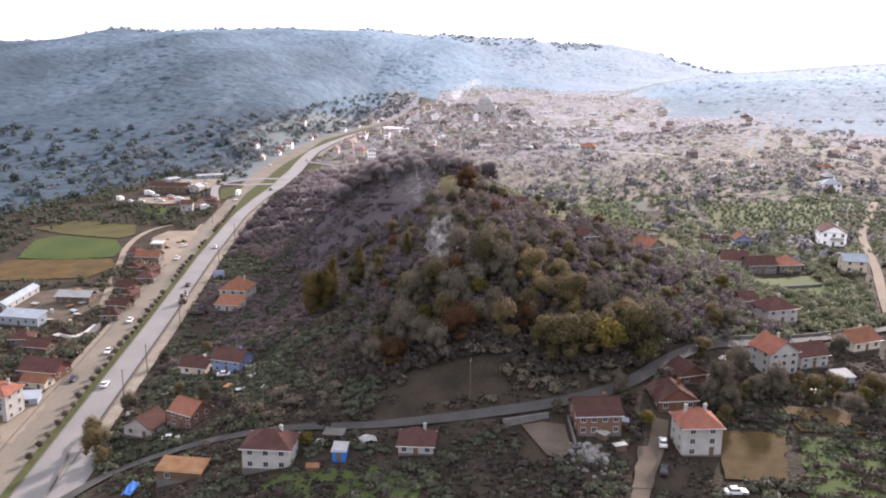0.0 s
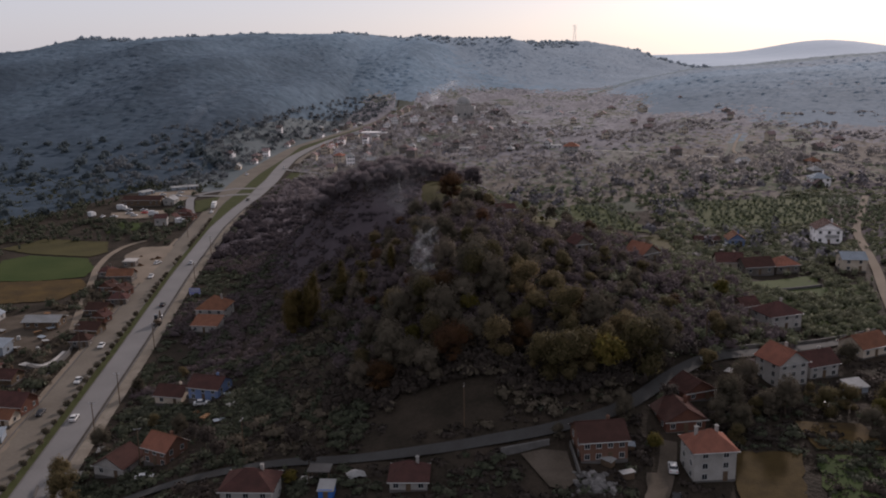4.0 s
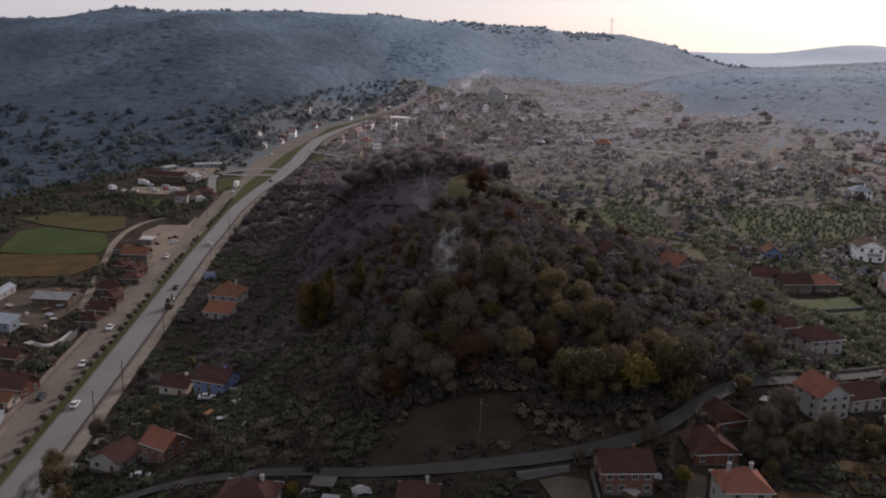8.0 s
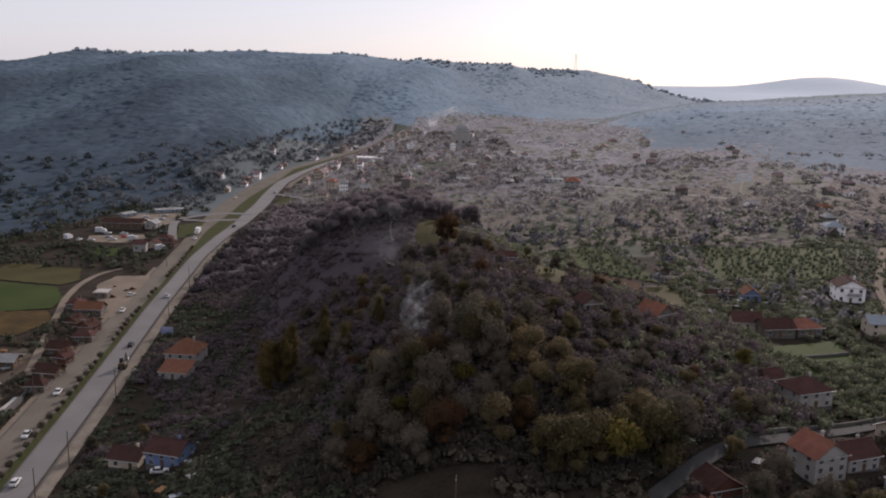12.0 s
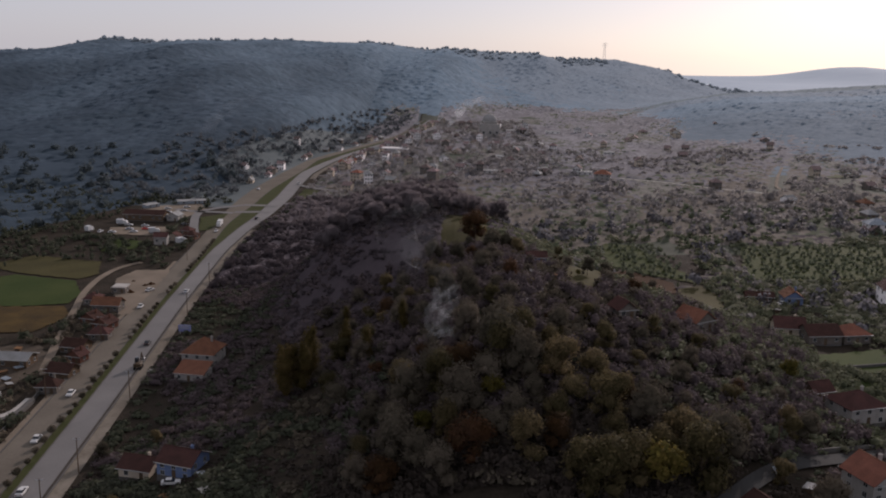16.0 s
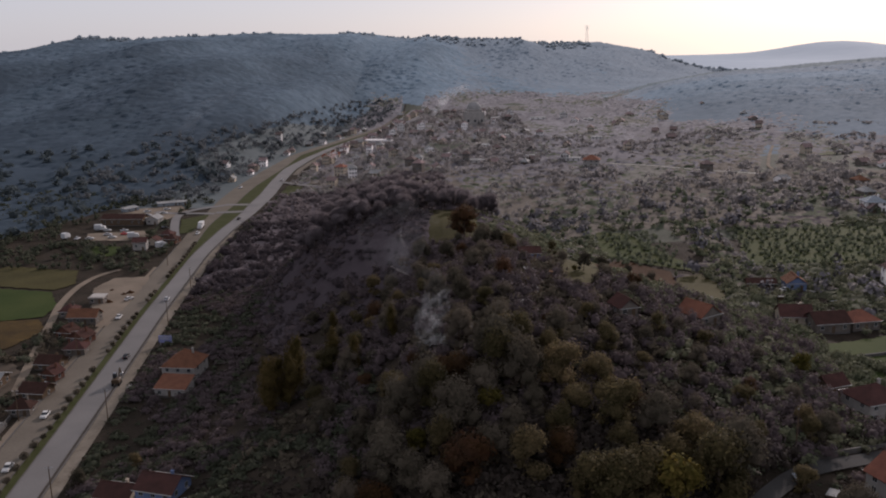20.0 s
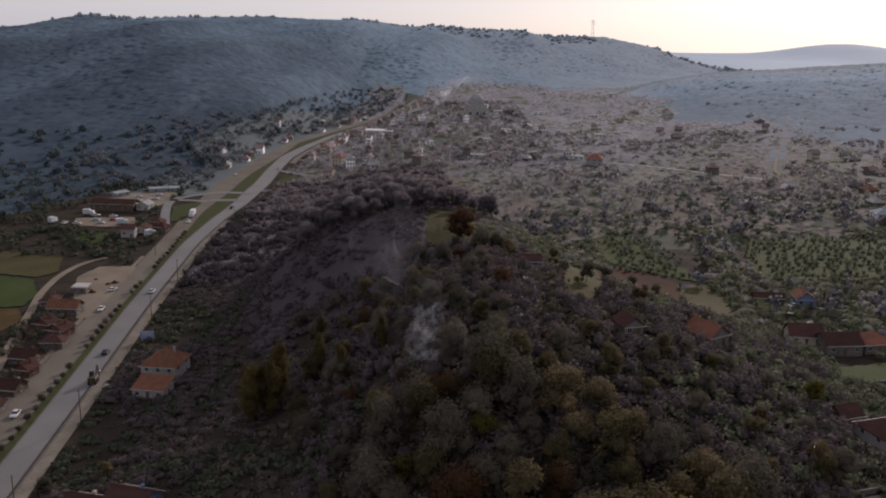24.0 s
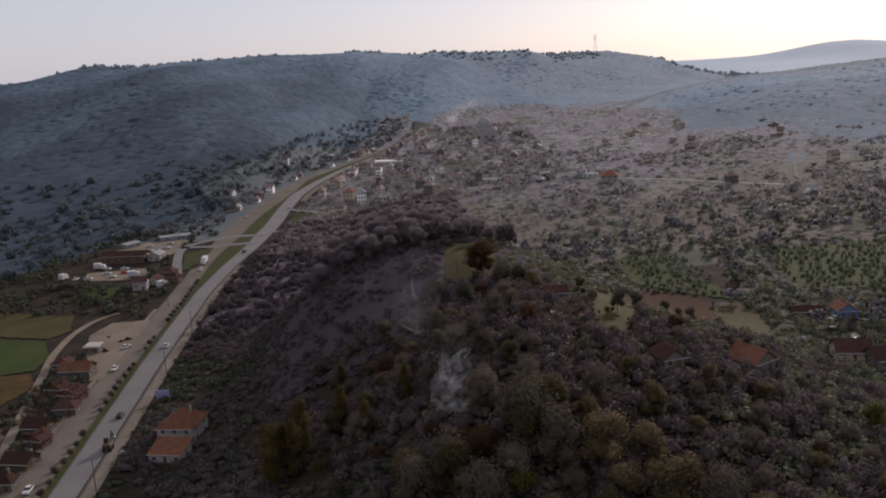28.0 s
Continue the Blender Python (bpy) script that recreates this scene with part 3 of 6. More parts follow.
drape("ground_ploughed_field", [(56, 183), (70.5, 183), (64, 163), (52, 164)], STUBBLE, "small dry field beside the tall house")
drape("ground_straw_patch", [(74, 196), (88, 195), (88, 183), (74, 184)], STRAW, "patch of dry straw-coloured grass", 0.26)
drape("ground_garden_lawn", [(-40, 166), (-20, 170), (-6, 163), (-10, 150), (-36, 150)], GREEN, "green lawn below the lane")
drape("ground_garden_lawn", [(73, 182), (91, 179), (100, 160), (78, 148), (64, 150)], GREEN, "green garden grass")
path("road_yard_ramp", [(-138, 288), (-135.5, 286), (-131.2, 282.6), (-127.2, 284.5), (-127.6, 291), (-128.2, 299)], 2.6, PALE, "pale curved concrete ramp beside the sheds")
path("road_eastern_track", [(214, 462), (206, 447), (188, 412), (171.5, 380), (162, 351), (153, 324), (140.5, 292), (131, 266)], 3.2, GRAVEL, "pale gravel track among the eastern gardens", 0.3)
drape("ground_eastern_garden", [(116, 299), (138, 303), (126, 262), (104, 248), (96, 262), (104, 288)], GREEN, "green garden grass round the eastern houses", 0.2)
drape("ground_driveway_end", [(37, 175), (40.8, 175), (37, 160), (33, 160)], DIRT, "pale sandy drive beside the tall house", 0.34)
drape("ground_concrete_yard", [(13, 180.5), (17.5, 181.8), (22.3, 181.2), (22.6, 177), (23.2, 172.5), (20.2, 169.4), (17.6, 170.6), (15.8, 174.5)], DIRT, "bare concrete yard below the lane", 0.3)
for x, y, w, d in ((60, 640, 60, 40), (180, 560, 70, 30), (140, 760, 80, 50), (20, 700, 50, 40), (250, 620, 60, 40), (300, 850, 90, 60), (90, 860, 70, 50), (230, 480, 40, 25), (0, 820, 40, 60)):
    a = random.uniform(-0.3, 0.3)
    drape("ground_valley_field", [(x + u * w / 2 * math.cos(a) - v * d / 2 * math.sin(a), y + u * w / 2 * math.sin(a) + v * d / 2 * math.cos(a)) for u, v in ((-1, -1), (1, -1), (0.9, 1), (-0.8, 0.9))], random.choice((LAWN, VALLEYFLOOR, BROWN, VALLEYFLOOR)), "field in the broad valley", 0.3, 8.0)


# ---- trees ----
rng = np.random.default_rng(7)
ICO_V = []
PHI = (1 + 5 ** 0.5) / 2
for s1 in (-1, 1):
    for s2 in (-1, 1):
        ICO_V += [(0, s1, s2 * PHI), (s1, s2 * PHI, 0), (s2 * PHI, 0, s1)]
ICO_V = np.array(ICO_V) / np.linalg.norm(ICO_V[0])
ICO_F = [(a, b, c) for a in range(12) for b in range(a + 1, 12) for c in range(b + 1, 12)
         if all(np.linalg.norm(ICO_V[p] - ICO_V[q]) < 1.1 for p, q in ((a, b), (b, c), (a, c)))]
ICO_F = np.array([f if np.dot(np.cross(ICO_V[f[1]] - ICO_V[f[0]], ICO_V[f[2]] - ICO_V[f[0]]), ICO_V[f[0]]) > 0 else f[::-1] for f in ICO_F])


def fast_mesh(name, verts, tris=None, quads=None, material=None, smooth=False, normals=None):
    """A mesh out of arrays of corners, triangles and four-sided leaves; normals: the soft outline that the leaves make together."""
    me = bpy.data.meshes.new(name)
    verts = np.asarray(verts, np.float32)
    tris = np.zeros((0, 3), int) if tris is None else np.asarray(tris)
    quads = np.zeros((0, 4), int) if quads is None else np.asarray(quads)
    loops = np.r_[tris.ravel(), quads.ravel()].astype(np.int32)
    me.vertices.add(len(verts))
    me.vertices.foreach_set("co", verts.ravel())
    me.loops.add(len(loops))
    me.loops.foreach_set("vertex_index", loops)
    me.polygons.add(len(tris) + len(quads))
    starts = np.r_[np.arange(len(tris)) * 3, len(tris) * 3 + np.arange(len(quads)) * 4].astype(np.int32)
    me.polygons.foreach_set("loop_start", starts)
    me.update(calc_edges=True)
    if material:
        me.materials.append(material)
    if smooth or normals is not None:
        me.shade_smooth()
    if normals is not None:
        me.normals_split_custom_set_from_vertices(normals / (np.linalg.norm(normals, axis=1)[:, None] + 1e-9))
    return me


def unit(n):
    v = rng.normal(size=(n, 3))
    return v / np.linalg.norm(v, axis=1)[:, None]


def leaves(centres, normals, size):
    """Bent four-sided leaf clumps of uneven size, turned about their normals."""
    n = len(centres)
    a = np.cross(normals, unit(n))
    a /= np.linalg.norm(a, axis=1)[:, None] + 1e-9
    b = np.cross(normals, a)
    s = (np.asarray(size) * rng.uniform(0.6, 1.35, n))[:, None]
    w = rng.uniform(0.55, 1.0, n)[:, None]
    v = np.stack([centres - a * s, centres - b * s * w + normals * s * 0.3, centres + a * s, centres + b * s * w - normals * s * 0.3], 1).reshape(-1, 3)
    return v, np.arange(4 * n).reshape(-1, 4)


def crown_mesh(name, material, lobes, count, leaf):
    """lobes: rows of centre and radii. Leaves cover the lobes; dark cores close them."""
    vs, qs, ts, ns, base = [], [], [], [], 0
    area = np.array([(l[3] * l[4] + l[3] * l[5]) for l in lobes])
    for l, k in zip(lobes, np.maximum(12, count * area / area.sum()).astype(int)):
        c, r = np.array(l[:3]), np.array(l[3:])
        d = unit(k)
        d[:, 2] = np.where(d[:, 2] < -0.35, -d[:, 2], d[:, 2])
        p = c + d * r * np.clip(rng.normal(0.95, 0.16, k), 0.6, 1.4)[:, None]
        nrm = d + unit(k) * 0.5
        nrm /= np.linalg.norm(nrm, axis=1)[:, None]
        v, q = leaves(p, nrm, leaf)
        vs.append(v)
        ns.append(np.repeat(d * 0.6 + nrm * 0.6 + (0, 0, 0.35), 4, 0))
        qs.append(q + base)
        base += len(v)
        v = c + ICO_V * r * 0.72 * rng.uniform(0.8, 1.1, (12, 1))
        vs.append(v)
        ns.append(ICO_V + (0, 0, 0.2))
        ts.append(ICO_F + base)
        base += 12
    return fast_mesh(name, np.concatenate(vs), np.concatenate(ts), np.concatenate(qs), material, normals=np.concatenate(ns))


def trunk_mesh(name, height, radius, limbs, spread):
    """A tapered, slightly crooked trunk with limbs that reach into the crown."""
    bm = bmesh.new()

    def stem(p0, p1, r0, r1, rings=4, sides=7):
        p0, p1 = Vector(p0), Vector(p1)
        q = (p1 - p0).to_track_quat("Z", "Y")
        last = None
        for i in range(rings + 1):
            f = i / rings
            c = p0.lerp(p1, f) + Vector((math.sin(f * 5 + r0 * 40), math.cos(f * 4 + r0 * 30), 0)) * (0.5 * r0 * math.sin(math.pi * f))
            r = r0 + (r1 - r0) * f
            ring = [bm.verts.new(c + q @ Vector((r * math.cos(6.283 * j / sides), r * math.sin(6.283 * j / sides), 0))) for j in range(sides)]
            if last:
                for j in range(sides):
                    bm.faces.new((last[j], last[(j + 1) % sides], ring[(j + 1) % sides], ring[j]))
            last = ring
        bm.faces.new(last)

    stem((0, 0, -0.6), (0.1, 0, height), radius, radius * 0.35)
    for i in range(limbs):
        a = 6.283 * i / limbs + rng.uniform(-0.4, 0.4)
        z0 = height * rng.uniform(0.4, 0.85)
        stem((0, 0, z0), (math.cos(a) * spread, math.sin(a) * spread, z0 + spread * rng.uniform(0.6, 1.1)), radius * 0.4, radius * 0.12, 3, 5)
    me = bpy.data.meshes.new(name)
    bm.to_mesh(me)
    bm.free()
    me.materials.append(BARK)
    return me


def round_lobes(h, r, n, low=0.28):
    """Lobes of a broad crown: h its height, r its half width."""
    out = [(0, 0, h * 0.66, r * 0.72, r * 0.72, h * 0.30)]
    for i in range(n):
        a = 6.283 * i / n + rng.uniform(-0.35, 0.35)
        d = r * rng.uniform(0.30, 0.72)
        k = r * rng.uniform(0.26, 0.58)
        out.append((math.cos(a) * d, math.sin(a) * d, h * rng.uniform(low + 0.12, 0.80), k, k, k * rng.uniform(0.8, 1.15)))
    return out


def tall_lobes(h, r, n):
    out = []
    for i in range(n):
        f = i / (n - 1)
        k = r * (0.62 + 0.5 * math.sin(math.pi * (0.15 + 0.8 * f))) * rng.uniform(0.8, 1.1)
        out.append((rng.uniform(-0.3, 0.3) * r, rng.uniform(-0.3, 0.3) * r, h * (0.2 + 0.72 * f), k, k, h * 0.17))
    return out


def tree_kind(name, label, material, lobes, trunk_h, radius, count, leaf):
    root = tagged(new(name), label, "tree", "trees of the hillside wood")
    for part_name, me in (("trunk", trunk_mesh("trunk", trunk_h, radius, 5, trunk_h * 0.35)), ("crown", crown_mesh("crown", material, lobes, count, leaf))):
        ob = new(part_name, me)
        ob.parent = root
    return root


KINDS = {}
for i in range(3):
    KINDS["dark", i] = tree_kind("broadleaf_tree", "dark green broadleaved tree in the hillside wood", LEAF, round_lobes(12 + i, 4.2 + 0.3 * i, 10 + i, 0.02), 7, 0.28, 3000, 0.19)
    KINDS["olive", i] = tree_kind("broadleaf_tree", "olive green sunlit broadleaved tree on the hill", OLIVE, round_lobes(11.5 - i, 3.8 + 0.3 * i, 9 + i, 0.02), 6.5, 0.26, 2800, 0.19)
KINDS["knoll", 0] = tree_kind("broadleaf_tree", "dark broadleaved tree on the knoll", KNOLL, round_lobes(10, 4.4, 8), 6.5, 0.26, 2000, 0.24)
KINDS["knoll", 1] = tree_kind("broadleaf_tree", "dark broadleaved tree on the knoll", KNOLL, round_lobes(11, 4.0, 7), 6.5, 0.26, 2000, 0.24)
for i in range(2):
    KINDS["russet", i] = tree_kind("autumn_tree", "russet brown autumn tree in the wood", RUSSET, round_lobes(10.5, 4.4, 10, 0.02), 6.5, 0.26, 2800, 0.19)
    KINDS["yellow", i] = tree_kind("autumn_tree", "yellow-green autumn tree beside the gardens", YELLOW, round_lobes(8, 3.0, 7), 5, 0.2, 1000, 0.26)
    KINDS["poplar", i] = tree_kind("poplar_tree", "tall narrow yellowing poplar on the slope", POPLAR, tall_lobes(14, 2.4, 7), 11, 0.24, 2600, 0.18)
    KINDS["bare", i] = tree_kind("bare_tree", "thin half-bare brown tree beside the lane", SCRUB, round_lobes(7, 2.6, 6), 5.5, 0.18, 260, 0.30)
used_kinds = set()


def tree(kind, x, y, size=1.0, z=None):
    v = (kind, int(rng.integers(0, 3 if kind in ("dark", "olive") else 2)))
    s = size * rng.uniform(0.9, 1.1)
    m = pose(x, y, (gz(x, y) if z is None else z) - 0.15, 0, 0, rng.uniform(0, 360))
    if v not in used_kinds:
        used_kinds.add(v)
        KINDS[v].matrix_basis = m @ Matrix.Diagonal((s, s, s, 1))
        return KINDS[v]
    ob = copy_thing(KINDS[v], m)
    ob.scale = (s, s, s * rng.uniform(0.92, 1.1))
    return ob


def clear(x, y, spots):
    return all((x - a) ** 2 + (y - b) ** 2 > r * r for a, b, r in spots)


# open places inside the wood: houses, field, gardens
OPEN = [(0, 378, 17), (36, 335, 14), (45, 365, 14), (21, 300, 9), (21, 319, 8), (24, 290, 7), (62, 281, 11), (38, 268, 8), (48, 308, 14), (70, 320, 16), (-2, 199, 15), (90, 252, 11), (80, 218, 17), (55, 209, 9), (94, 236, 8), (-10, 262, 5), (87, 263, 5), (63, 224, 7)]
# single trees that stand out
tree("olive", 24, 203, 1.25)
tree("olive", 29, 206, 1.15)
tree("yellow", 34, 205, 1.35)
tree("olive", 43, 209, 1.3)
tree("dark", 47, 214, 1.2)
tree("russet", 0, 211, 1.15)
tree("dark", -6, 207, 0.85)
tree("dark", -13, 233, 0.85)
tree("dark", -8, 236, 0.85)
tree("olive", 6, 234, 1.1)
tree("olive", 11, 243, 1.05)
tree("yellow", 4, 227, 0.9)
for dx, dy in ((0, 0), (-4, 2), (3, 4), (-2, -4), (2, -2)):
    tree("poplar", -46 + dx, 281 + dy, 1.0)
tree("poplar", -34, 292, 0.85)
for x, y, k, s in ((-38, 322, "poplar", 0.6), (-30, 318, "olive", 0.45), (-24, 296, "olive", 0.5), (-17, 300, "olive", 0.5), (-26, 274, "poplar", 0.6), (-17, 276, "poplar", 0.55), (-20, 312, "dark", 0.5), (-12, 318, "dark", 0.5), (5, 268, "olive", 0.6), (28, 262, "olive", 0.5), (44, 262, "olive", 0.55), (30, 248, "olive", 0.7), (20, 250, "dark", 0.6), (38, 300, "dark", 0.4), (45, 293, "russet", 0.45), (34, 306, "dark", 0.45), (28, 330, "olive", 0.5), (12, 338, "dark", 0.5), (55, 262, "olive", 0.45), (50, 250, "dark", 0.5)):
    tree(k, x, y, s)
tree("yellow", 79, 266, 0.85)
tree("russet", 2, 352, 1.1)
tree("yellow", 4, 354, 0.7)
for x, y, k, s in ((-86, 195, "olive", 0.8), (-90, 203, "olive", 0.75), (-52, 196, "bare", 0.9), (-57, 205, "bare", 1.0), (-35, 194, "bare", 0.9), (-30, 184, "bare", 0.9), (40, 182, "yellow", 0.6), (63, 203, "dark", 0.5), (66, 198, "olive", 0.45), (69, 201, "dark", 0.4), (74, 203, "olive", 0.3), (60, 199, "dark", 0.7), (69, 198, "dark", 0.6), (82, 208, "olive", 0.35), (56, 193, "dark", 0.6), (58, 186, "olive", 0.5), (88, 202, "olive", 0.6), (95, 186, "dark", 0.7), (103, 192, "olive", 0.8), (110, 205, "dark", 0.8), (-33, 178, "yellow", 0.5), (60, 190, "dark", 0.6), (47, 199, "bare", 0.8), (68, 232, "olive", 0.6), (67, 208, "dark", 0.75), (73, 199, "dark", 0.7), (82, 199, "olive", 0.65), (92, 196, "yellow", 0.75), (97, 201, "olive", 0.7), (36, 192, "dark", 0.55), (88, 190, "dark", 0.6), (100, 228, "dark", 0.6), (21, 185, "dark", 0.4), (72, 234, "dark", 0.6), (-68, 222, "dark", 0.45), (-88, 222, "dark", 0.5), (-78, 233, "olive", 0.4), (-62, 214, "bare", 0.7), (-92, 262, "dark", 0.45), (-80, 268, "olive", 0.4)):
    tree(k, x, y, s)
# the wood: tall trees on its lower edge, low brown growth above
spots = []
tries = 0
while len(spots) < 215 and tries < 12000:
    tries += 1
    x, y = rng.uniform(-62, 70), rng.uniform(196, 345)
    edge = 205 + 0.10 * abs(x - 20) + 4 * math.sin(x * 0.2)
    brow = float(np.interp(x, (-60, -20, 3, 26, 34, 45, 56), (232, 238, 237, 235, 228, 214, 207))) + 5 * math.sin(x * 0.31)
    if y < edge or x < -34 - 0.25 * (y - 260) or gz(x, y) < 14.5 or (y > brow and rng.random() > 0.22):
        continue
    if not clear(x, y, OPEN) or not clear(x, y, [(a, b, 6.0 if y < brow else 8.5) for a, b in spots]):
        continue
    spots.append((x, y))
    r = rng.random()
    east = x > 10 and y < 245
    tall = rng.uniform(0.6, 1.05) if y < brow and x > -20 else rng.uniform(0.35, 0.7)
    if y > 250 and x > 15:
        tall = rng.uniform(0.25, 0.42)
    tree("olive" if r < (0.62 if east else 0.2) else "russet" if r > 0.93 else "yellow" if r > 0.91 else "dark", x, y, tall)
# the knoll behind it
spots = []
tries = 0
while len(spots) < 60 and tries < 4000:
    tries += 1
    x, y = rng.uniform(-58, 14), rng.uniform(385, 432)
    if gz(x, y) < 24 or not clear(x, y, OPEN) or not clear(x, y, [(a, b, 5.2) for a, b in spots]):
        continue
    spots.append((x, y))
    tree("knoll", x, y, rng.uniform(0.65, 0.95))


def thicket(name, xs, ys, radius, height, material, label, per=18, leaf=0.4, core=True, category="bushes"):
    """Bushes past counting as one object: each a small core under leaf clumps."""
    n = len(xs)
    z = ground(xs, ys)
    c = np.stack([xs, ys, z + height * 0.42], 1)
    r = np.stack([radius, radius, height * 0.55], 1)
    d = unit(n * per)
    d[:, 2] = np.where(d[:, 2] < -0.2, -d[:, 2], d[:, 2])
    cc, rr = np.repeat(c, per, 0), np.repeat(r, per, 0)
    p = cc + d * rr * np.clip(rng.normal(0.88, 0.2, (n * per, 1)), 0.4, 1.5)
    nrm = d + unit(n * per) * 0.5
    nrm /= np.linalg.norm(nrm, axis=1)[:, None]
    v, q = leaves(p, nrm, np.repeat(radius, per) * leaf)
    soft = np.repeat(d * 0.5 + nrm * 0.5 + (0, 0, 0.5), 4, 0)
    tris = None
    if core:
        cv = (c[:, None] + ICO_V[None] * r[:, None] * 0.66 * rng.uniform(0.75, 1.1, (n, 12, 1))).reshape(-1, 3)
        tris = (ICO_F[None] + (np.arange(n) * 12)[:, None, None]).reshape(-1, 3) + len(v)
        v = np.concatenate([v, cv])
        soft = np.concatenate([soft, np.tile(ICO_V + (0, 0, 0.4), (n, 1))])
    return tagged(new(name, fast_mesh(name, v, tris, q, material, normals=soft)), label, category, "", "stuff")


def scatter(n, x0, x1, y0, y1, keep):
    xs, ys = rng.uniform(x0, x1, n), rng.uniform(y0, y1, n)
    k = keep(xs, ys)
    return xs[k], ys[k]


def inside(xs, ys, corners):
    """Which points lie in a polygon."""
    odd = np.zeros(len(xs), bool)
    for (x0, y0), (x1, y1) in zip(corners, corners[1:] + corners[:1]):
        if y0 != y1:
            odd ^= ((ys < y0) != (ys < y1)) & (xs < x0 + (ys - y0) * (x1 - x0) / (y1 - y0))
    return odd


def off_lines(xs, ys, lines, gap):
    ok = np.ones(len(xs), bool)
    for line in lines:
        for p in line[::2]:
            ok &= (xs - p[0]) ** 2 + (ys - p[1]) ** 2 > gap * gap
    return ok


# ---- houses ----
def part(name, data, parent, label="", at=None):
    ob = new(name, data)
    ob.parent = parent
    if at is not None:
        ob.matrix_basis = at
    if label:
        ob["label"] = label
    return ob


def finish(name, bm, material, bevel=0.0):
    if bevel:
        bmesh.ops.bevel(bm, geom=bm.edges[:], offset=bevel, segments=1, affect="EDGES")
    me = bpy.data.meshes.new(name)
    bm.to_mesh(me)
    bm.free()
    me.materials.append(material)
    return me


def add_box(bm, x0, x1, y0, y1, z0, z1):
    v = [bm.verts.new((x, y, z)) for z in (z0, z1) for x, y in ((x0, y0), (x1, y0), (x1, y1), (x0, y1))]
    for f in ((3, 2, 1, 0), (4, 5, 6, 7), (0, 1, 5, 4), (1, 2, 6, 5), (2, 3, 7, 6), (3, 0, 4, 7)):
        bm.faces.new([v[i] for i in f])
    return v


def box_mesh(name, size, material, bevel=0.0, z0=0.0):
    bm = bmesh.new()
    sx, sy, sz = size
    add_box(bm, -sx / 2, sx / 2, -sy / 2, sy / 2, z0, z0 + sz)
    return finish(name, bm, material, bevel)


def ring_mesh(name, w, h, rim, depth, material):
    """A window frame with a mullion, facing -y, its middle at the origin: one piece with two openings."""
    bm = bmesh.new()
    xs = (-w / 2, -w / 2 + rim, -rim / 3, rim / 3, w / 2 - rim, w / 2)
    zs = (-h / 2 - 0.05, -h / 2 + rim, h / 2 - rim, h / 2)
    g = [[bm.verts.new((x, -depth, z)) for x in xs] for z in zs]
    for r in range(3):
        for c in range(5):
            if not (r == 1 and c in (1, 3)):
                bm.faces.new((g[r][c], g[r][c + 1], g[r + 1][c + 1], g[r + 1][c]))
    ext = bmesh.ops.extrude_face_region(bm, geom=bm.faces[:])
    for v in ext["geom"]:
        if isinstance(v, bmesh.types.BMVert):
            v.co.y = 0.02
    bmesh.ops.recalc_face_normals(bm, faces=bm.faces)
    return finish(name, bm, material)


WIN = ring_mesh("window", 1.15, 1.25, 0.09, 0.06, FRAME)
PANE = box_mesh("pane", (0.97, 0.03, 1.07), GLASS, z0=-0.535)
BIGWIN = ring_mesh("window", 1.6, 1.35, 0.09, 0.06, FRAME)
BIGPANE = box_mesh("pane", (1.42, 0.03, 1.17), GLASS, z0=-0.585)
DOOR = box_mesh("door", (0.95, 0.10, 2.05), WOOD, 0.01)
CHIMNEY = {}
FOOT = []


def chimney_mesh(material):
    bm = bmesh.new()
    add_box(bm, -0.3, 0.3, -0.25, 0.25, -1.2, 0.9)
    add_box(bm, -0.38, 0.38, -0.33, 0.33, 0.9, 1.0)
    add_box(bm, -0.12, 0.12, -0.12, 0.12, 1.0, 1.25)
    return finish("chimney", bm, material)


def roof_mesh(kind, w, d, rise, over, material):
    bm = bmesh.new()
    x0, x1, y0, y1 = -w / 2 - over, w / 2 + over, -d / 2 - over, d / 2 + over
    V = lambda x, y, z: bm.verts.new((x, y, z))
    drop = -over * rise / (min(w, d) / 2)
    if kind == "gable_x":
        a, b, c, e = V(x0, y0, drop), V(x1, y0, drop), V(x1, y1, drop), V(x0, y1, drop)
        r, s = V(x0, 0, rise), V(x1, 0, rise)
        fs = [(a, b, s, r), (c, e, r, s)]
    elif kind == "gable_y":
        a, b, c, e = V(x0, y0, drop), V(x1, y0, drop), V(x1, y1, drop), V(x0, y1, drop)
        r, s = V(0, y0, rise), V(0, y1, rise)
        fs = [(a, r, s, e), (b, c, s, r)]
    elif kind == "shed":
        a, b, c, e = V(x0, y0, -0.1), V(x1, y0, -0.1), V(x1, y1, rise), V(x0, y1, rise)
        fs = [(a, b, c, e)]
    else:
        a, b, c, e = V(x0, y0, drop), V(x1, y0, drop), V(x1, y1, drop), V(x0, y1, drop)
        k = min(w, d) / 2 + over
        if w >= d:
            r, s = V(x0 + k * 0.95, 0, rise), V(x1 - k * 0.95, 0, rise)
            fs = [(a, b, s, r), (b, c, s), (c, e, r, s), (e, a, r)]
        else:
            r, s = V(0, y0 + k * 0.95, rise), V(0, y1 - k * 0.95, rise)
            fs = [(a, b, r), (b, c, s, r), (c, e, s), (e, a, r, s)]
    for f in fs:
        bm.faces.new(f)
    bmesh.ops.recalc_face_normals(bm, faces=bm.faces)
    if sum(f.normal.z for f in bm.faces) < 0:
        bmesh.ops.reverse_faces(bm, faces=bm.faces)
    bmesh.ops.solidify(bm, geom=bm.faces[:], thickness=0.16)
    return finish("roof", bm, material)


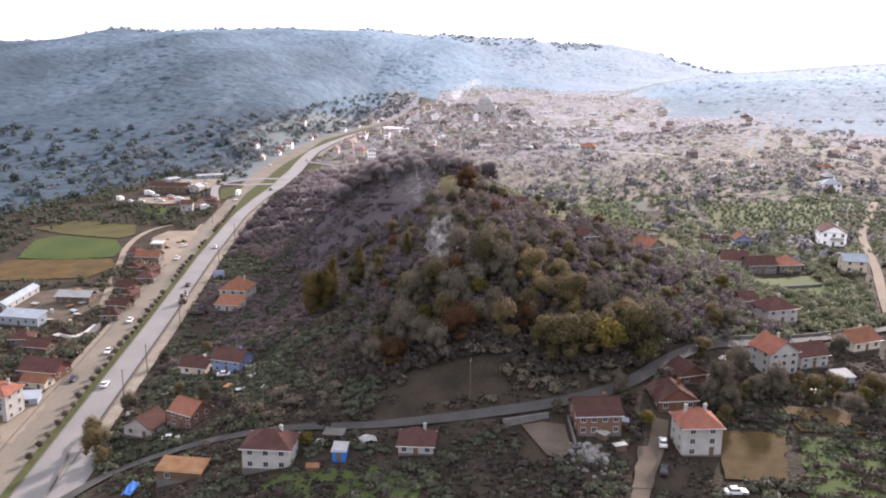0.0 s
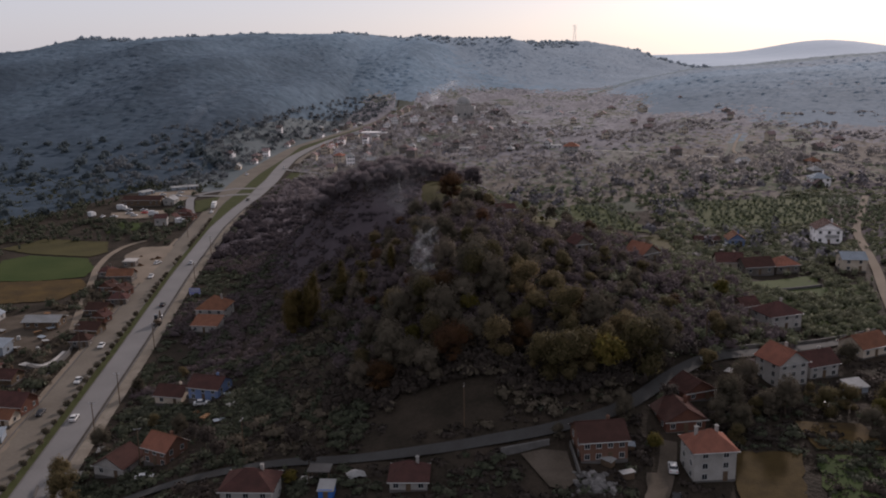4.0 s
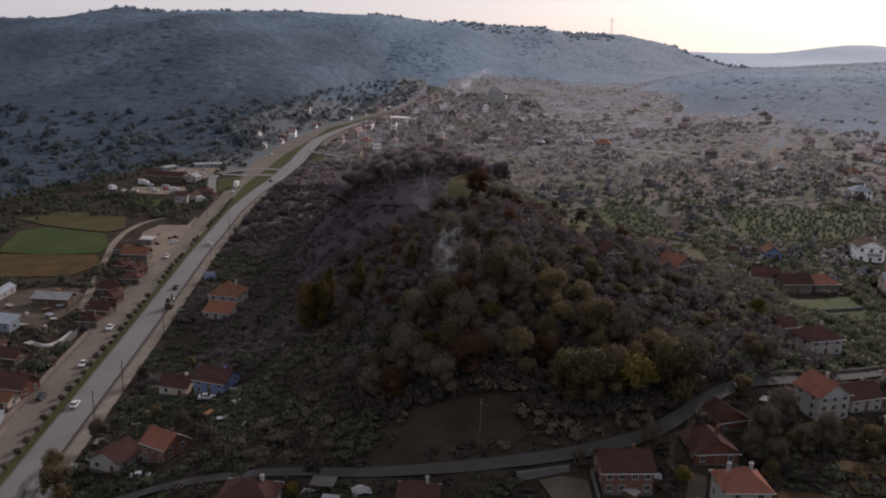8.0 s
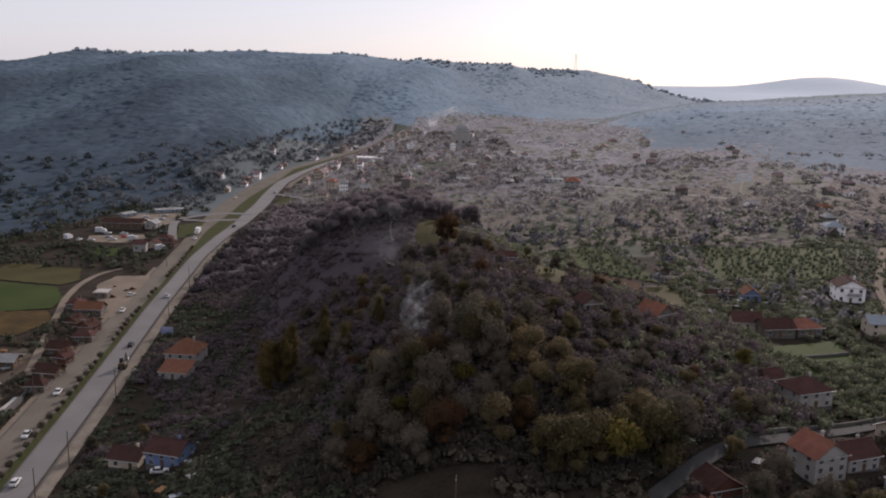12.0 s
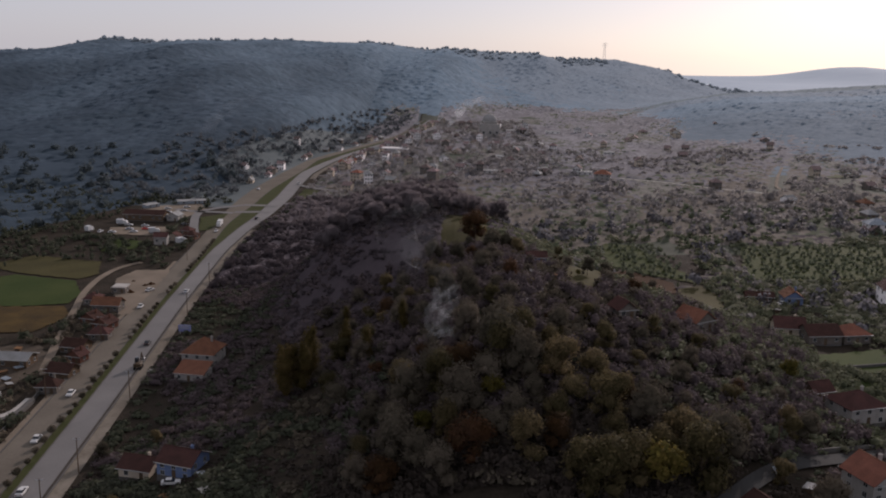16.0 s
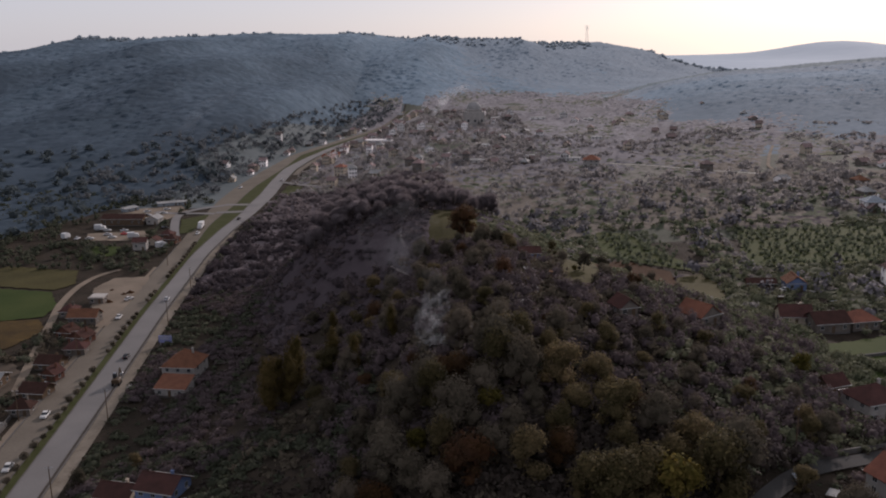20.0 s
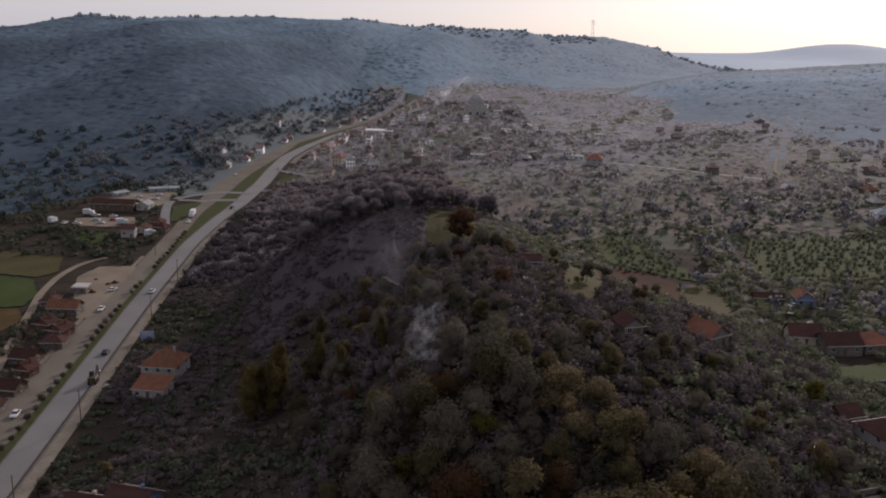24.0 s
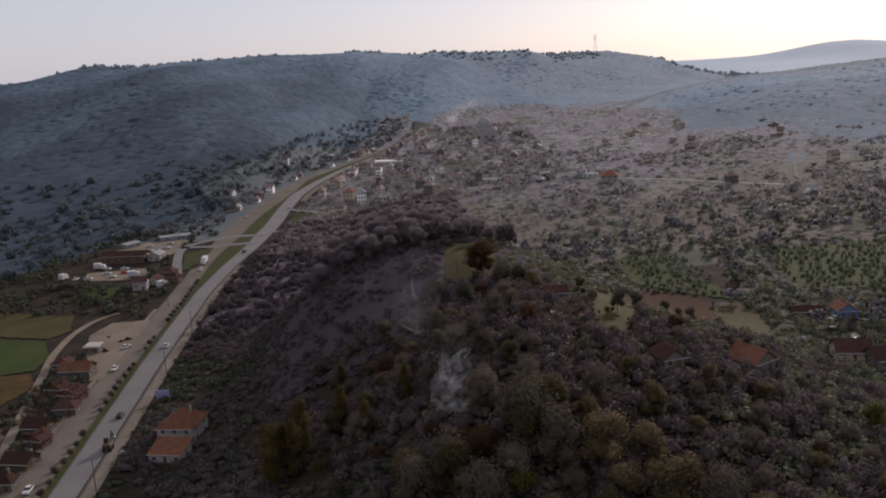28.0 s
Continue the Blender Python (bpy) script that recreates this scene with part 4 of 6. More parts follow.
def wall_mesh(kind, w, d, h, rise, material, foot=2.0):
    bm = bmesh.new()
    add_box(bm, -w / 2, w / 2, -d / 2, d / 2, -foot, h)
    if kind == "gable_x":
        for x in (-w / 2, w / 2 - 0.2):
            p = [bm.verts.new((x + k, y, z)) for k in (0, 0.2) for y, z in ((-d / 2, h), (d / 2, h), (0, h + rise - 0.1))]
            for f in ((0, 1, 2), (5, 4, 3), (0, 2, 5, 3), (1, 4, 5, 2)):
                bm.faces.new([p[i] for i in f])
    if kind == "gable_y":
        for y in (-d / 2, d / 2 - 0.2):
            p = [bm.verts.new((x, y + k, z)) for k in (0, 0.2) for x, z in ((-w / 2, h), (w / 2, h), (0, h + rise - 0.1))]
            for f in ((0, 1, 2), (5, 4, 3), (0, 2, 5, 3), (1, 4, 5, 2)):
                bm.faces.new([p[i] for i in f])
    bmesh.ops.recalc_face_normals(bm, faces=bm.faces)
    return finish("wall", bm, material)


def house(label, x, y, rot, w, d, h, storeys, cols, roof, rise, walls, tiles, chimneys=1, sides=2, over=0.5, balcony=False, fascia=True, name="house", group="", big=False, z=None, door=True, plinth=True):
    """x, y: the corner at the front's west end; rot: the front's turn; h: wall height."""
    a = radians(rot)
    cx, cy = x + math.cos(a) * w / 2 - math.sin(a) * d / 2, y + math.sin(a) * w / 2 + math.cos(a) * d / 2
    zz = gz(x + math.cos(a) * w / 2, y + math.sin(a) * w / 2) if z is None else z
    FOOT.append((cx, cy, 0.5 * math.hypot(w, d) + 1.2))
    root = tagged(new(name), label, "house" if name in ("house", "apartment_house") else name.replace("_", " "), group)
    root.matrix_basis = pose(cx, cy, zz, 0, 0, rot)
    part("wall", wall_mesh(roof, w, d, h, rise, walls), root)
    part("roof", roof_mesh(roof, w, d, rise, over, tiles), root, "", pose(0, 0, h + 0.02))
    if plinth:
        part("plinth", box_mesh("plinth", (w + 0.12, d + 0.12, 2.4), CONCRETE, 0, -2.0), root)
    if fascia:
        for s in (-1, 1):
            part("gutter", box_mesh("gutter", (w + 2 * over, 0.14, 0.16), FRAME), root, "", pose(0, s * (d / 2 + over + 0.06), h - over * rise / (min(w, d) / 2) * (roof != "shed") - 0.08))
    ridge = {"gable_x": (w + 2 * over, 0), "gable_y": (d + 2 * over, 90)}.get(roof) or ((max(0.5, abs(w - d) * 0.95 + 0.4)), 0 if w >= d else 90)
    if roof != "shed":
        part("ridge_cap", box_mesh("ridge_cap", (ridge[0], 0.3, 0.12), tiles, 0.03), root, "", pose(0, 0, h + rise - 0.04, 0, 0, ridge[1]))
    for i in range(chimneys):
        if walls not in CHIMNEY:
            CHIMNEY[walls] = chimney_mesh(walls)
        part("chimney", CHIMNEY[walls], root, "", pose((0.22 - 0.5 * i) * w, 0.12 * d, h + rise * 0.75))
    win, pane = (BIGWIN, BIGPANE) if big else (WIN, PANE)
    faces = [(pose(0, -d / 2, 0), w, cols)]
    if sides:
        faces += [(pose(w / 2, 0, 0, 0, 0, 90), d, sides), (pose(-w / 2, 0, 0, 0, 0, -90), d, sides)]
    for fi, (m, length, n) in enumerate(faces):
        for s in range(storeys):
            zc = h / storeys * (s + 0.55)
            for c in range(n):
                u = length * ((c + 0.5) / n - 0.5)
                if door and fi == 0 and s == 0 and c == n // 2:
                    part("door", DOOR, root, "", m @ pose(u, -0.04, 0.05))
                    continue
                wob = part("window", win, root, "", m @ pose(u, -0.01, zc))
                part("pane", pane, wob)
    if balcony:
        zc = h / storeys * (storeys - 1)
        slab = part("balcony", box_mesh("balcony", (w * 0.5, 1.3, 0.16), CONCRETE, 0.02), root, "", pose(0.1 * w, -d / 2 - 0.65, zc))
        part("balcony_rail", box_mesh("balcony_rail", (w * 0.5, 0.06, 0.9), FRAME, 0.01), slab, "white balcony rail", pose(0, -0.6, 0.16))
    return root


house("tall three-storey white house with an orange tiled hip roof", 45.4, 172.2, 5, 8.2, 7.6, 6.6, 3, 2, "hip", 2.6, WHITE, TILE, 2, 2, name="apartment_house")
house("two-storey pinkish house with a dark red tiled roof", 24.7, 178.1, 6, 9.4, 8.5, 4.6, 2, 4, "gable_x", 2.4, PINK, TILE_DARK, 1, 2)
house("low house with a weathered brown tiled roof", 44.2, 189.0, 8, 8.6, 8.5, 3.0, 1, 3, "gable_y", 2.6, BRICK, TILE_DARK, 1, 2)
house("small dark-roofed house below the lane", 51.5, 201, 20, 7.5, 6.5, 2.6, 1, 2, "gable_y", 2.2, BRICK, TILE_DARK, 0, 1)
house("three-storey white house with a brown tiled gable roof", 76.3, 212.0, 20, 8.2, 8.2, 6.2, 3, 3, "gable_y", 2.8, WHITE, TILE, 1, 2)
house("two-storey white house with a long red roof", 86.3, 218.3, 20, 8.5, 7.0, 3.6, 2, 3, "gable_x", 2.5, WHITE, TILE_DARK, 1, 2)
house("low red-roofed house beside the lane", 106, 233, 24, 9.6, 8, 3, 1, 3, "gable_x", 2.4, CREAM, TILE, 1, 2)
house("white two-storey house among green gardens", 88.6, 250.7, 18, 10, 9, 4.6, 2, 3, "hip", 2.6, WHITE, TILE_DARK, 1, 2)
house("small garden hut with a pale metal roof", 92.4, 209.6, 15, 4.6, 3.6, 2.0, 1, 1, "shed", 0.8, GREYSHEET, SHEET, 0, 0, 0.3, name="garden_shed", fascia=False)
house("house with a red tiled roof and salmon gable", -73.0, 209.5, -28, 7.2, 7, 4.2, 2, 3, "gable_x", 2.4, PINK, TILE, 1, 2)
house("low house with a weathered brown roof", -84.5, 208.5, -18, 8, 8, 3.0, 1, 2, "gable_y", 2.4, WHITE, TILE_DARK, 0, 2)
house("blue-walled house with a red tiled roof", -72.2, 245.5, -16, 9, 8, 3.8, 2, 3, "gable_x", 2.2, BLUEWALL, TILE_DARK, 1, 2)
house("small red-roofed house near the highway", -83.0, 249.7, -12, 8, 7, 2.8, 1, 2, "gable_x", 2.0, CREAM, TILE_DARK, 1, 1)
house("open shed with a rusty corrugated roof", -64.5, 174.5, -6, 9.6, 5, 2.6, 1, 2, "shed", 0.7, WOOD, RUST, 0, 0, 0.4, name="shed", fascia=False)
house("white two-storey house with a dark red roof", -44.8, 169.9, -3, 9.8, 8, 5.0, 2, 3, "hip", 2.5, WHITE, TILE_DARK, 1, 2, door=False)
house("little blue shed with a white roof", -26.6, 172.0, -3, 2.8, 3.4, 2.2, 1, 1, "shed", 0.5, BLUE, SHEET, 0, 0, 0.25, name="shed", fascia=False, plinth=False)
house("small house with a dark tiled hip roof", -12.9, 172.5, -2, 7.2, 7, 2.4, 1, 3, "hip", 2.4, WHITE, TILE_DARK, 1, 1)
house("two-storey house with a bright orange tiled roof", -92.3, 328.0, -6, 10.4, 11.5, 5.2, 2, 3, "hip", 3.6, WHITE, TILE, 1, 2, balcony=True)
house("low annexe with an orange tiled lean-to roof", -91.0, 316.2, -8, 9.4, 7.0, 2.6, 1, 3, "shed", 2.0, WHITE, TILE, 0, 1, 0.4)
house("three-storey white house with balconies and a red roof", -125.5, 217.8, -6, 6.8, 8, 7.6, 3, 2, "hip", 2.3, WHITE, TILE, 1, 2, balcony=True)
house("long house with a dark brown tiled roof", -130.5, 247.5, -10, 12, 8, 3.2, 1, 4, "gable_x", 2.6, BRICK, TILE_DARK, 1, 2)
house("low outbuilding with an orange tiled roof", -126.5, 240.5, -10, 7.5, 5, 2.4, 1, 2, "gable_x", 1.6, CREAM, TILE, 0, 1)
house("open carport with a grey metal roof", -121.5, 227.5, 12, 5.5, 5, 2.2, 1, 1, "shed", 0.5, GREYSHEET, GREYSHEET, 0, 0, 0.3, name="carport", fascia=False, door=False)
# the dark timber wall stands in for a shaded open front
house("long hall with a white metal roof beside the yard", -153.4, 323.4, -2, 12.5, 7, 3.2, 1, 4, "gable_x", 1.3, WOOD, SHEET, 0, 2, 0.6, name="metal_hall")
house("grey metal workshop with a pale roof", -162, 297.5, -10, 15, 5.5, 3.4, 1, 5, "shed", 1.2, GREYSHEET, GREYSHEET, 0, 1, 0.4, name="workshop")
house("long narrow shed with a grey roof", -171.0, 312, 0, 4.2, 26, 2.6, 1, 1, "gable_y", 1.2, WHITE, GREYSHEET, 0, 5, 0.3, name="shed")
house("orange-roofed house beside the gravel yard", -146.2, 386.5, 0, 10.6, 7, 3.2, 1, 4, "gable_x", 2.2, OLDWALL, TILE, 1, 2)
house("small white flat-roofed shop beside the gravel yard", -149.0, 414.0, 0, 5.8, 5.5, 2.6, 1, 2, "shed", 0.25, OLDWALL, PALE, 0, 1, 0.2, name="shop")
house("brown-roofed house beside the farm track", -153.5, 396, 4, 6, 7, 2.6, 1, 2, "hip", 1.8, OLDWALL, TILE_DARK, 1, 1)
for i, (x, y, w) in enumerate(((-137.5, 340, 9), (-133.5, 353, 8), (-137, 365, 8), (-131.5, 316, 9), (-128.3, 303, 7), (-143.8, 371, 7), (-140, 270, 9), (-148, 276, 8), (-131, 330, 6))):
    house(("weathered brown-roofed house along the highway", "dark red-roofed house along the highway", "low roadside house with an old tiled roof")[i % 3], x, y, (-8, 4, -14)[i % 3], w * 0.85, w * 0.75, 2.3 + 0.3 * (i % 3), 1, 2, ("gable_x", "hip", "gable_y")[i % 3], 1.9, (WOOD, OLDWALL, BRICK)[i % 3], TILE_DARK, 1, 1, group="old houses along the highway")
# these three houses have dark walls in place of shaded fronts
house("hillside house with an orange tiled gable roof", 58.9, 278.6, 34, 7.0, 7.6, 3.4, 1, 2, "gable_y", 2.4, OLDWALL, TILE, 1, 2)
house("small red-roofed house hidden in trees", 36.8, 268, 18, 4.6, 5.4, 2.6, 1, 2, "gable_y", 1.9, OLDWALL, TILE_DARK, 0, 1)
house("blue-grey house with an orange tiled roof", 112.4, 362.0, -4, 6.4, 7, 3.2, 1, 2, "gable_y", 2.1, BLUEWALL, TILE, 1, 2)
house("long low barn with a brown tiled roof", 100.4, 366.5, -4, 9.5, 4, 2.1, 1, 4, "gable_x", 1.2, WOOD, TILE_DARK, 0, 0, name="barn")
house("long house with a brown tiled roof among gardens", 103.5, 315.4, 8, 10.5, 8, 3.2, 1, 3, "gable_x", 2.4, OLDWALL, TILE_DARK, 1, 1)
house("neighbouring house with an orange hip roof", 115.2, 318, 12, 9, 8, 3.2, 1, 3, "hip", 2.3, OLDWALL, TILE, 1, 1)
house("brown-roofed farmhouse in the gardens", 95.5, 322, -6, 9, 7, 3, 1, 3, "gable_x", 2.6, CREAM, TILE_DARK, 1, 1)
house("small shaded hut with a dark tiled roof", 84.5, 262, 20, 5.5, 5, 2.4, 1, 1, "gable_x", 1.8, WOOD, TILE_DARK, 0, 0)
house("tall pale house with a white balcony", 147, 362, -10, 10, 10, 6.2, 2, 3, "gable_y", 2.6, WALL_FAR, TILE_DARK, 1, 2, balcony=True)
house("house with a grey metal roof at the valley's edge", 139.1, 319.9, -8, 8, 8, 4.6, 2, 2, "gable_x", 1.8, CREAM, GREYSHEET, 1, 1)
house("small hut with a dark roof on the hilltop", 17.5, 317.3, 4, 5.7, 4.5, 2.2, 1, 2, "gable_x", 1.3, BLUEWALL, TILE_DARK, 0, 0)
house("white house with a red roof in the far valley", 89, 672, -12, 11, 9, 5.0, 2, 3, "hip", 2.6, WHITE, TILE, 1, 2)
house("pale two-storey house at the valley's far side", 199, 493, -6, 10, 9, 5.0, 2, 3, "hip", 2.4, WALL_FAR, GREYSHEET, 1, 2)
house("cream apartment house with an orange roof beside the slip road", -91, 752, -16, 8, 8, 7.5, 3, 3, "hip", 1.9, CREAM, TILE, 1, 2, name="apartment_house")
house("long lorry depot with a dark red roof", -203.5, 571.8, -2, 24, 10, 4.0, 1, 6, "gable_x", 2.0, WOOD, TILE_DARK, 0, 2, name="depot")
house("small workshop with white gable beside the depot", -178, 573, -6, 7, 8, 3.6, 1, 2, "gable_y", 1.8, WHITE, SHEET, 0, 1, name="workshop")

# roadside houses near the junction
for i, (x, y) in enumerate(((-158, 534), (-163, 507), (-160, 518), (-152, 522))):
    house("old roadside house with a dark brown roof", x, y, (-10, 6, -4)[i % 3], 6.5, 6, (3, 4.6, 2.8)[i % 3], 1, 2, ("hip", "gable_x", "gable_y")[i % 3], 1.9, (PINK, WHITE, CREAM)[i % 3], TILE_DARK, 0, 1, group="houses at the junction")

for x, y, r, w in ((-189, 629, 24, 15), (-178, 633, 26, 7), (-203, 611, 60, 10)):
    house("long low shed with a pale metal roof beside the lorry park", x, y, r, w, 4.5, 2.3, 1, 2, "shed", 0.5, GREYSHEET, SHEET, 0, 0, 0.3, name="shed", group="sheds of the lorry park", fascia=False)
# the far village
taken = []


def village_house(x, y, tall=0.3):
    if not clear(x, y, [(a, b, 10) for a, b in taken]):
        return
    taken.append((x, y))
    st = 2 if rng.random() < 0.35 else 3 if rng.random() < tall * 0.3 else 1
    w = rng.uniform(4.6, 7.4)
    k = int(rng.integers(0, 3))
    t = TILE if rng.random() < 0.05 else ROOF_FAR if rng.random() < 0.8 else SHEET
    roofword = {TILE: "orange tiled", ROOF_FAR: "haze-greyed brown tiled", SHEET: "pale metal"}[t]
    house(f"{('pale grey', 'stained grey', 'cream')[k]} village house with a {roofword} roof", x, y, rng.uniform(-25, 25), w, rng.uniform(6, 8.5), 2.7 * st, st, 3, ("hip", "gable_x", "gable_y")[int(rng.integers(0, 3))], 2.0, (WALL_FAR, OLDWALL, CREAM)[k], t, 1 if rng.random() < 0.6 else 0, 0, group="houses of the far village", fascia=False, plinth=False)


for x, y in ((-84, 772), (-90, 698), (-66, 746), (-86.5, 840), (-27, 668), (-29, 738), (-34, 708), (-67, 869), (-50, 846), (-75, 856), (-63, 992), (-54, 1030), (-12, 686), (-76, 720), (-48, 775), (-20, 790), (-8, 740), (-58, 690)):
    village_house(x, y, 0.6)
for y in np.arange(690, 1190, 15):
    wx, ex = np.interp(y, WEST[:, 1], WEST[:, 0]), np.interp(y, EAST[:, 1], EAST[:, 0])
    if rng.random() < 0.55:
        village_house(wx - rng.uniform(12, 20), y + rng.uniform(-5, 5))
    if rng.random() < 0.2:
        village_house(wx - rng.uniform(34, 42), y + rng.uniform(-3, 3))
    if y > 770:
        village_house(ex + rng.uniform(17, 24), y + rng.uniform(-3, 3))
for i in range(52):
    village_house(rng.uniform(-70, 70), rng.uniform(700, 1200), 0.5)
for i in range(26):
    village_house(rng.uniform(60, 300), rng.uniform(620, 1050), 0.1)
for i in range(9):
    village_house(rng.uniform(150, 330), rng.uniform(430, 640), 0.1)

for x, y, w in ((23, 926, 14), (12, 717, 12), (46, 1062, 12), (87, 1033, 16), (81, 701, 11), (-2, 932, 10), (31, 1150, 14), (55, 727, 7), (139, 996, 10), (24, 812, 8), (44, 880, 12), (120, 830, 9)):
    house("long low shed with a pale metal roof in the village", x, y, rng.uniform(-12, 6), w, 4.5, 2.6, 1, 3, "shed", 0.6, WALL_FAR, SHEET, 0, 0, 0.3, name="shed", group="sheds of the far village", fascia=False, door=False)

# the mosque of the far village
mosque = tagged(new("mosque"), "pale mosque with a large lead-grey dome", "mosque")
mosque.matrix_basis = pose(25, 1004, 14, 0, 0, 6)
part("hall", box_mesh("hall", (20, 18, 17), WHITE, 0.2, -2), mosque)
bm = bmesh.new()
bmesh.ops.create_uvsphere(bm, u_segments=20, v_segments=12, radius=7.6)
bmesh.ops.delete(bm, geom=[v for v in bm.verts if v.co.z < -0.5], context="VERTS")
part("dome", finish("dome", bm, SHEET), mosque, "pale metal dome", pose(0, 0, 17.5))
part("drum", box_mesh("drum", (15, 15, 2.6), WHITE, 0.3), mosque, "", pose(0, 0, 15))
for x in (-7, 0, 7):
    wob = part("window", BIGWIN, mosque, "", pose(x, -9.01, 6) @ Matrix.Diagonal((1.5, 1, 2.2, 1)))
    part("pane", BIGPANE, wob)

# canopy of the filling station
canopy = tagged(new("filling_station_canopy"), "long white flat canopy of a filling station", "canopy")
canopy.matrix_basis = pose(-67, 908, gz(-67, 908), 0, 0, -12)
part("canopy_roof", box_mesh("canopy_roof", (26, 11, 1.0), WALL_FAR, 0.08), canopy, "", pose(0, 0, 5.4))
for x in (-9, -3, 3, 9):
    part("post", box_mesh("post", (0.4, 0.4, 6.6), METAL, 0.03, -1.2), canopy, "", pose(x, 0, 0))

# ---- median shrubs ----
shrub = tagged(new("median_shrub"), "round clipped dark shrub on the central reservation", "shrub", "shrubs of the central reservation")
part("stem", trunk_mesh("stem", 1.0, 0.07, 3, 0.4), shrub)
part("crown", crown_mesh("crown", LEAF, [(0, 0, 1.25, 0.95, 0.95, 0.95), (0.25, 0.1, 1.55, 0.7, 0.7, 0.7), (-0.3, 0.0, 1.1, 0.7, 0.7, 0.6)], 230, 0.17), shrub)
first = True
for y in np.arange(196, 520, 6.05):
    if 340 < y < 352 or 293 < y < 296 or 398 < y < 412 or (430 < y < 445):
        continue
    x = np.interp(y, WEST[:, 1], WEST[:, 0]) + 5.2 + rng.uniform(-0.25, 0.25)
    m = pose(x, y + rng.uniform(-0.6, 0.6), 0.18, 0, 0, rng.uniform(0, 360))
    s = rng.uniform(0.85, 1.25)
    if first:
        shrub.matrix_basis, first = m, False
    else:
        copy_thing(shrub, m).scale = (s, s, s)

# ---- vehicles ----
TYRE = mat("tyre_rubber", (0.02, 0.02, 0.02), None, 1.0, 5.0, bump=0)
WHEEL = bmesh.new()
bmesh.ops.create_cone(WHEEL, cap_ends=True, segments=14, radius1=0.33, radius2=0.33, depth=0.22, matrix=Matrix.Rotation(radians(90), 4, "X"))
WHEEL = finish("wheel", WHEEL, TYRE, 0.03)
HUB = bmesh.new()
bmesh.ops.create_cone(HUB, cap_ends=True, segments=10, radius1=0.19, radius2=0.19, depth=0.25, matrix=Matrix.Rotation(radians(90), 4, "X"))
HUB = finish("rim", HUB, METAL)


def hull(name, profile, width, material, top=1.0, bevel=0.06):
    """A side outline (x, z) swept across the width; the upper points are drawn in by top."""
    bm = bmesh.new()
    zs = [z for _, z in profile]
    rows = []
    for s in (-1, 1):
        rows.append([bm.verts.new((x, s * width / 2 * (1 - (1 - top) * (z - min(zs)) / (max(zs) - min(zs))), z)) for x, z in profile])
    n = len(profile)
    bm.faces.new(rows[0])
    bm.faces.new(rows[1][::-1])
    for i in range(n):
        bm.faces.new((rows[0][i], rows[1][i], rows[1][(i + 1) % n], rows[0][(i + 1) % n]))
    bmesh.ops.recalc_face_normals(bm, faces=bm.faces)
    return finish(name, bm, material, bevel)


LAMP = mat("headlight_lens", (0.7, 0.7, 0.68), None, 2.0, 5.0, rough=0.2, bump=0)
TAIL = mat("red_tail_lens", (0.35, 0.02, 0.02), None, 2.0, 5.0, rough=0.2, bump=0)


def paint(name, c):
    return mat(name, c, tuple(k * 0.9 for k in c), 1.0, 6.0, rough=0.55, bump=0, spec=0.25)


PAINTS = {"white": paint("white_car_paint", (0.5, 0.5, 0.49)), "black": paint("black_car_paint", (0.02, 0.02, 0.022)), "red": paint("red_car_paint", (0.5, 0.04, 0.03)),
          "silver": paint("silver_car_paint", (0.45, 0.46, 0.47)), "blue": paint("blue_lorry_paint", (0.04, 0.09, 0.30))}
CARS = {}


def car(colour, x, y, rot, where):
    z = gz(x, y) + 0.14
    m = pose(x, y, z, 0, 0, rot)
    root = tagged(new("car"), f"{colour} saloon car {where}", "car", "cars")
    root.matrix_basis = m
    if colour not in CARS:
        CARS[colour] = (hull("body", [(-2.15, 0.3), (2.15, 0.3), (2.18, 0.62), (2.05, 0.82), (0.9, 0.93), (-1.6, 0.95), (-2.1, 0.9), (-2.18, 0.6)], 1.74, PAINTS[colour], 0.94),
                        hull("roof", [(-1.1, 1.40), (0.25, 1.40), (0.05, 1.45), (-0.9, 1.45)], 1.3, PAINTS[colour], 0.95, 0.01),
                        hull("glasshouse", [(-1.6, 0.93), (0.95, 0.91), (0.25, 1.40), (-1.1, 1.40)], 1.6, GLASS, 0.8, 0.02))
    for n, me in zip(("body", "roof", "glasshouse"), CARS[colour]):
        part(n, me, root)
    for wx in (-1.35, 1.35):
        for wy in (-0.78, 0.78):
            wob = part("wheel", WHEEL, root, "", pose(wx, wy, 0.33))
            part("rim", HUB, wob)
    for wy in (-0.6, 0.6):
        part("headlight", box_mesh("headlight", (0.08, 0.3, 0.14), LAMP), root, "", pose(2.13, wy, 0.6))
        part("tail_light", box_mesh("tail_light", (0.08, 0.26, 0.16), TAIL), root, "red tail light", pose(-2.13, wy, 0.62))
    return root


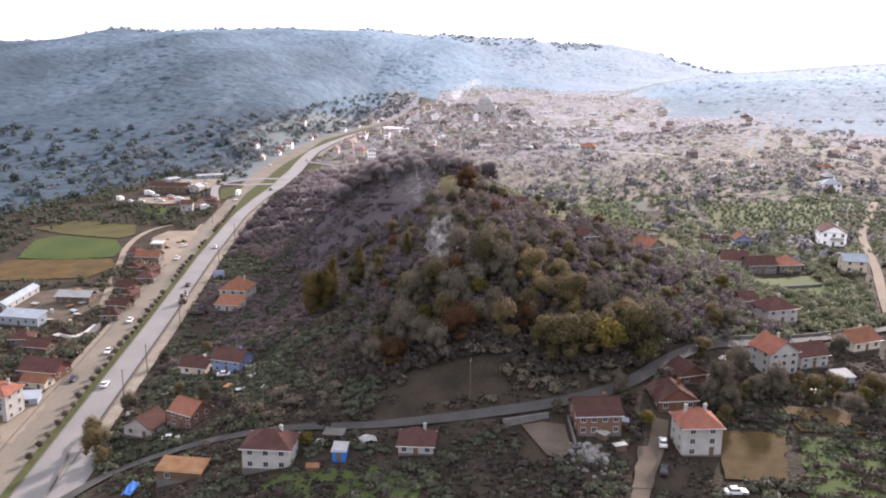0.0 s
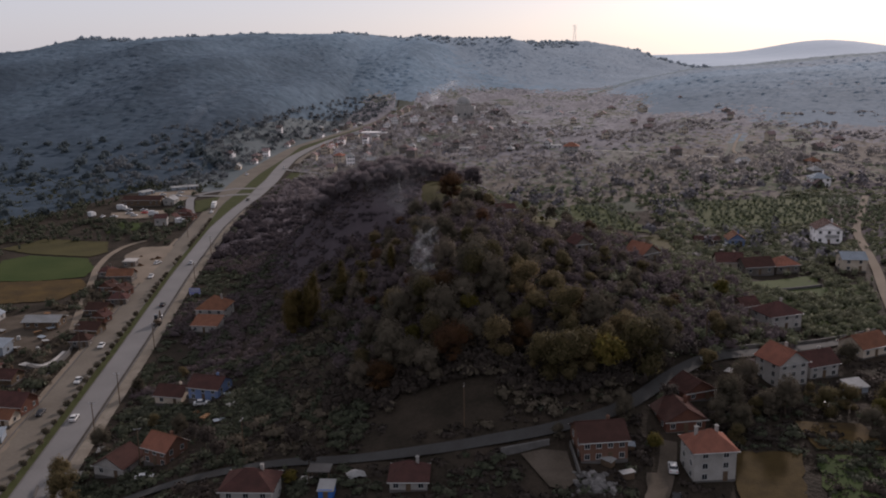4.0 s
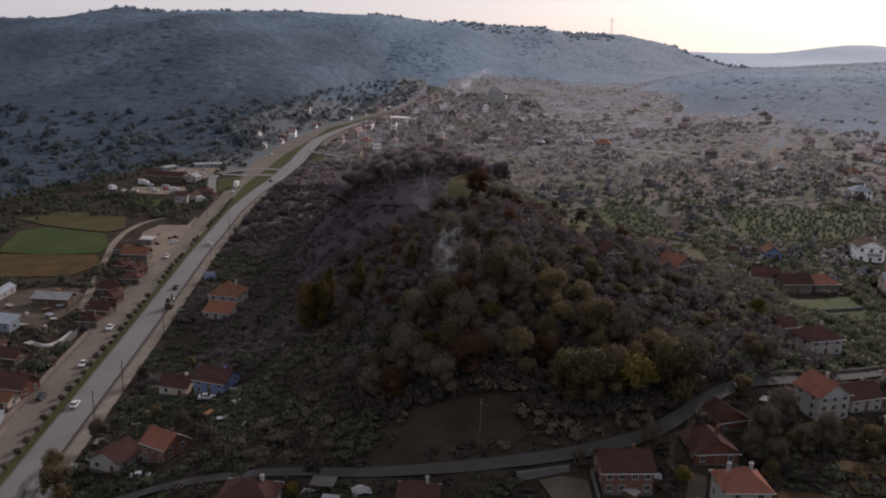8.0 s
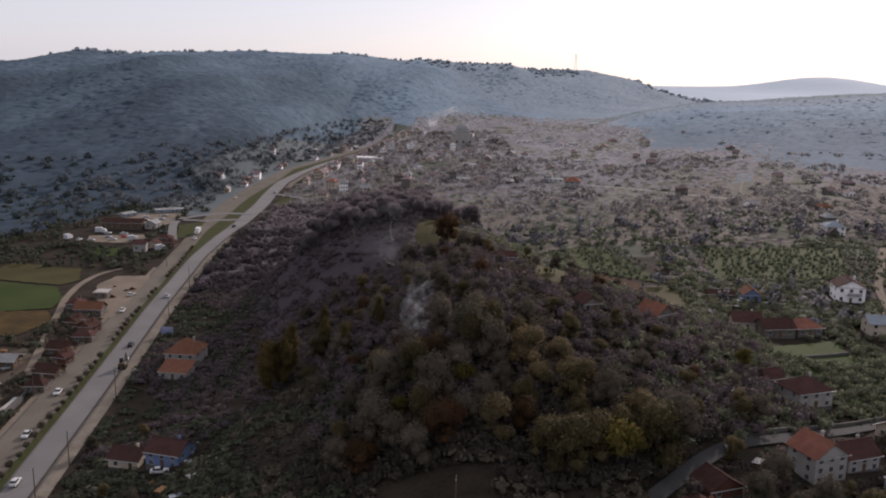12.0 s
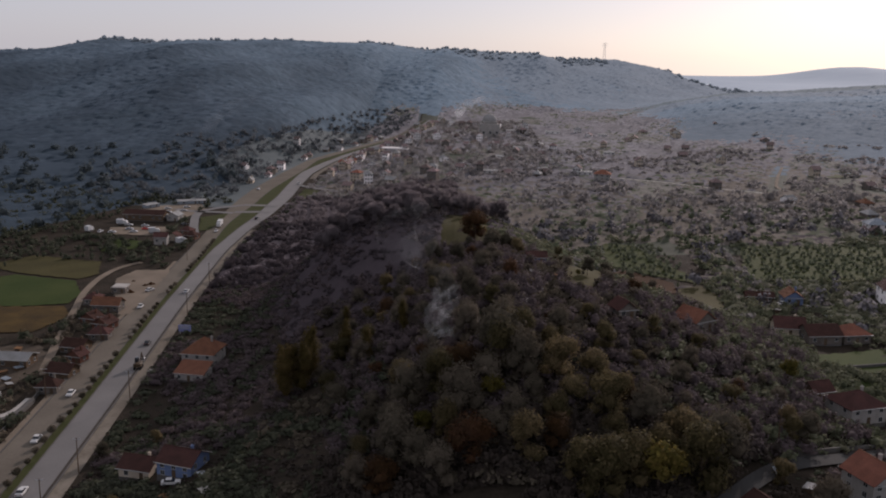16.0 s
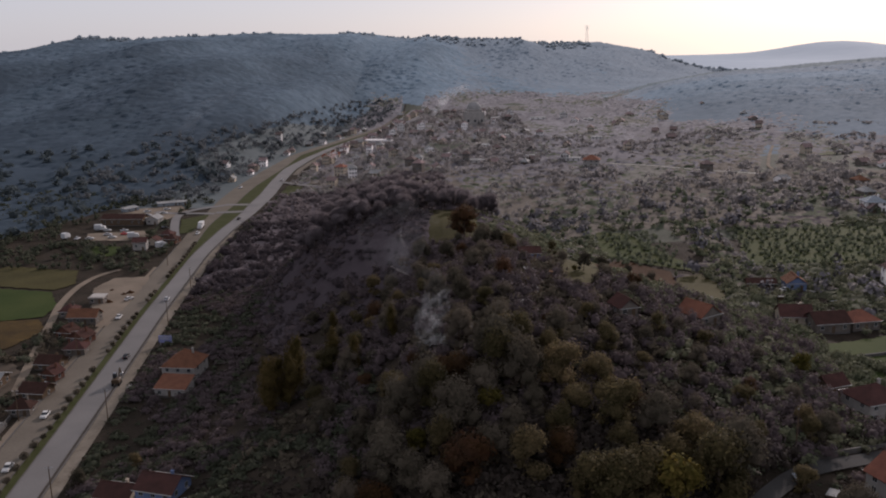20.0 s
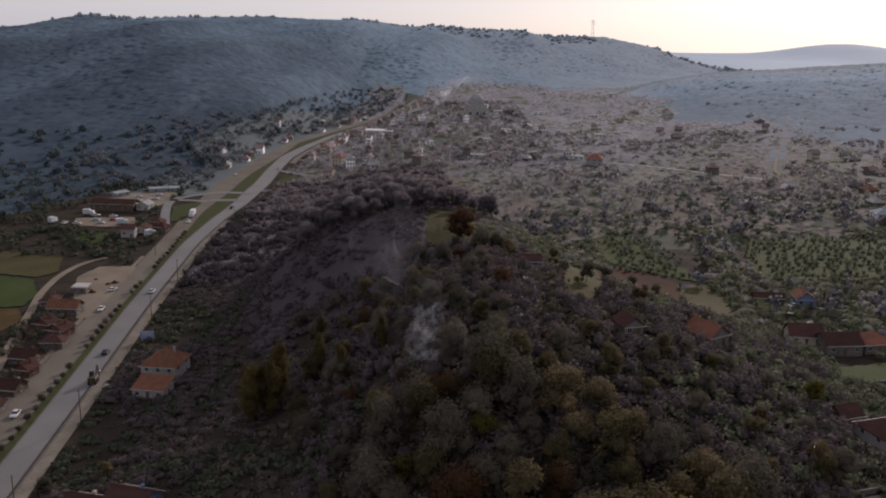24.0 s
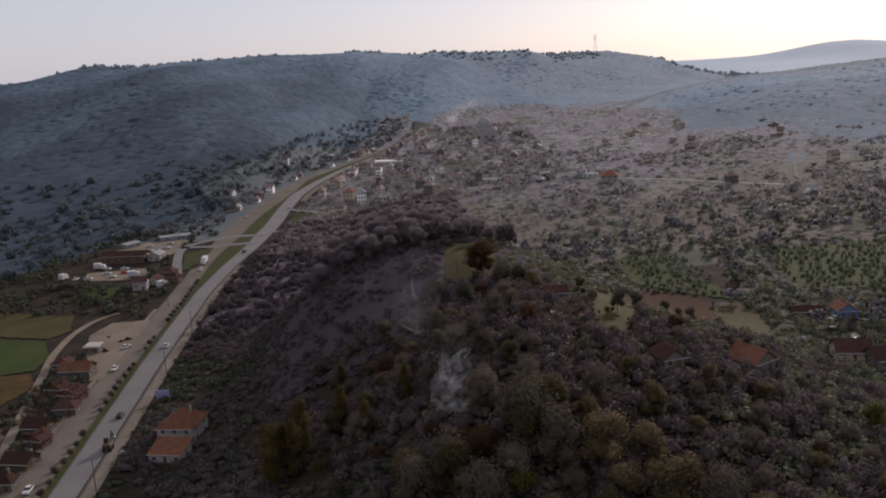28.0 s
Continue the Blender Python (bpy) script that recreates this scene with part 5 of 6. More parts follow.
def lorry(colour, x, y, rot, label, length=7.5, box=None):
    z = gz(x, y) + 0.14
    root = tagged(new("lorry"), label, "lorry", "lorries")
    root.matrix_basis = pose(x, y, z, 0, 0, rot)
    part("cargo_box", box_mesh("cargo_box", (length - 2.2, 2.4, 2.5), box or PAINTS["white"], 0.05), root, "", pose(-1.1, 0, 0.95))
    part("cab", hull("cab", [(length / 2 - 2.1, 0.6), (length / 2, 0.6), (length / 2, 1.5), (length / 2 - 0.35, 2.6), (length / 2 - 2.1, 2.7)], 2.3, PAINTS[colour], 0.95), root)
    part("windscreen", box_mesh("windscreen", (0.05, 2.0, 0.75), GLASS), root, "", pose(length / 2 - 0.12, 0, 1.6, 0, -17, 0))
    part("chassis", box_mesh("chassis", (length - 0.4, 0.9, 0.3), METAL), root, "", pose(-0.1, 0, 0.55))
    for wx in (-length / 2 + 1.2, -length / 2 + 2.4, length / 2 - 1.1):
        for wy in (-1.05, 1.05):
            wob = part("wheel", WHEEL, root, "", pose(wx, wy, 0.45) @ Matrix.Diagonal((1.4, 1.2, 1.4, 1)))
            part("rim", HUB, wob)
    return root


def along(line, y, d):
    """A place on a road line at y, d to its east, and the heading there."""
    i = int(np.argmin(abs(line[:, 1] - y)))
    t = line[min(i + 1, len(line) - 1)] - line[i - 1]
    a = math.degrees(math.atan2(t[1], t[0]))
    return line[i][0] + d, line[i][1], a


for colour, line, y, d, back in (("white", EAST, 243, -1.6, 0), ("black", EAST, 352, 1.4, 0), ("white", WEST, 301, 0.5, 180), ("black", WEST, 246, -1.5, 180), ("white", WEST, 270, 2.0, 180), ("silver", EAST, 420, 1.2, 0), ("white", WEST, 545, 1.5, 180), ("black", EAST, 585, -1, 0), ("silver", WEST, 700, 0, 180), ("white", EAST, 735, 1, 0), ("white", WEST, 395, -1.5, 180)):
    x, y, a = along(line, y, d)
    car(colour, x, y, a + back, "driving on the pale highway")
for colour, x, y, r in (("white", 42.4, 176.2, 80), ("black", 40.5, 166, 75), ("white", 52.5, 158.5, 5), ("white", 83.5, 203.5, 60), ("white", -67.5, 241, 10), ("silver", -124, 212, 20), ("white", -196, 535, 10), ("silver", -190, 545, 15), ("white", -185, 538, 5), ("red", -181, 546, 0), ("white", -70, 200.5, 15), ("white", 112, 362, 20), ("silver", 108, 340, 40), ("white", -134.5, 419, 70), ("silver", -203, 536, 85), ("white", -194.5, 556.5, 5), ("silver", -184.5, 555, 10), ("black", -164, 562, 40), ("white", -178, 606, 10), ("white", -190, 612, 30), ("silver", -186, 600, 0), ("white", -180, 619, 20)):
    car(colour, x, y, r, "parked on a dirt yard")
for x, y, r, n in ((-209.6, 537, 80, 5.5), (-199, 558, 5, 6), (-173, 536.5, 20, 6), (-150.5, 513, 60, 6), (-180, 577, 10, 7)):
    lorry("white", x, y, r, "white lorry with a grey cargo box parked at a yard", n, PAINTS["silver"])
x, y, a = along(WEST, 560, 0.8)
lorry("white", x, y, a + 180, "white lorry on the highway", 9)
lorry("blue", -119.5, 207.5, 84, "blue lorry with a white canopy beside the houses", 8, PAINTS["blue"])

# excavator at the ditch
ex = tagged(new("excavator"), "dark excavator working at the roadside ditch", "excavator")
x, y, a = along(EAST, 325, 4.2)
ex.matrix_basis = pose(x, y, 0.14, 0, 0, a)
DIGGER = paint("dark_brown_digger_paint", (0.06, 0.04, 0.022))
for wy in (-0.95, 0.95):
    part("track", hull("track", [(-1.7, 0.0), (1.7, 0.0), (2.0, 0.4), (1.7, 0.8), (-1.7, 0.8), (-2.0, 0.4)], 0.5, TYRE), ex, "", pose(0, wy, 0))
part("body", box_mesh("body", (3.0, 2.3, 1.2), DIGGER, 0.1), ex, "", pose(-0.4, 0, 0.9))
part("cab", hull("cab", [(-0.8, 0), (0.9, 0), (0.7, 1.5), (-0.7, 1.6)], 1.1, GLASS, 0.9), ex, "", pose(0.5, 0.5, 2.0))
part("boom", hull("boom", [(0, 0), (0.4, 0), (2.6, 2.4), (2.5, 2.8), (2.2, 2.8)], 0.4, DIGGER, 1.0, 0.03), ex, "", pose(0.9, -0.4, 1.5))
part("arm", hull("arm", [(0, 0), (0.3, 0.2), (1.6, -2.2), (1.3, -2.3)], 0.3, DIGGER, 1.0, 0.03), ex, "", pose(3.1, -0.4, 4.1))
part("bucket", hull("bucket", [(0, 0), (0.9, 0.1), (1.0, -0.6), (0.2, -0.8)], 0.9, METAL, 1.0, 0.03), ex, "", pose(4.2, -0.4, 1.9))

# billboard
bill = tagged(new("billboard"), "dull blue roadside billboard on steel posts", "billboard")
bill.matrix_basis = pose(-102.2, 363.0, 0, 0, 0, -4)
part("panel", box_mesh("panel", (4.6, 0.25, 2.6), paint("dull_blue_board", (0.20, 0.22, 0.40)), 0.03), bill, "", pose(0, 0, 0.9))
for z in (2.2, 2.9):
    part("lettering_bar", box_mesh("lettering_bar", (3.6, 0.05, 0.3), FRAME), bill, "white bar of lettering", pose(0, -0.15, z))
for px in (-1.8, 1.8):
    part("post", box_mesh("post", (0.25, 0.25, 2.4), METAL, 0, -1), bill, "", pose(px, 0, 0))

# poles
POLE = bmesh.new()
bmesh.ops.create_cone(POLE, cap_ends=True, segments=9, radius1=0.16, radius2=0.10, depth=10, matrix=Matrix.Translation((0, 0, 4.4)))
POLE = finish("shaft", POLE, WOOD)
ARM = box_mesh("cross_arm", (1.8, 0.12, 0.14), METAL)
INS = box_mesh("insulator", (0.09, 0.09, 0.22), FRAME)
pole = None
for x, y, r in ((-74.4, 210.7, 20), (-94.6, 254, 5), (-93.8, 233, 5), (-46, 195.5, 80), (2.0, 190.5, 85), (-99, 300, 5), (-108, 385, 8), (-113.5, 435, 8), (-128.5, 352, 5), (-124, 300, 5), (64, 229, 60), (-136, 476, 10)):
    m = pose(x, y, gz(x, y), 0, 0, r)
    if pole is None:
        pole = tagged(new("utility_pole"), "slim brown wooden utility pole with a steel arm", "utility pole", "utility poles")
        pole.matrix_basis = m
        part("shaft", POLE, pole)
        part("cross_arm", ARM, pole, "", pose(0, 0, 9.0))
        for k in (-0.8, 0, 0.8):
            part("insulator", INS, pole, "", pose(k, 0, 9.14))
    else:
        copy_thing(pole, m)

# lattice mast on the ridge
mast = tagged(new("lattice_mast"), "slender steel lattice mast on the ridge", "mast")
mast.matrix_basis = pose(307.5, 2088, gz(307.5, 2088))
H, B = 40.0, 3.4
bm = bmesh.new()
for sx in (-1, 1):
    for sy in (-1, 1):
        b0 = [bm.verts.new((sx * B + i * 0.35, sy * B + j * 0.35, -2)) for i, j in ((0, 0), (1, 0), (1, 1), (0, 1))]
        b1 = [bm.verts.new((sx * 0.5 + i * 0.25, sy * 0.5 + j * 0.25, H)) for i, j in ((0, 0), (1, 0), (1, 1), (0, 1))]
        for i in range(4):
            bm.faces.new((b0[i], b0[(i + 1) % 4], b1[(i + 1) % 4], b1[i]))
part("legs", finish("legs", bm, METAL), mast)
for k in range(1, 8):
    f = k / 8
    s = B * (1 - f) + 0.5 * f
    part("brace", box_mesh("brace", (2 * s + 0.3, 0.3, 0.3), METAL), mast, "", pose(0, -s, H * f))
for z in (30, 34, 38):
    part("cross_arm", box_mesh("cross_arm", (11, 0.5, 0.5), METAL), mast, "", pose(0, 0, z))

# walls, slabs and clutter of the near gardens
slab = tagged(new("flat_canopy"), "pale flat roof slab on posts beside the lane", "canopy")
slab.matrix_basis = pose(-27.3, 180.5, gz(-27.3, 180.5), 0, 0, -4)
part("roof_slab", box_mesh("roof_slab", (4.6, 3.6, 0.2), CONCRETE, 0.02), slab, "", pose(0, 0, 2.3))
for px in (-2, 2):
    for py in (-1.5, 1.5):
        part("post", box_mesh("post", (0.18, 0.18, 3.3), WOOD, 0, -1), slab, "", pose(px, py, 0))
tarp = bmesh.new()
bmesh.ops.create_grid(tarp, x_segments=10, y_segments=8, size=1.0)
for v in tarp.verts:
    v.co = Vector((v.co.x * 1.7, v.co.y * 1.3, 1.3 - 0.45 * (v.co.x ** 2 + v.co.y ** 2) + 0.12 * math.sin(v.co.x * 9) * math.cos(v.co.y * 7)))
bmesh.ops.solidify(tarp, geom=tarp.faces[:], thickness=0.05)
ob = tagged(new("covered_heap", finish("covered_heap", tarp, SHEET)), "heap under a white plastic sheet", "heap")
ob.matrix_basis = pose(-19.9, 179.6, gz(-19.9, 179.6), 0, 0, 20)


def low_wall(label, points, height=1.2, thick=0.25, material=CONCRETE, name="garden_wall"):
    line = smooth_line(points, 2.0)
    a, b = offset(line, -thick / 2), offset(line, thick / 2)
    v, f = [], []
    for p, q in zip(a, b):
        z = gz(*((p + q) / 2))
        v += [(p[0], p[1], z - 0.6), (p[0], p[1], z + height), (q[0], q[1], z + height), (q[0], q[1], z - 0.6)]
    for i in range(len(line) - 1):
        for j in range(4):
            k = (j + 1) % 4
            f.append((4 * i + j, 4 * i + k, 4 * i + 4 + k, 4 * i + 4 + j))
    n = 4 * (len(line) - 1)
    f += [(3, 2, 1, 0), (n, n + 1, n + 2, n + 3)]
    return tagged(new(name, mesh(name, v, f, material)), label, "wall")


low_wall("dark retaining wall below the village lane", [(9, 181), (14, 182), (19, 183.5)], 1.3, 0.4, STONE)
low_wall("pale concrete wall beside the concrete yard", [(23.2, 183), (23.6, 178), (23.8, 173)], 1.4)
low_wall("pale curved concrete wall in a roadside garden", [(-134.5, 285), (-131.3, 281), (-128, 280.5), (-126, 283), (-125.9, 288), (-126.7, 297)], 1.0, 1.6)
low_wall("white boundary wall beside the highway", [(-123.2, 262), (-125.6, 288), (-128.5, 312)], 1.1)
low_wall("stone garden wall across the gardens", [(98, 290), (110, 296), (124, 301)], 1.0, 0.5, STONE)
low_wall("pale retaining wall along the village lane", [(66, 227), (80, 235.5), (98, 244), (120, 255.5)], 0.9, 0.4)
low_wall("pale wall beside the lane mouth", [(-96.5, 205), (-92.5, 190), (-90, 172), (-88, 150)], 0.9, 0.4)

# earth heaps on the gravel yard
for x, y, r in ((-137.8, 430, 1.9), (-139.6, 427.5, 1.3), (-141.4, 416, 1.6), (-143.2, 418.5, 1.1), (-147, 434, 1.0)):
    bm = bmesh.new()
    bmesh.ops.create_grid(bm, x_segments=14, y_segments=14, size=1.3)
    for v in bm.verts:
        d = math.hypot(v.co.x, v.co.y)
        v.co.z = 0.5 * max(0, 1 - d) ** 0.8 * (1 + 0.35 * math.sin(5 * v.co.x + r) * math.cos(4 * v.co.y)) - 0.05
        v.co *= r
    ob = tagged(new("earth_heap", finish("earth_heap", bm, TERRACE)), "heap of dark earth on the gravel yard", "heap", "earth heaps")
    ob.matrix_basis = pose(x, y, gz(x, y) + 0.16, 0, 0, 40 * r)

# rubble heap
heap = tagged(new("rubble_heap"), "heap of broken grey stone below a house", "heap")
heap.matrix_basis = pose(26.5, 170.5, gz(26.5, 170.5))
ROCKS = []
for i in range(5):
    bm = bmesh.new()
    bmesh.ops.create_icosphere(bm, subdivisions=1, radius=0.5)
    for v in bm.verts:
        v.co *= rng.uniform(0.65, 1.2)
    ROCKS.append(finish("stone", bm, STONE))
for i in range(110):
    u, v = rng.normal(0, 1.9), rng.normal(0, 2.2)
    s = rng.uniform(0.5, 2.2)
    zz = gz(26.5 + u, 170.5 + v) - gz(26.5, 170.5) + max(0, 1.1 - 0.25 * (u * u + v * v) ** 0.5) * rng.uniform(0.2, 1)
    part("stone", ROCKS[i % 5], heap, "", pose(u, v, zz + 0.1, rng.uniform(0, 360), rng.uniform(0, 360), 0) @ Matrix.Diagonal((s, s * 0.8, s * 0.7, 1)))

# small clutter: boxes, tanks and roofed stacks in the yards
TANK = bmesh.new()
bmesh.ops.create_cone(TANK, cap_ends=True, segments=16, radius1=0.6, radius2=0.6, depth=1.5, matrix=Matrix.Translation((0, 0, 0.75)))
TANK = finish("water_tank", TANK, FRAME, 0.05)
for x, y in ((21, 290.6), (18.4, 280), (112.5, 366), (-138, 300), (-150, 312), (-128, 326), (116, 333), (27, 281)):
    ob = tagged(new("water_tank", TANK), "white plastic water tank standing in a garden", "water tank", "water tanks")
    ob.matrix_basis = pose(x, y, gz(x, y))
for i, (x, y) in enumerate(((18.3, 300), (15.3, 284.4), (24.5, 297), (119, 358), (107, 352), (122, 346), (-146, 318), (-158, 308), (-151, 305), (-142, 312), (-30, 168), (-37, 182), (-100, 322), (-60, 240), (-66, 233), (33, 174), (66, 216), (61, 219), (-155, 332), (-160, 320), (-148, 334), (-143, 322), (-152, 340), (-139, 308), (-146, 301), (-58, 222), (-63, 228), (-88, 222), (30, 178), (35, 183), (52, 178), (58, 205))):
    ob = tagged(new("timber_stack"), "low stack of timber under metal sheets", "stack", "stacks in the yards")
    ob.matrix_basis = pose(x, y, gz(x, y), 0, 0, 37 * i)
    part("timber_base", box_mesh("timber_base", (2.4, 1.6, 1.5), WOOD, 0.08, -0.4), ob)
    part("cover_sheet", box_mesh("cover_sheet", (2.8, 2.0, 0.08), (SHEET, GREYSHEET, RUST, SHEET)[i % 4], 0), ob, "", pose(0, 0, 1.12, 5, 3, 0))

# white tarpaulins spread over heaps
for x, y, r, s in ((-20.3, 181.0, 20, 1.5), (-30.4, 180.5, 75, 1.2), (-56.5, 233, 40, 1.7), (-63, 250, 10, 1.3), (110.6, 356.8, 30, 0.9), (111.6, 345.8, 5, 1.4), (109.8, 337.4, 0, 1.1), (116.5, 337.6, 12, 1.0), (65.4, 279.0, 60, 0.8), (18.9, 301, 15, 0.8), (14.1, 273.1, 70, 0.9)):
    bm = bmesh.new()
    bmesh.ops.create_grid(bm, x_segments=12, y_segments=9, size=1)
    for v in bm.verts:
        u, w = v.co.x, v.co.y
        v.co.z = 0.55 * max(0, 1 - u * u) * max(0, 1 - w * w) + 0.10 * math.sin(5 * u + 3 * w) + 0.12
        v.co.x, v.co.y = u * 1.2 * s, w * s
    ob = tagged(new("tarpaulin", finish("tarpaulin", bm, PALE)), "creased white tarpaulin spread over a garden heap", "tarpaulin", "tarpaulins in the gardens")
    ob.matrix_basis = pose(x, y, gz(x, y), 0, 0, r)
bm = bmesh.new()
bmesh.ops.create_grid(bm, x_segments=10, y_segments=14, size=1)
for v in bm.verts:
    u, w = v.co.x, v.co.y
    v.co = (u * 1.1, w * 2.2, 1.35 + 0.35 * w + 0.10 * math.sin(6 * u + 4 * w) - 0.35 * u * u)
cover = tagged(new("tarpaulin", finish("tarpaulin", bm, BLUE)), "blue tarpaulin hung over a lean-to beside the rusty shed", "tarpaulin", "tarpaulins in the gardens")
cover.matrix_basis = pose(-70.6, 175.2, gz(-70.6, 175.2), 0, 0, -8)
for sx, sy in ((-0.9, -2.0), (0.9, -2.0), (-0.9, 2.0), (0.9, 2.0)):
    part("post", box_mesh("post", (0.1, 0.1, 1.5 + 0.18 * sy), WOOD, 0.01, -0.4), cover, "", pose(sx, sy, 0))


# ---- growth past counting ----
PLOTS = [(-165, -143, 545, 640), (-10, 7, 350, 400), (60, 92, 388, 465), (-157, -131, 384, 458), (-214, -150, 352, 470), (-168, -136, 298, 345), (-214, -170, 524, 632), (-122, -112, 204, 238), (52, 70, 163, 183), (12, 24, 169, 184), (33, 41, 158, 176), (100, 126, 294, 314), (-14, 10, 191, 205), (66, 98, 404, 470)]


def free(xs, ys, roads=6.0):
    """Off every house, yard and road."""
    ok = np.ones(len(xs), bool)
    for a, b, r in FOOT:
        ok &= (xs - a) ** 2 + (ys - b) ** 2 > r * r
    for x0, x1, y0, y1 in PLOTS:
        ok &= ~((xs > x0) & (xs < x1) & (ys > y0) & (ys < y1))
    for c in MEADOWS:
        ok &= ~inside(xs, ys, c)
    ok &= ~((xs > np.interp(ys, WEST[:, 1], WEST[:, 0]) - 7) & (xs < np.interp(ys, EAST[:, 1], EAST[:, 0]) + 9.5))
    return ok & off_lines(xs, ys, [LANE, JUNC, DRIVE, STREET, LOOP, TRACK, RAMP], roads * 0.55)


DRIVE = smooth_line([(44, 186), (41, 174), (37.4, 167.5), (33.8, 157), (31, 145)], 3.0)
TRACK = smooth_line([(214, 462), (206, 447), (188, 412), (171.5, 380), (162, 351), (153, 324), (140.5, 292), (131, 266)], 2.5)
RAMP = smooth_line([(-138, 288), (-135.5, 286), (-131.2, 282.6), (-127.2, 284.5), (-127.6, 291), (-128.2, 299)], 2.0)
LOOP = smooth_line([(-146, 634), (-153, 627), (-163, 619), (-168, 604), (-166, 590), (-158, 560), (-150, 535)], 3.0)
STREET = smooth_line([(-120, 655), (-110, 690), (-92, 740), (-86, 800), (-76, 870), (-62, 960), (-48, 1050), (-36, 1150)], 4.0)


def grow(name, n, box, extra, r, h, material, label, per=12, leaf=0.42):
    xs, ys = scatter(n, *box, lambda x, y: free(x, y) & extra(x, y))
    return thicket(name, xs, ys, rng.uniform(*r, len(xs)), rng.uniform(*h, len(xs)), material, label, per, leaf)


hill_foot = lambda x, y: x < -20 + 0.08 * (y - 250)
grow("scrub", 1700, (-112, 4, 255, 430), lambda x, y: hill_foot(x, y) & (np.sin(x * 0.09 + 1) + np.sin(y * 0.07 + x * 0.03) > -0.9), (1.0, 2.8), (0.8, 2.6), BROWNWOOD, "brown scrub on the slope above the highway", 70, 0.13)
grow("brown_thicket", 1200, (-48, 92, 222, 352), lambda x, y: (ground(x, y) > 17) & ~((x > 24) & (x < 56) & (y > 296) & (y < 400)) & ~((x > 50) & (y > 318)), (1.1, 2.8), (1.6, 4.4), BROWNWOOD, "bare brown thicket on top of the hill", 80, 0.13)
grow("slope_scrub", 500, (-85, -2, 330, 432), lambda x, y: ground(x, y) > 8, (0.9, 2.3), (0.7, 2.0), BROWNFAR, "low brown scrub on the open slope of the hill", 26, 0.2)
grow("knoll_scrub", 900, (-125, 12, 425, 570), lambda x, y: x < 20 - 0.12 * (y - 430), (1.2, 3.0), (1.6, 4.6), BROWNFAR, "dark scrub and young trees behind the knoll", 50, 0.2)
grow("far_knoll_scrub", 900, (-125, 30, 560, 672), lambda x, y: x < 20 - 0.12 * (y - 430), (1.2, 3.0), (1.6, 4.6), KNOLL, "scrub beside the highway greyed by painted haze", 40, 0.24)
grow("verge_bushes", 1100, (-118, -62, 262, 432), lambda x, y: np.sin(x * 0.3) + np.sin(y * 0.12 + x * 0.07) > -1.0, (0.8, 2.4), (0.4, 1.8), WESTGREEN, "low green and brown bushes between the wood and the highway", 26, 0.24)
grow("shoulder_bushes", 900, (4, 62, 318, 460), lambda x, y: ground(x, y) > 14, (0.8, 2.6), (0.4, 2.2), EASTGREEN, "olive bushes on the meadow shoulder of the hill", 26, 0.24)
grow("yard_bushes", 620, (-156, -121, 240, 392), lambda x, y: np.sin(x * 0.4) + np.sin(y * 0.23) > -1.2, (0.6, 1.9), (0.6, 2.6), LEAF, "dark bushes and small trees crowded round the old roadside houses", 34, 0.22)
grow("roadside_garden_bushes", 1500, (-100, -20, 190, 268), lambda x, y: (np.sin(x * 0.21) + np.sin(y * 0.17 + x * 0.1) > -0.1) & (y > np.interp(x, LANE[:, 0], LANE[:, 1])), (0.7, 2.6), (0.4, 1.9), WESTGREEN, "brown bushes round the roadside houses", 40, 0.2)
grow("undergrowth", 1500, (-60, 48, 186, 345), lambda x, y: ((x > -5) | (np.sin(x * 0.17 + 2) + np.sin(y * 0.13) > 0.3)) & (y > np.interp(x, LANE[:, 0], LANE[:, 1])), (0.5, 2.6), (0.5, 2.8), LEAF, "dark undergrowth and garden bushes", 36, 0.2)
grow("eastern_undergrowth", 1900, (40, 135, 186, 345), lambda x, y: ((x > -5) | (np.sin(x * 0.17 + 2) + np.sin(y * 0.13) > 0.3)) & (y > np.interp(x, LANE[:, 0], LANE[:, 1])), (0.5, 2.6), (0.5, 2.8), EASTGREEN, "olive undergrowth and garden bushes", 36, 0.2)
# the darker scrub colour replaces shadow cast here by the trees
grow("wood_edge_bushes", 1500, (-30, 66, 192, 226), lambda x, y: (y > np.interp(x, LANE[:, 0], LANE[:, 1]) + 3) & (y > 203 + 0.10 * abs(x - 20) + 4 * np.sin(x * 0.2) - 5 * np.abs(np.sin(x * 0.13))), (0.7, 2.4), (1.0, 4.2), SCRUB, "bushes along the foot of the wood, tree shade painted in", 40, 0.2)
grow("rough_grass", 5200, (-98, 128, 140, 262), lambda x, y: np.sin(x * 0.19 + 1) + np.sin(y * 0.23 + x * 0.05) > -1.3, (0.5, 1.5), (0.15, 0.5), SCRUB, "tufts of rough brown grass round the lane", 12, 0.34)
grow("green_tufts", 2600, (-98, 128, 140, 300), lambda x, y: np.sin(x * 0.11) + np.sin(y * 0.15 + x * 0.08) > 0.1, (0.5, 1.4), (0.15, 0.45), WESTGREEN, "tufts of green grass round the gardens", 12, 0.34)
grow("garden_bushes", 2200, (-82, 130, 125, 212), lambda x, y: (y < np.interp(x, LANE[:, 0], LANE[:, 1])) & (np.sin(x * 0.17) * np.cos(y * 0.21) + 0.4 * np.sin(x * 0.6 + y * 0.5) > -0.1), (0.7, 2.2), (0.35, 1.5), WESTGREEN, "olive garden bushes below the lane", 40, 0.2)
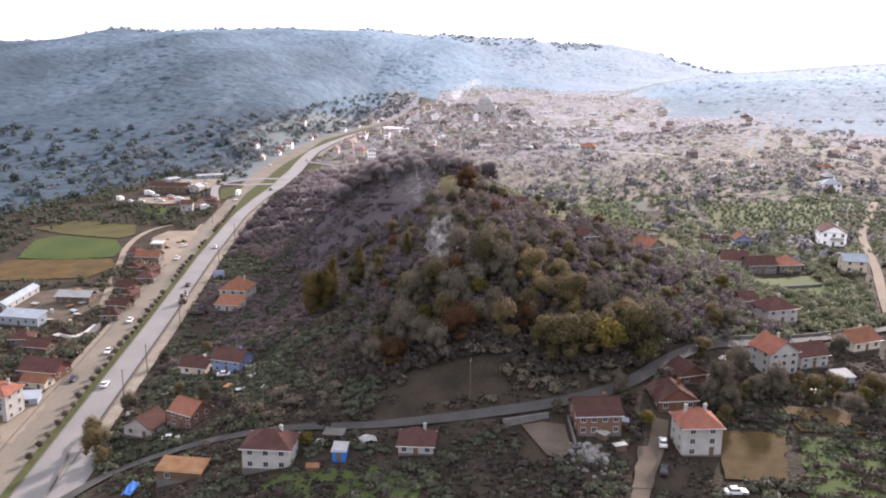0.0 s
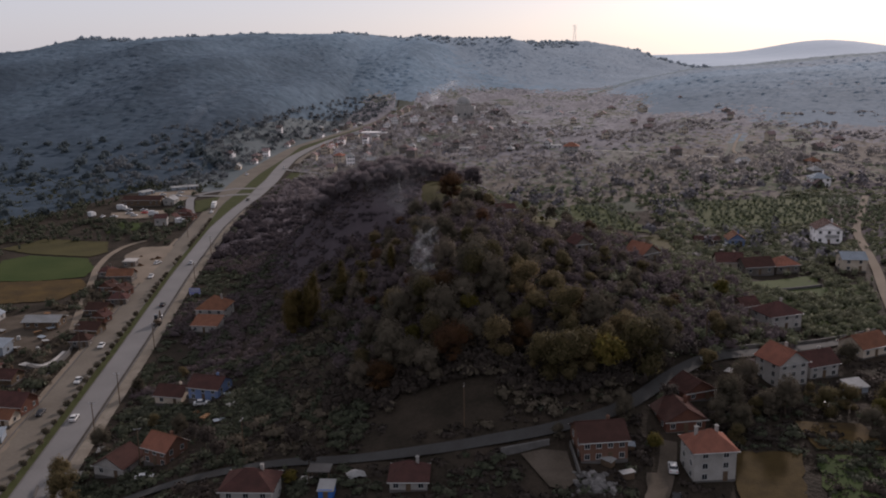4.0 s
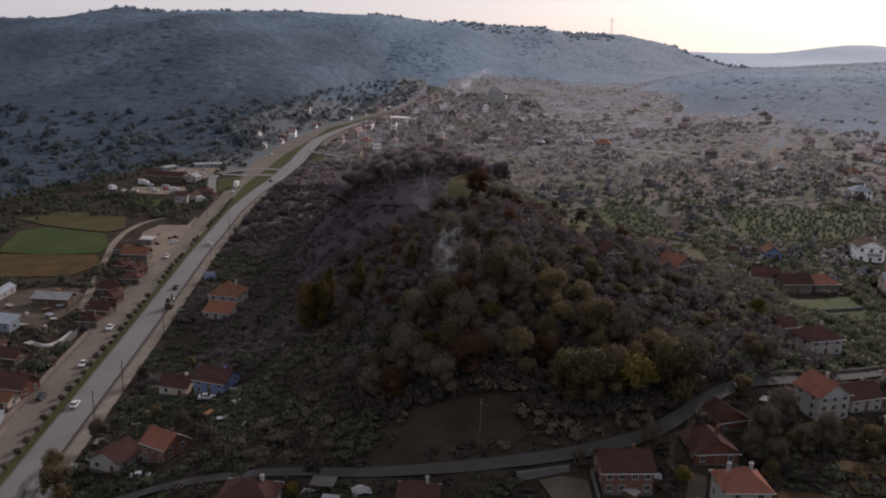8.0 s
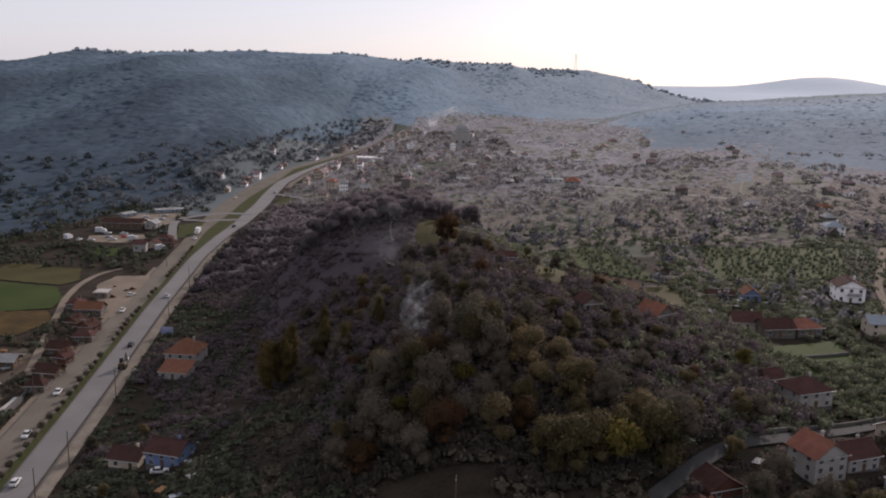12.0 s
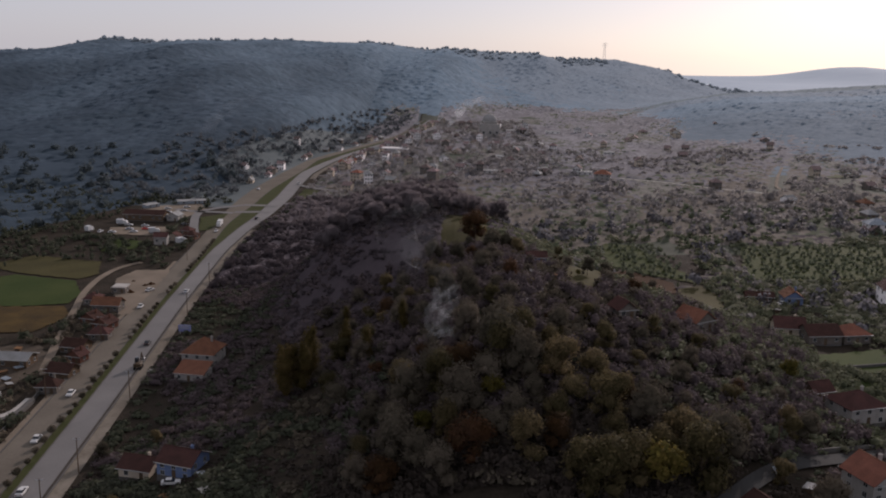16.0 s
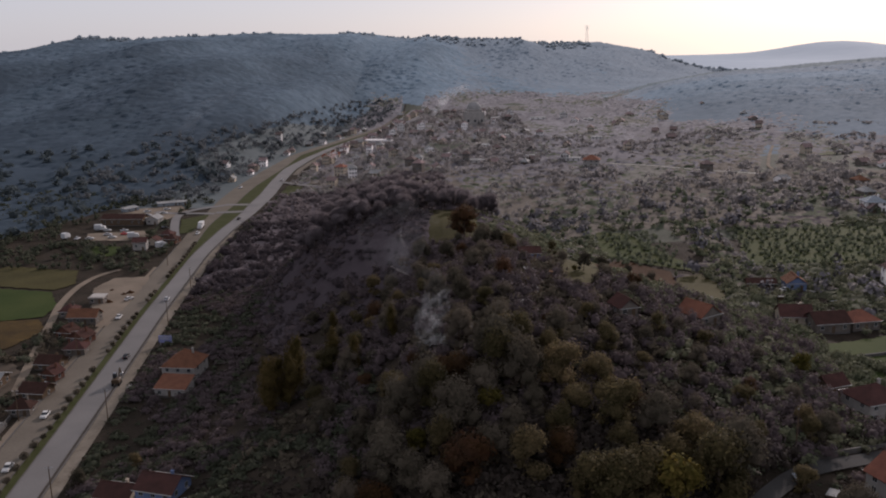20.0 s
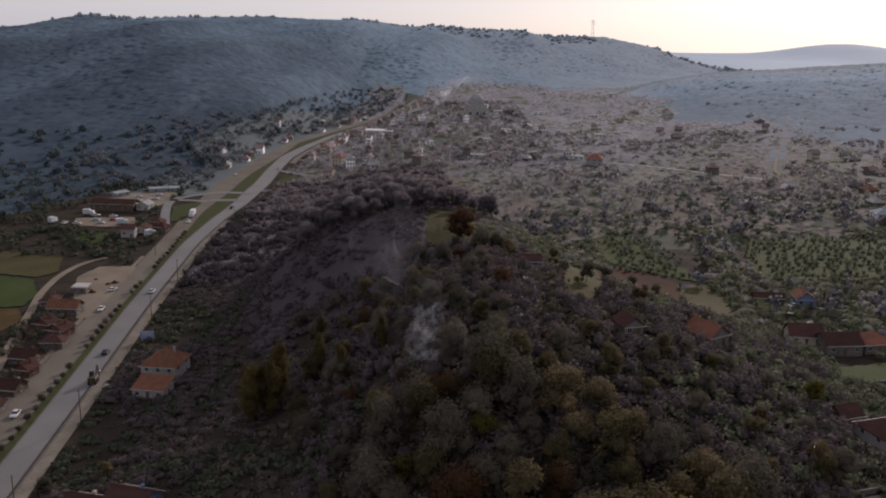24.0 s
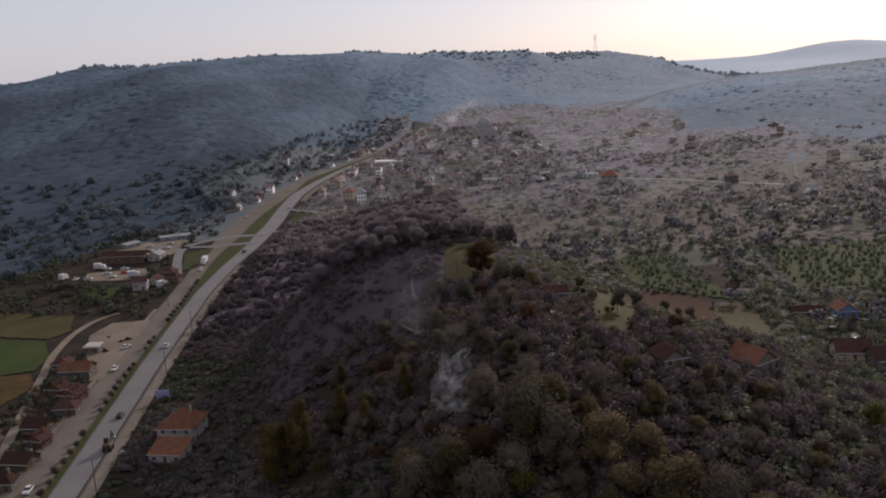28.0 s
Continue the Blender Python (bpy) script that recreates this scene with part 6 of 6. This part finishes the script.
grow("brown_garden_bushes", 1700, (-82, 130, 125, 225), lambda x, y: (y < np.interp(x, LANE[:, 0], LANE[:, 1])) & (np.sin(x * 0.13 + 2) * np.cos(y * 0.17 + 1) > -0.2), (0.7, 2.2), (0.3, 1.3), SCRUB, "brown autumn bushes below the lane", 40, 0.2)
grow("west_bushes", 4600, (-330, -112, 190, 660), lambda x, y: np.sin(x * 0.11 + 1) * np.cos(y * 0.09) + 0.3 * np.sin(y * 0.31) > -0.7, (0.8, 2.6), (1.0, 4.0), WESTGREEN, "dark bushes between roadside plots", 26, 0.24)
grow("eastern_garden_bushes", 1100, (78, 170, 225, 395), lambda x, y: y > np.interp(x, LANE[:, 0], LANE[:, 1]) + 6, (0.7, 2.2), (0.8, 3.6), EASTGREEN, "olive bushes in the gardens of the eastern houses", 50, 0.18)
# the valley to the east: hedges, orchards, single trees
hx, hy = [], []
for i in range(190):
    x, y, a = rng.uniform(10, 420), rng.uniform(330, 1150), rng.choice((0.1, -0.25, 1.45, 1.7)) + rng.uniform(-0.15, 0.15)
    for k in range(int(rng.integers(8, 26))):
        hx.append(x + math.cos(a) * k * 3.0 + rng.normal() * 0.8)
        hy.append(y + math.sin(a) * k * 3.0 + rng.normal() * 0.8)
hx, hy = np.array(hx), np.array(hy)
k = (((hx - 112) ** 2 + (hy - 345) ** 2) > 20 ** 2) & ((hx > 40 + 0.0 * hy) | (hy > 460)) & off_lines(hx, hy, [np.array([(113, 682), (137, 666), (164, 640), (192, 620), (207, 650), (227, 704), (248, 756)])], 7)
k &= free(hx, hy)
k &= hy < 560
hx, hy = hx[k], hy[k]
thicket("hedges", hx, hy, rng.uniform(0.8, 1.9, len(hx)), rng.uniform(1.0, 3.2, len(hx)), VALLEYTREE, "hedges and garden trees across the valley", 22, 0.4, core=False)
VALLEY_LANE = smooth_line([(113, 682), (137, 666), (164, 640), (192, 620), (207, 650), (227, 704), (248, 756)], 4.0)


def in_valley(x, y):
    return off_lines(x, y, [VALLEY_LANE], 6.0) & free(x, y) & ((x > 36) | (y > 450)) & (((x - 112) ** 2 + (y - 345) ** 2) > 12 ** 2) & (x > np.where(y > 660, -116, -62)) & ~((x > 112) & (x < 205) & (y > 395) & (y < 462))


patch = lambda x, y: np.sin(x * 0.035 + 2) * np.sin(y * 0.021) + 0.5 * np.sin(x * 0.013 - y * 0.017) + 0.35 * np.sin(x * 0.11 + 1.5 * np.sin(y * 0.05))
xs, ys = scatter(2600, 20, 300, 330, 480, lambda x, y: in_valley(x, y) & (patch(x, y) > -0.45))
thicket("near_valley_bushes", xs, ys, rng.uniform(1.2, 3.0, len(xs)), rng.uniform(0.6, 2.0, len(xs)), EASTGREEN, "olive bushes of the near valley gardens", 9, 0.42)
xs, ys = scatter(1600, -70, 420, 330, 560, lambda x, y: in_valley(x, y) & (patch(x + 90, y - 60) > 0.0))
bx, by = scatter(2600, 0, 400, 480, 860, lambda x, y: in_valley(x, y) & (patch(x * 1.2 + 70, y * 1.5) + 0.5 * np.sin(y * 0.09 + 0.4 * np.sin(x * 0.02)) > 0.1))
thicket("valley_tree_belts", bx, by, rng.uniform(1.2, 2.8, len(bx)), rng.uniform(1.2, 4.0, len(bx)), VALLEYTREE, "belts of valley trees greyed by painted haze", 22, 0.38, core=False)
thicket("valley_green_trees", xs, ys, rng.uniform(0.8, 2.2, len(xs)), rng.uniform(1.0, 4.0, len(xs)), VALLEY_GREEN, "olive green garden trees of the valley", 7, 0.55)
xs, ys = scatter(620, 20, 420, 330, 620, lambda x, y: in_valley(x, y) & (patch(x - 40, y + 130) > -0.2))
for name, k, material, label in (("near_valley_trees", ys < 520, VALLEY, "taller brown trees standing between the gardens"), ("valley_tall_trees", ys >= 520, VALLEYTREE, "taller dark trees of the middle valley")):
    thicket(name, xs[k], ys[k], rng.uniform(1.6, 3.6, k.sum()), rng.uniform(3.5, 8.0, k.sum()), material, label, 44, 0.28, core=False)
ox, oy = [], []
for r in range(15):
    for k in range(26):
        ox.append(116 + k * 3.4 + r * 0.4 + rng.normal() * 0.3)
        oy.append(398 + r * 4.4 + 0.03 * k + rng.normal() * 0.3)
for r in range(15):
    for k in range(9):
        x = 61 + k * 2.6 + r * 0.6 * (1 if r < 8 else 0.4) + rng.normal() * 0.5
        ox.append(x + 3)
        oy.append(400 + r * 4.2 + 0.5 * (9 - k) + rng.normal() * 0.5)
ox, oy = np.array(ox), np.array(oy)
k = rng.random(len(ox)) > 0.18
ox, oy = ox[k] + rng.normal(0, 0.5, k.sum()), oy[k] + rng.normal(0, 0.5, k.sum())
thicket("orchard_rows", ox, oy, rng.uniform(0.8, 1.5, len(ox)), rng.uniform(1.2, 2.6, len(ox)), VALLEY_GREEN, "rows of small orchard trees", 12, 0.4)


in_view = lambda x, y: abs(x) < 0.60 * y + 60
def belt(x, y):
    """Winding borders between the painted haze tones of the woods."""
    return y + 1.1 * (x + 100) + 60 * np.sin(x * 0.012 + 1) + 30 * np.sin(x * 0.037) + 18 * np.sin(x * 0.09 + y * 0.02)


def haze_tone(b, x, y):
    """Which painted haze tone the woods take: paler with distance, on the long ridge and on the eastern spur."""
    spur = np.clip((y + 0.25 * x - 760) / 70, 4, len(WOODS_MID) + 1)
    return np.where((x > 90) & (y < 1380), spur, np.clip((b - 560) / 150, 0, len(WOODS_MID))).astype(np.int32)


def chance(i, j, k):
    v = np.sin(i * 127.1 + j * 311.7 + k * 74.7) * 43758.5453
    return v - np.floor(v)


def canopy_sheet(name, box, cell, pitch, low, high, cover, materials, kind, label, bed=2.4, sink=0.8):
    """A closed canopy of domed crowns, one dome to each point of a jittered grid; cover: how full it stands, kind: which material a dome takes."""
    x0, x1, y0, y1 = box
    nx, ny = int((x1 - x0) / cell), int((y1 - y0) / cell)
    X, Y = np.meshgrid(np.linspace(x0, x1, nx), np.linspace(y0, y1, ny))
    I, J = np.floor(X / pitch).astype(int), np.floor(Y / pitch).astype(int)
    top, whose = np.zeros_like(X), chance(I, J, 5)
    for di in (-1, 0, 1):
        for dj in (-1, 0, 1):
            a, b = I + di, J + dj
            r = pitch * (0.5 + 0.5 * chance(a, b, 3))
            q = 1 - ((X - (a + 0.1 + 0.8 * chance(a, b, 1)) * pitch) ** 2 + (Y - (b + 0.1 + 0.8 * chance(a, b, 2)) * pitch) ** 2) / r ** 2
            dome = np.sqrt(np.clip(q, 0, 1)) * (low + (high - low) * chance(a, b, 4) ** 2)
            whose = np.where(dome > top, chance(a, b, 5), whose)
            top = np.maximum(top, dome)
    G = ground(X, Y)
    swell = 1.2 * np.sin(X * 0.021 + 1.3 * np.sin(Y * 0.011)) * np.sin(Y * 0.017 + 0.8 * np.sin(X * 0.013)) * (bed > 1)
    full = cover(X, Y, G)
    for _ in range(4):
        p = np.pad(full, 1, mode="edge")
        full = (p[:-2, 1:-1] + p[2:, 1:-1] + p[1:-1, :-2] + p[1:-1, 2:] + full) / 5
    top = top + (top > 0.4) * rng.uniform(-0.12, 0.12, X.shape) * pitch * 0.5
    Z = G - sink + np.clip(full * 1.2, 0, 1) * (bed + top + swell)
    ok = (full > 0.02) & in_view(X, Y)
    use = (ok[:-1, :-1] | ok[1:, :-1] | ok[:-1, 1:] | ok[1:, 1:]).ravel()
    k = (np.arange(ny - 1)[:, None] * nx + np.arange(nx - 1)[None]).ravel()[use]
    me = fast_mesh(name, np.stack([X, Y, Z], -1).reshape(-1, 3), None, np.stack([k, k + 1, k + nx + 1, k + nx], 1), materials[0], True)
    for m in materials[1:]:
        me.materials.append(m)
    me.polygons.foreach_set("material_index", kind(X, Y, whose)[:-1, :-1].ravel()[use].astype(np.int32))
    return tagged(new(name, me), label, "woods", "", "stuff")


def hill_cover(x, y, g):
    """The woods of the ridges; their edge comes down in steps of smaller trees."""
    west = np.interp(y, WEST[:, 1], WEST[:, 0]) - 62 + 0.04 * (y - 640)
    up = np.clip((g - 15) / 24, 0, 1) * (y > 700) * ~((x > 60 + 0.12 * (y - 900)) & (y < 1420) & (g < 17))
    side = np.clip((west - x) / 25, 0, 1) * (y > 640)
    edge = np.clip((-222 + 0.35 * (y - 600) - x) / 20, 0, 1) * (y > 480) * (y < 760) * ~((x > -240) & (y < 520))
    return np.maximum(np.maximum(up, side), edge)


def valley_cover(x, y, g):
    """Hedges, orchards and rough gardens of the valley, off roads, plots and houses."""
    ok = np.zeros(x.size, bool)
    px, py = x.ravel(), y.ravel()
    k = (px > -118) & ((px > 36) | (py > 450)) & (py < 1430)
    ok[k] = in_valley(px[k], py[k])
    return ok.reshape(x.shape) * np.clip(0.95 + 0.5 * patch(x, y), 0.0, 1.0)


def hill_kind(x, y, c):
    return haze_tone(belt(x, y) + 240 * (c - 0.5) + 150 * patch(x * 0.6, y * 0.5), x, y)


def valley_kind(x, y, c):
    """Near gardens, then grey-brown bushes, dark clumps of trees and their painted shade, olive plots and dry grass;
    painted haze makes them paler beyond the village.
    """
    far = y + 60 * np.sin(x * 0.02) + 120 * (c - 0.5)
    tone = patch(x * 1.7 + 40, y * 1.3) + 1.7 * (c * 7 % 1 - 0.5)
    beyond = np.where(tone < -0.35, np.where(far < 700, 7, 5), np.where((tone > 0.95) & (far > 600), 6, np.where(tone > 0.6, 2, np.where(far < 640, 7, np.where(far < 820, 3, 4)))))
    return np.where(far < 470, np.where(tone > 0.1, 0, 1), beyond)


def knoll_cover(x, y, g):
    """The dense thicket of the knoll and of its slope to the highway."""
    ok = free(x.ravel(), y.ravel()).reshape(x.shape)
    return ok * (x < 20 - 0.12 * (y - 430)) * ((y > 425) | (g > 8)) * np.clip(0.85 + 0.4 * np.sin(x * 0.11 + np.sin(y * 0.05)) * np.sin(y * 0.083), 0, 1)


# farther back the thicket changes to the paler haze tint
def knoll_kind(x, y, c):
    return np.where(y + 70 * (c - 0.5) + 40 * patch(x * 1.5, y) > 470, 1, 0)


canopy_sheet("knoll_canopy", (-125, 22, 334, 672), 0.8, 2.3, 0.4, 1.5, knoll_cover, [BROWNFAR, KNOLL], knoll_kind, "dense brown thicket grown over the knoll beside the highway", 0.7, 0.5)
canopy_sheet("hill_canopy", (-1140, 900, 480, 2150), 2.6, 6.5, 1.1, 2.6, hill_cover, WOODS_MID + [WOODS, CREST], hill_kind, "canopy of the ridge woods with blue haze painted in")
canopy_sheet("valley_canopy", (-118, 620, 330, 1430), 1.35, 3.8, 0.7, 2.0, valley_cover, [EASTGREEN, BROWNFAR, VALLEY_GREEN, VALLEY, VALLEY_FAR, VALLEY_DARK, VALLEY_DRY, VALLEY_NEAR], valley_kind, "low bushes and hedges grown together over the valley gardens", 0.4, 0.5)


def crest_trees(name, n, x0, x1, y0, y1, keep, material, label):
    """Single taller trees that break the line of the canopy."""
    xs, ys = scatter(n, x0, x1, y0, y1, keep)
    m = len(xs)
    r = rng.uniform(1.6, 4.4, m)
    h = r * rng.uniform(1.2, 2.2, m)
    c = np.stack([xs, ys, ground(xs, ys) + h * 0.62], 1)
    v = c[:, None] + ICO_V[None] * np.stack([r, r, h * 0.5], 1)[:, None] * rng.uniform(0.7, 1.2, (m, 12, 1))
    t = (ICO_F[None] + (np.arange(m) * 12)[:, None, None]).reshape(-1, 3)
    return tagged(new(name, fast_mesh(name, v.reshape(-1, 3), t, None, material, True)), label, "woods", "", "stuff")


clumped = lambda x: np.sin(x * 0.03) + np.sin(x * 0.011 + 1) + 0.7 * np.sin(x * 0.071) > -0.9
crest_trees("ridge_trees_hazed", 6500, -1150, 900, 1500, 2150, lambda x, y: in_view(x, y) & (ground(x, y) > 0.982 * np.interp(x, CREST_X, CREST_Z)) & clumped(x), RIDGETREE, "uneven trees standing along the crest")
xs, ys = scatter(260, -440, -175, 470, 800, lambda x, y: (x < -215 + 0.35 * (y - 600)) & ~((x > -235) & (y < 500)) & ~((x > -222) & (y > 515) & (y < 640)))
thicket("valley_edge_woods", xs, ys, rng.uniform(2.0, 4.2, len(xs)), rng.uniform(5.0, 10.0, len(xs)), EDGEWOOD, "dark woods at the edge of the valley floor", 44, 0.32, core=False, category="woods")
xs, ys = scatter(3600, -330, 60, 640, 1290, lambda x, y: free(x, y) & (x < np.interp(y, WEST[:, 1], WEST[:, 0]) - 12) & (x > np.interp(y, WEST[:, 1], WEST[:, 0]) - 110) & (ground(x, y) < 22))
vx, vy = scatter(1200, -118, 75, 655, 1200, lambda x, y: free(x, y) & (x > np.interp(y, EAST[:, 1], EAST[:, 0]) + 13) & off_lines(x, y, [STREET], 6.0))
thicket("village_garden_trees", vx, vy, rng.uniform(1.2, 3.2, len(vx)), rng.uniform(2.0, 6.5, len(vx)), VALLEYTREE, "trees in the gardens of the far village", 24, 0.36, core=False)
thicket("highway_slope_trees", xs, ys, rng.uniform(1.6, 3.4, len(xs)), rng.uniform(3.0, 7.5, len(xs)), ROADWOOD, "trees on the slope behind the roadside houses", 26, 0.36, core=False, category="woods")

# ---- wood smoke from garden fires ----
def smoke(name, line, n, r0, r1, label, material=SMOKE):
    """Thin smoke as a few torn, widening tubes that wind round one another."""
    line = np.array(line, float)
    f = np.linspace(0, 1, 34)
    s = np.linspace(0, 1, len(line))
    mid = np.stack([np.interp(f, s, line[:, k]) for k in range(3)], 1)
    rad = r0 + (r1 - r0) * f
    ang = np.linspace(0, 2 * np.pi, 15)[:-1]
    vs, qs = [], []
    for k in range(n):
        ph = 2.1 * k
        off = np.stack([np.sin(f * 7 + ph), np.cos(f * 5 + ph), 0.3 * np.sin(f * 9 + ph)], 1) * (rad * 0.8)[:, None]
        wob = 1 + 0.35 * np.sin(3 * ang[None] + f[:, None] * 14 + ph) * np.sin(f[:, None] * 9 + ph)
        r = (rad * (0.9 - 0.15 * k))[:, None] * wob * np.sin(np.pi * np.clip(f, 0.04, 0.98))[:, None] ** 0.4
        ring = np.stack([np.cos(ang)[None] * r, np.sin(ang)[None] * r, 0.25 * r * np.sin(2 * ang)[None]], -1) + (mid + off)[:, None]
        base = k * len(f) * len(ang)
        vs.append(ring.reshape(-1, 3))
        i, j = np.meshgrid(np.arange(len(f) - 1), np.arange(len(ang)), indexing="ij")
        jn = (j + 1) % len(ang)
        qs.append(base + np.stack([i * len(ang) + j, i * len(ang) + jn, (i + 1) * len(ang) + jn, (i + 1) * len(ang) + j], -1).reshape(-1, 4))
    ob = tagged(new(name, fast_mesh(name, np.concatenate(vs), None, np.concatenate(qs), material, True)), label, "smoke", "", "stuff")
    ob.visible_shadow = False
    return ob


smoke("smoke", [(-9.6, 256, 31), (-9, 256, 35), (-7, 256, 39), (-7, 256, 43), (-5.5, 256, 49)], 3, 0.6, 3.2, "thin white smoke rising from a garden fire")
smoke("smoke", [(-9.4, 256, 32), (-6.5, 256, 35), (-3, 256, 38), (0, 256, 41)], 2, 0.5, 2.4, "thin white smoke drifting between the trees")
smoke("smoke", [(-20, 1080, 17), (-14, 1080, 26), (-6, 1080, 36), (6, 1080, 46), (22, 1080, 52)], 3, 2.0, 8.0, "pale smoke rising over the far village", FAR_SMOKE)
smoke("smoke", [(-8, 256, 45), (-10, 258, 52), (-13, 261, 59), (-15, 264, 67)], 2, 2.5, 7.0, "faint smoke drifting away over the hill", DRIFT)
smoke("smoke", [(-240, 850, 8), (-234, 850, 22), (-225, 850, 35), (-209, 850, 48), (-192, 850, 60)], 2, 2.0, 9.0, "thin smoke column at the foot of the ridge", DRIFT)
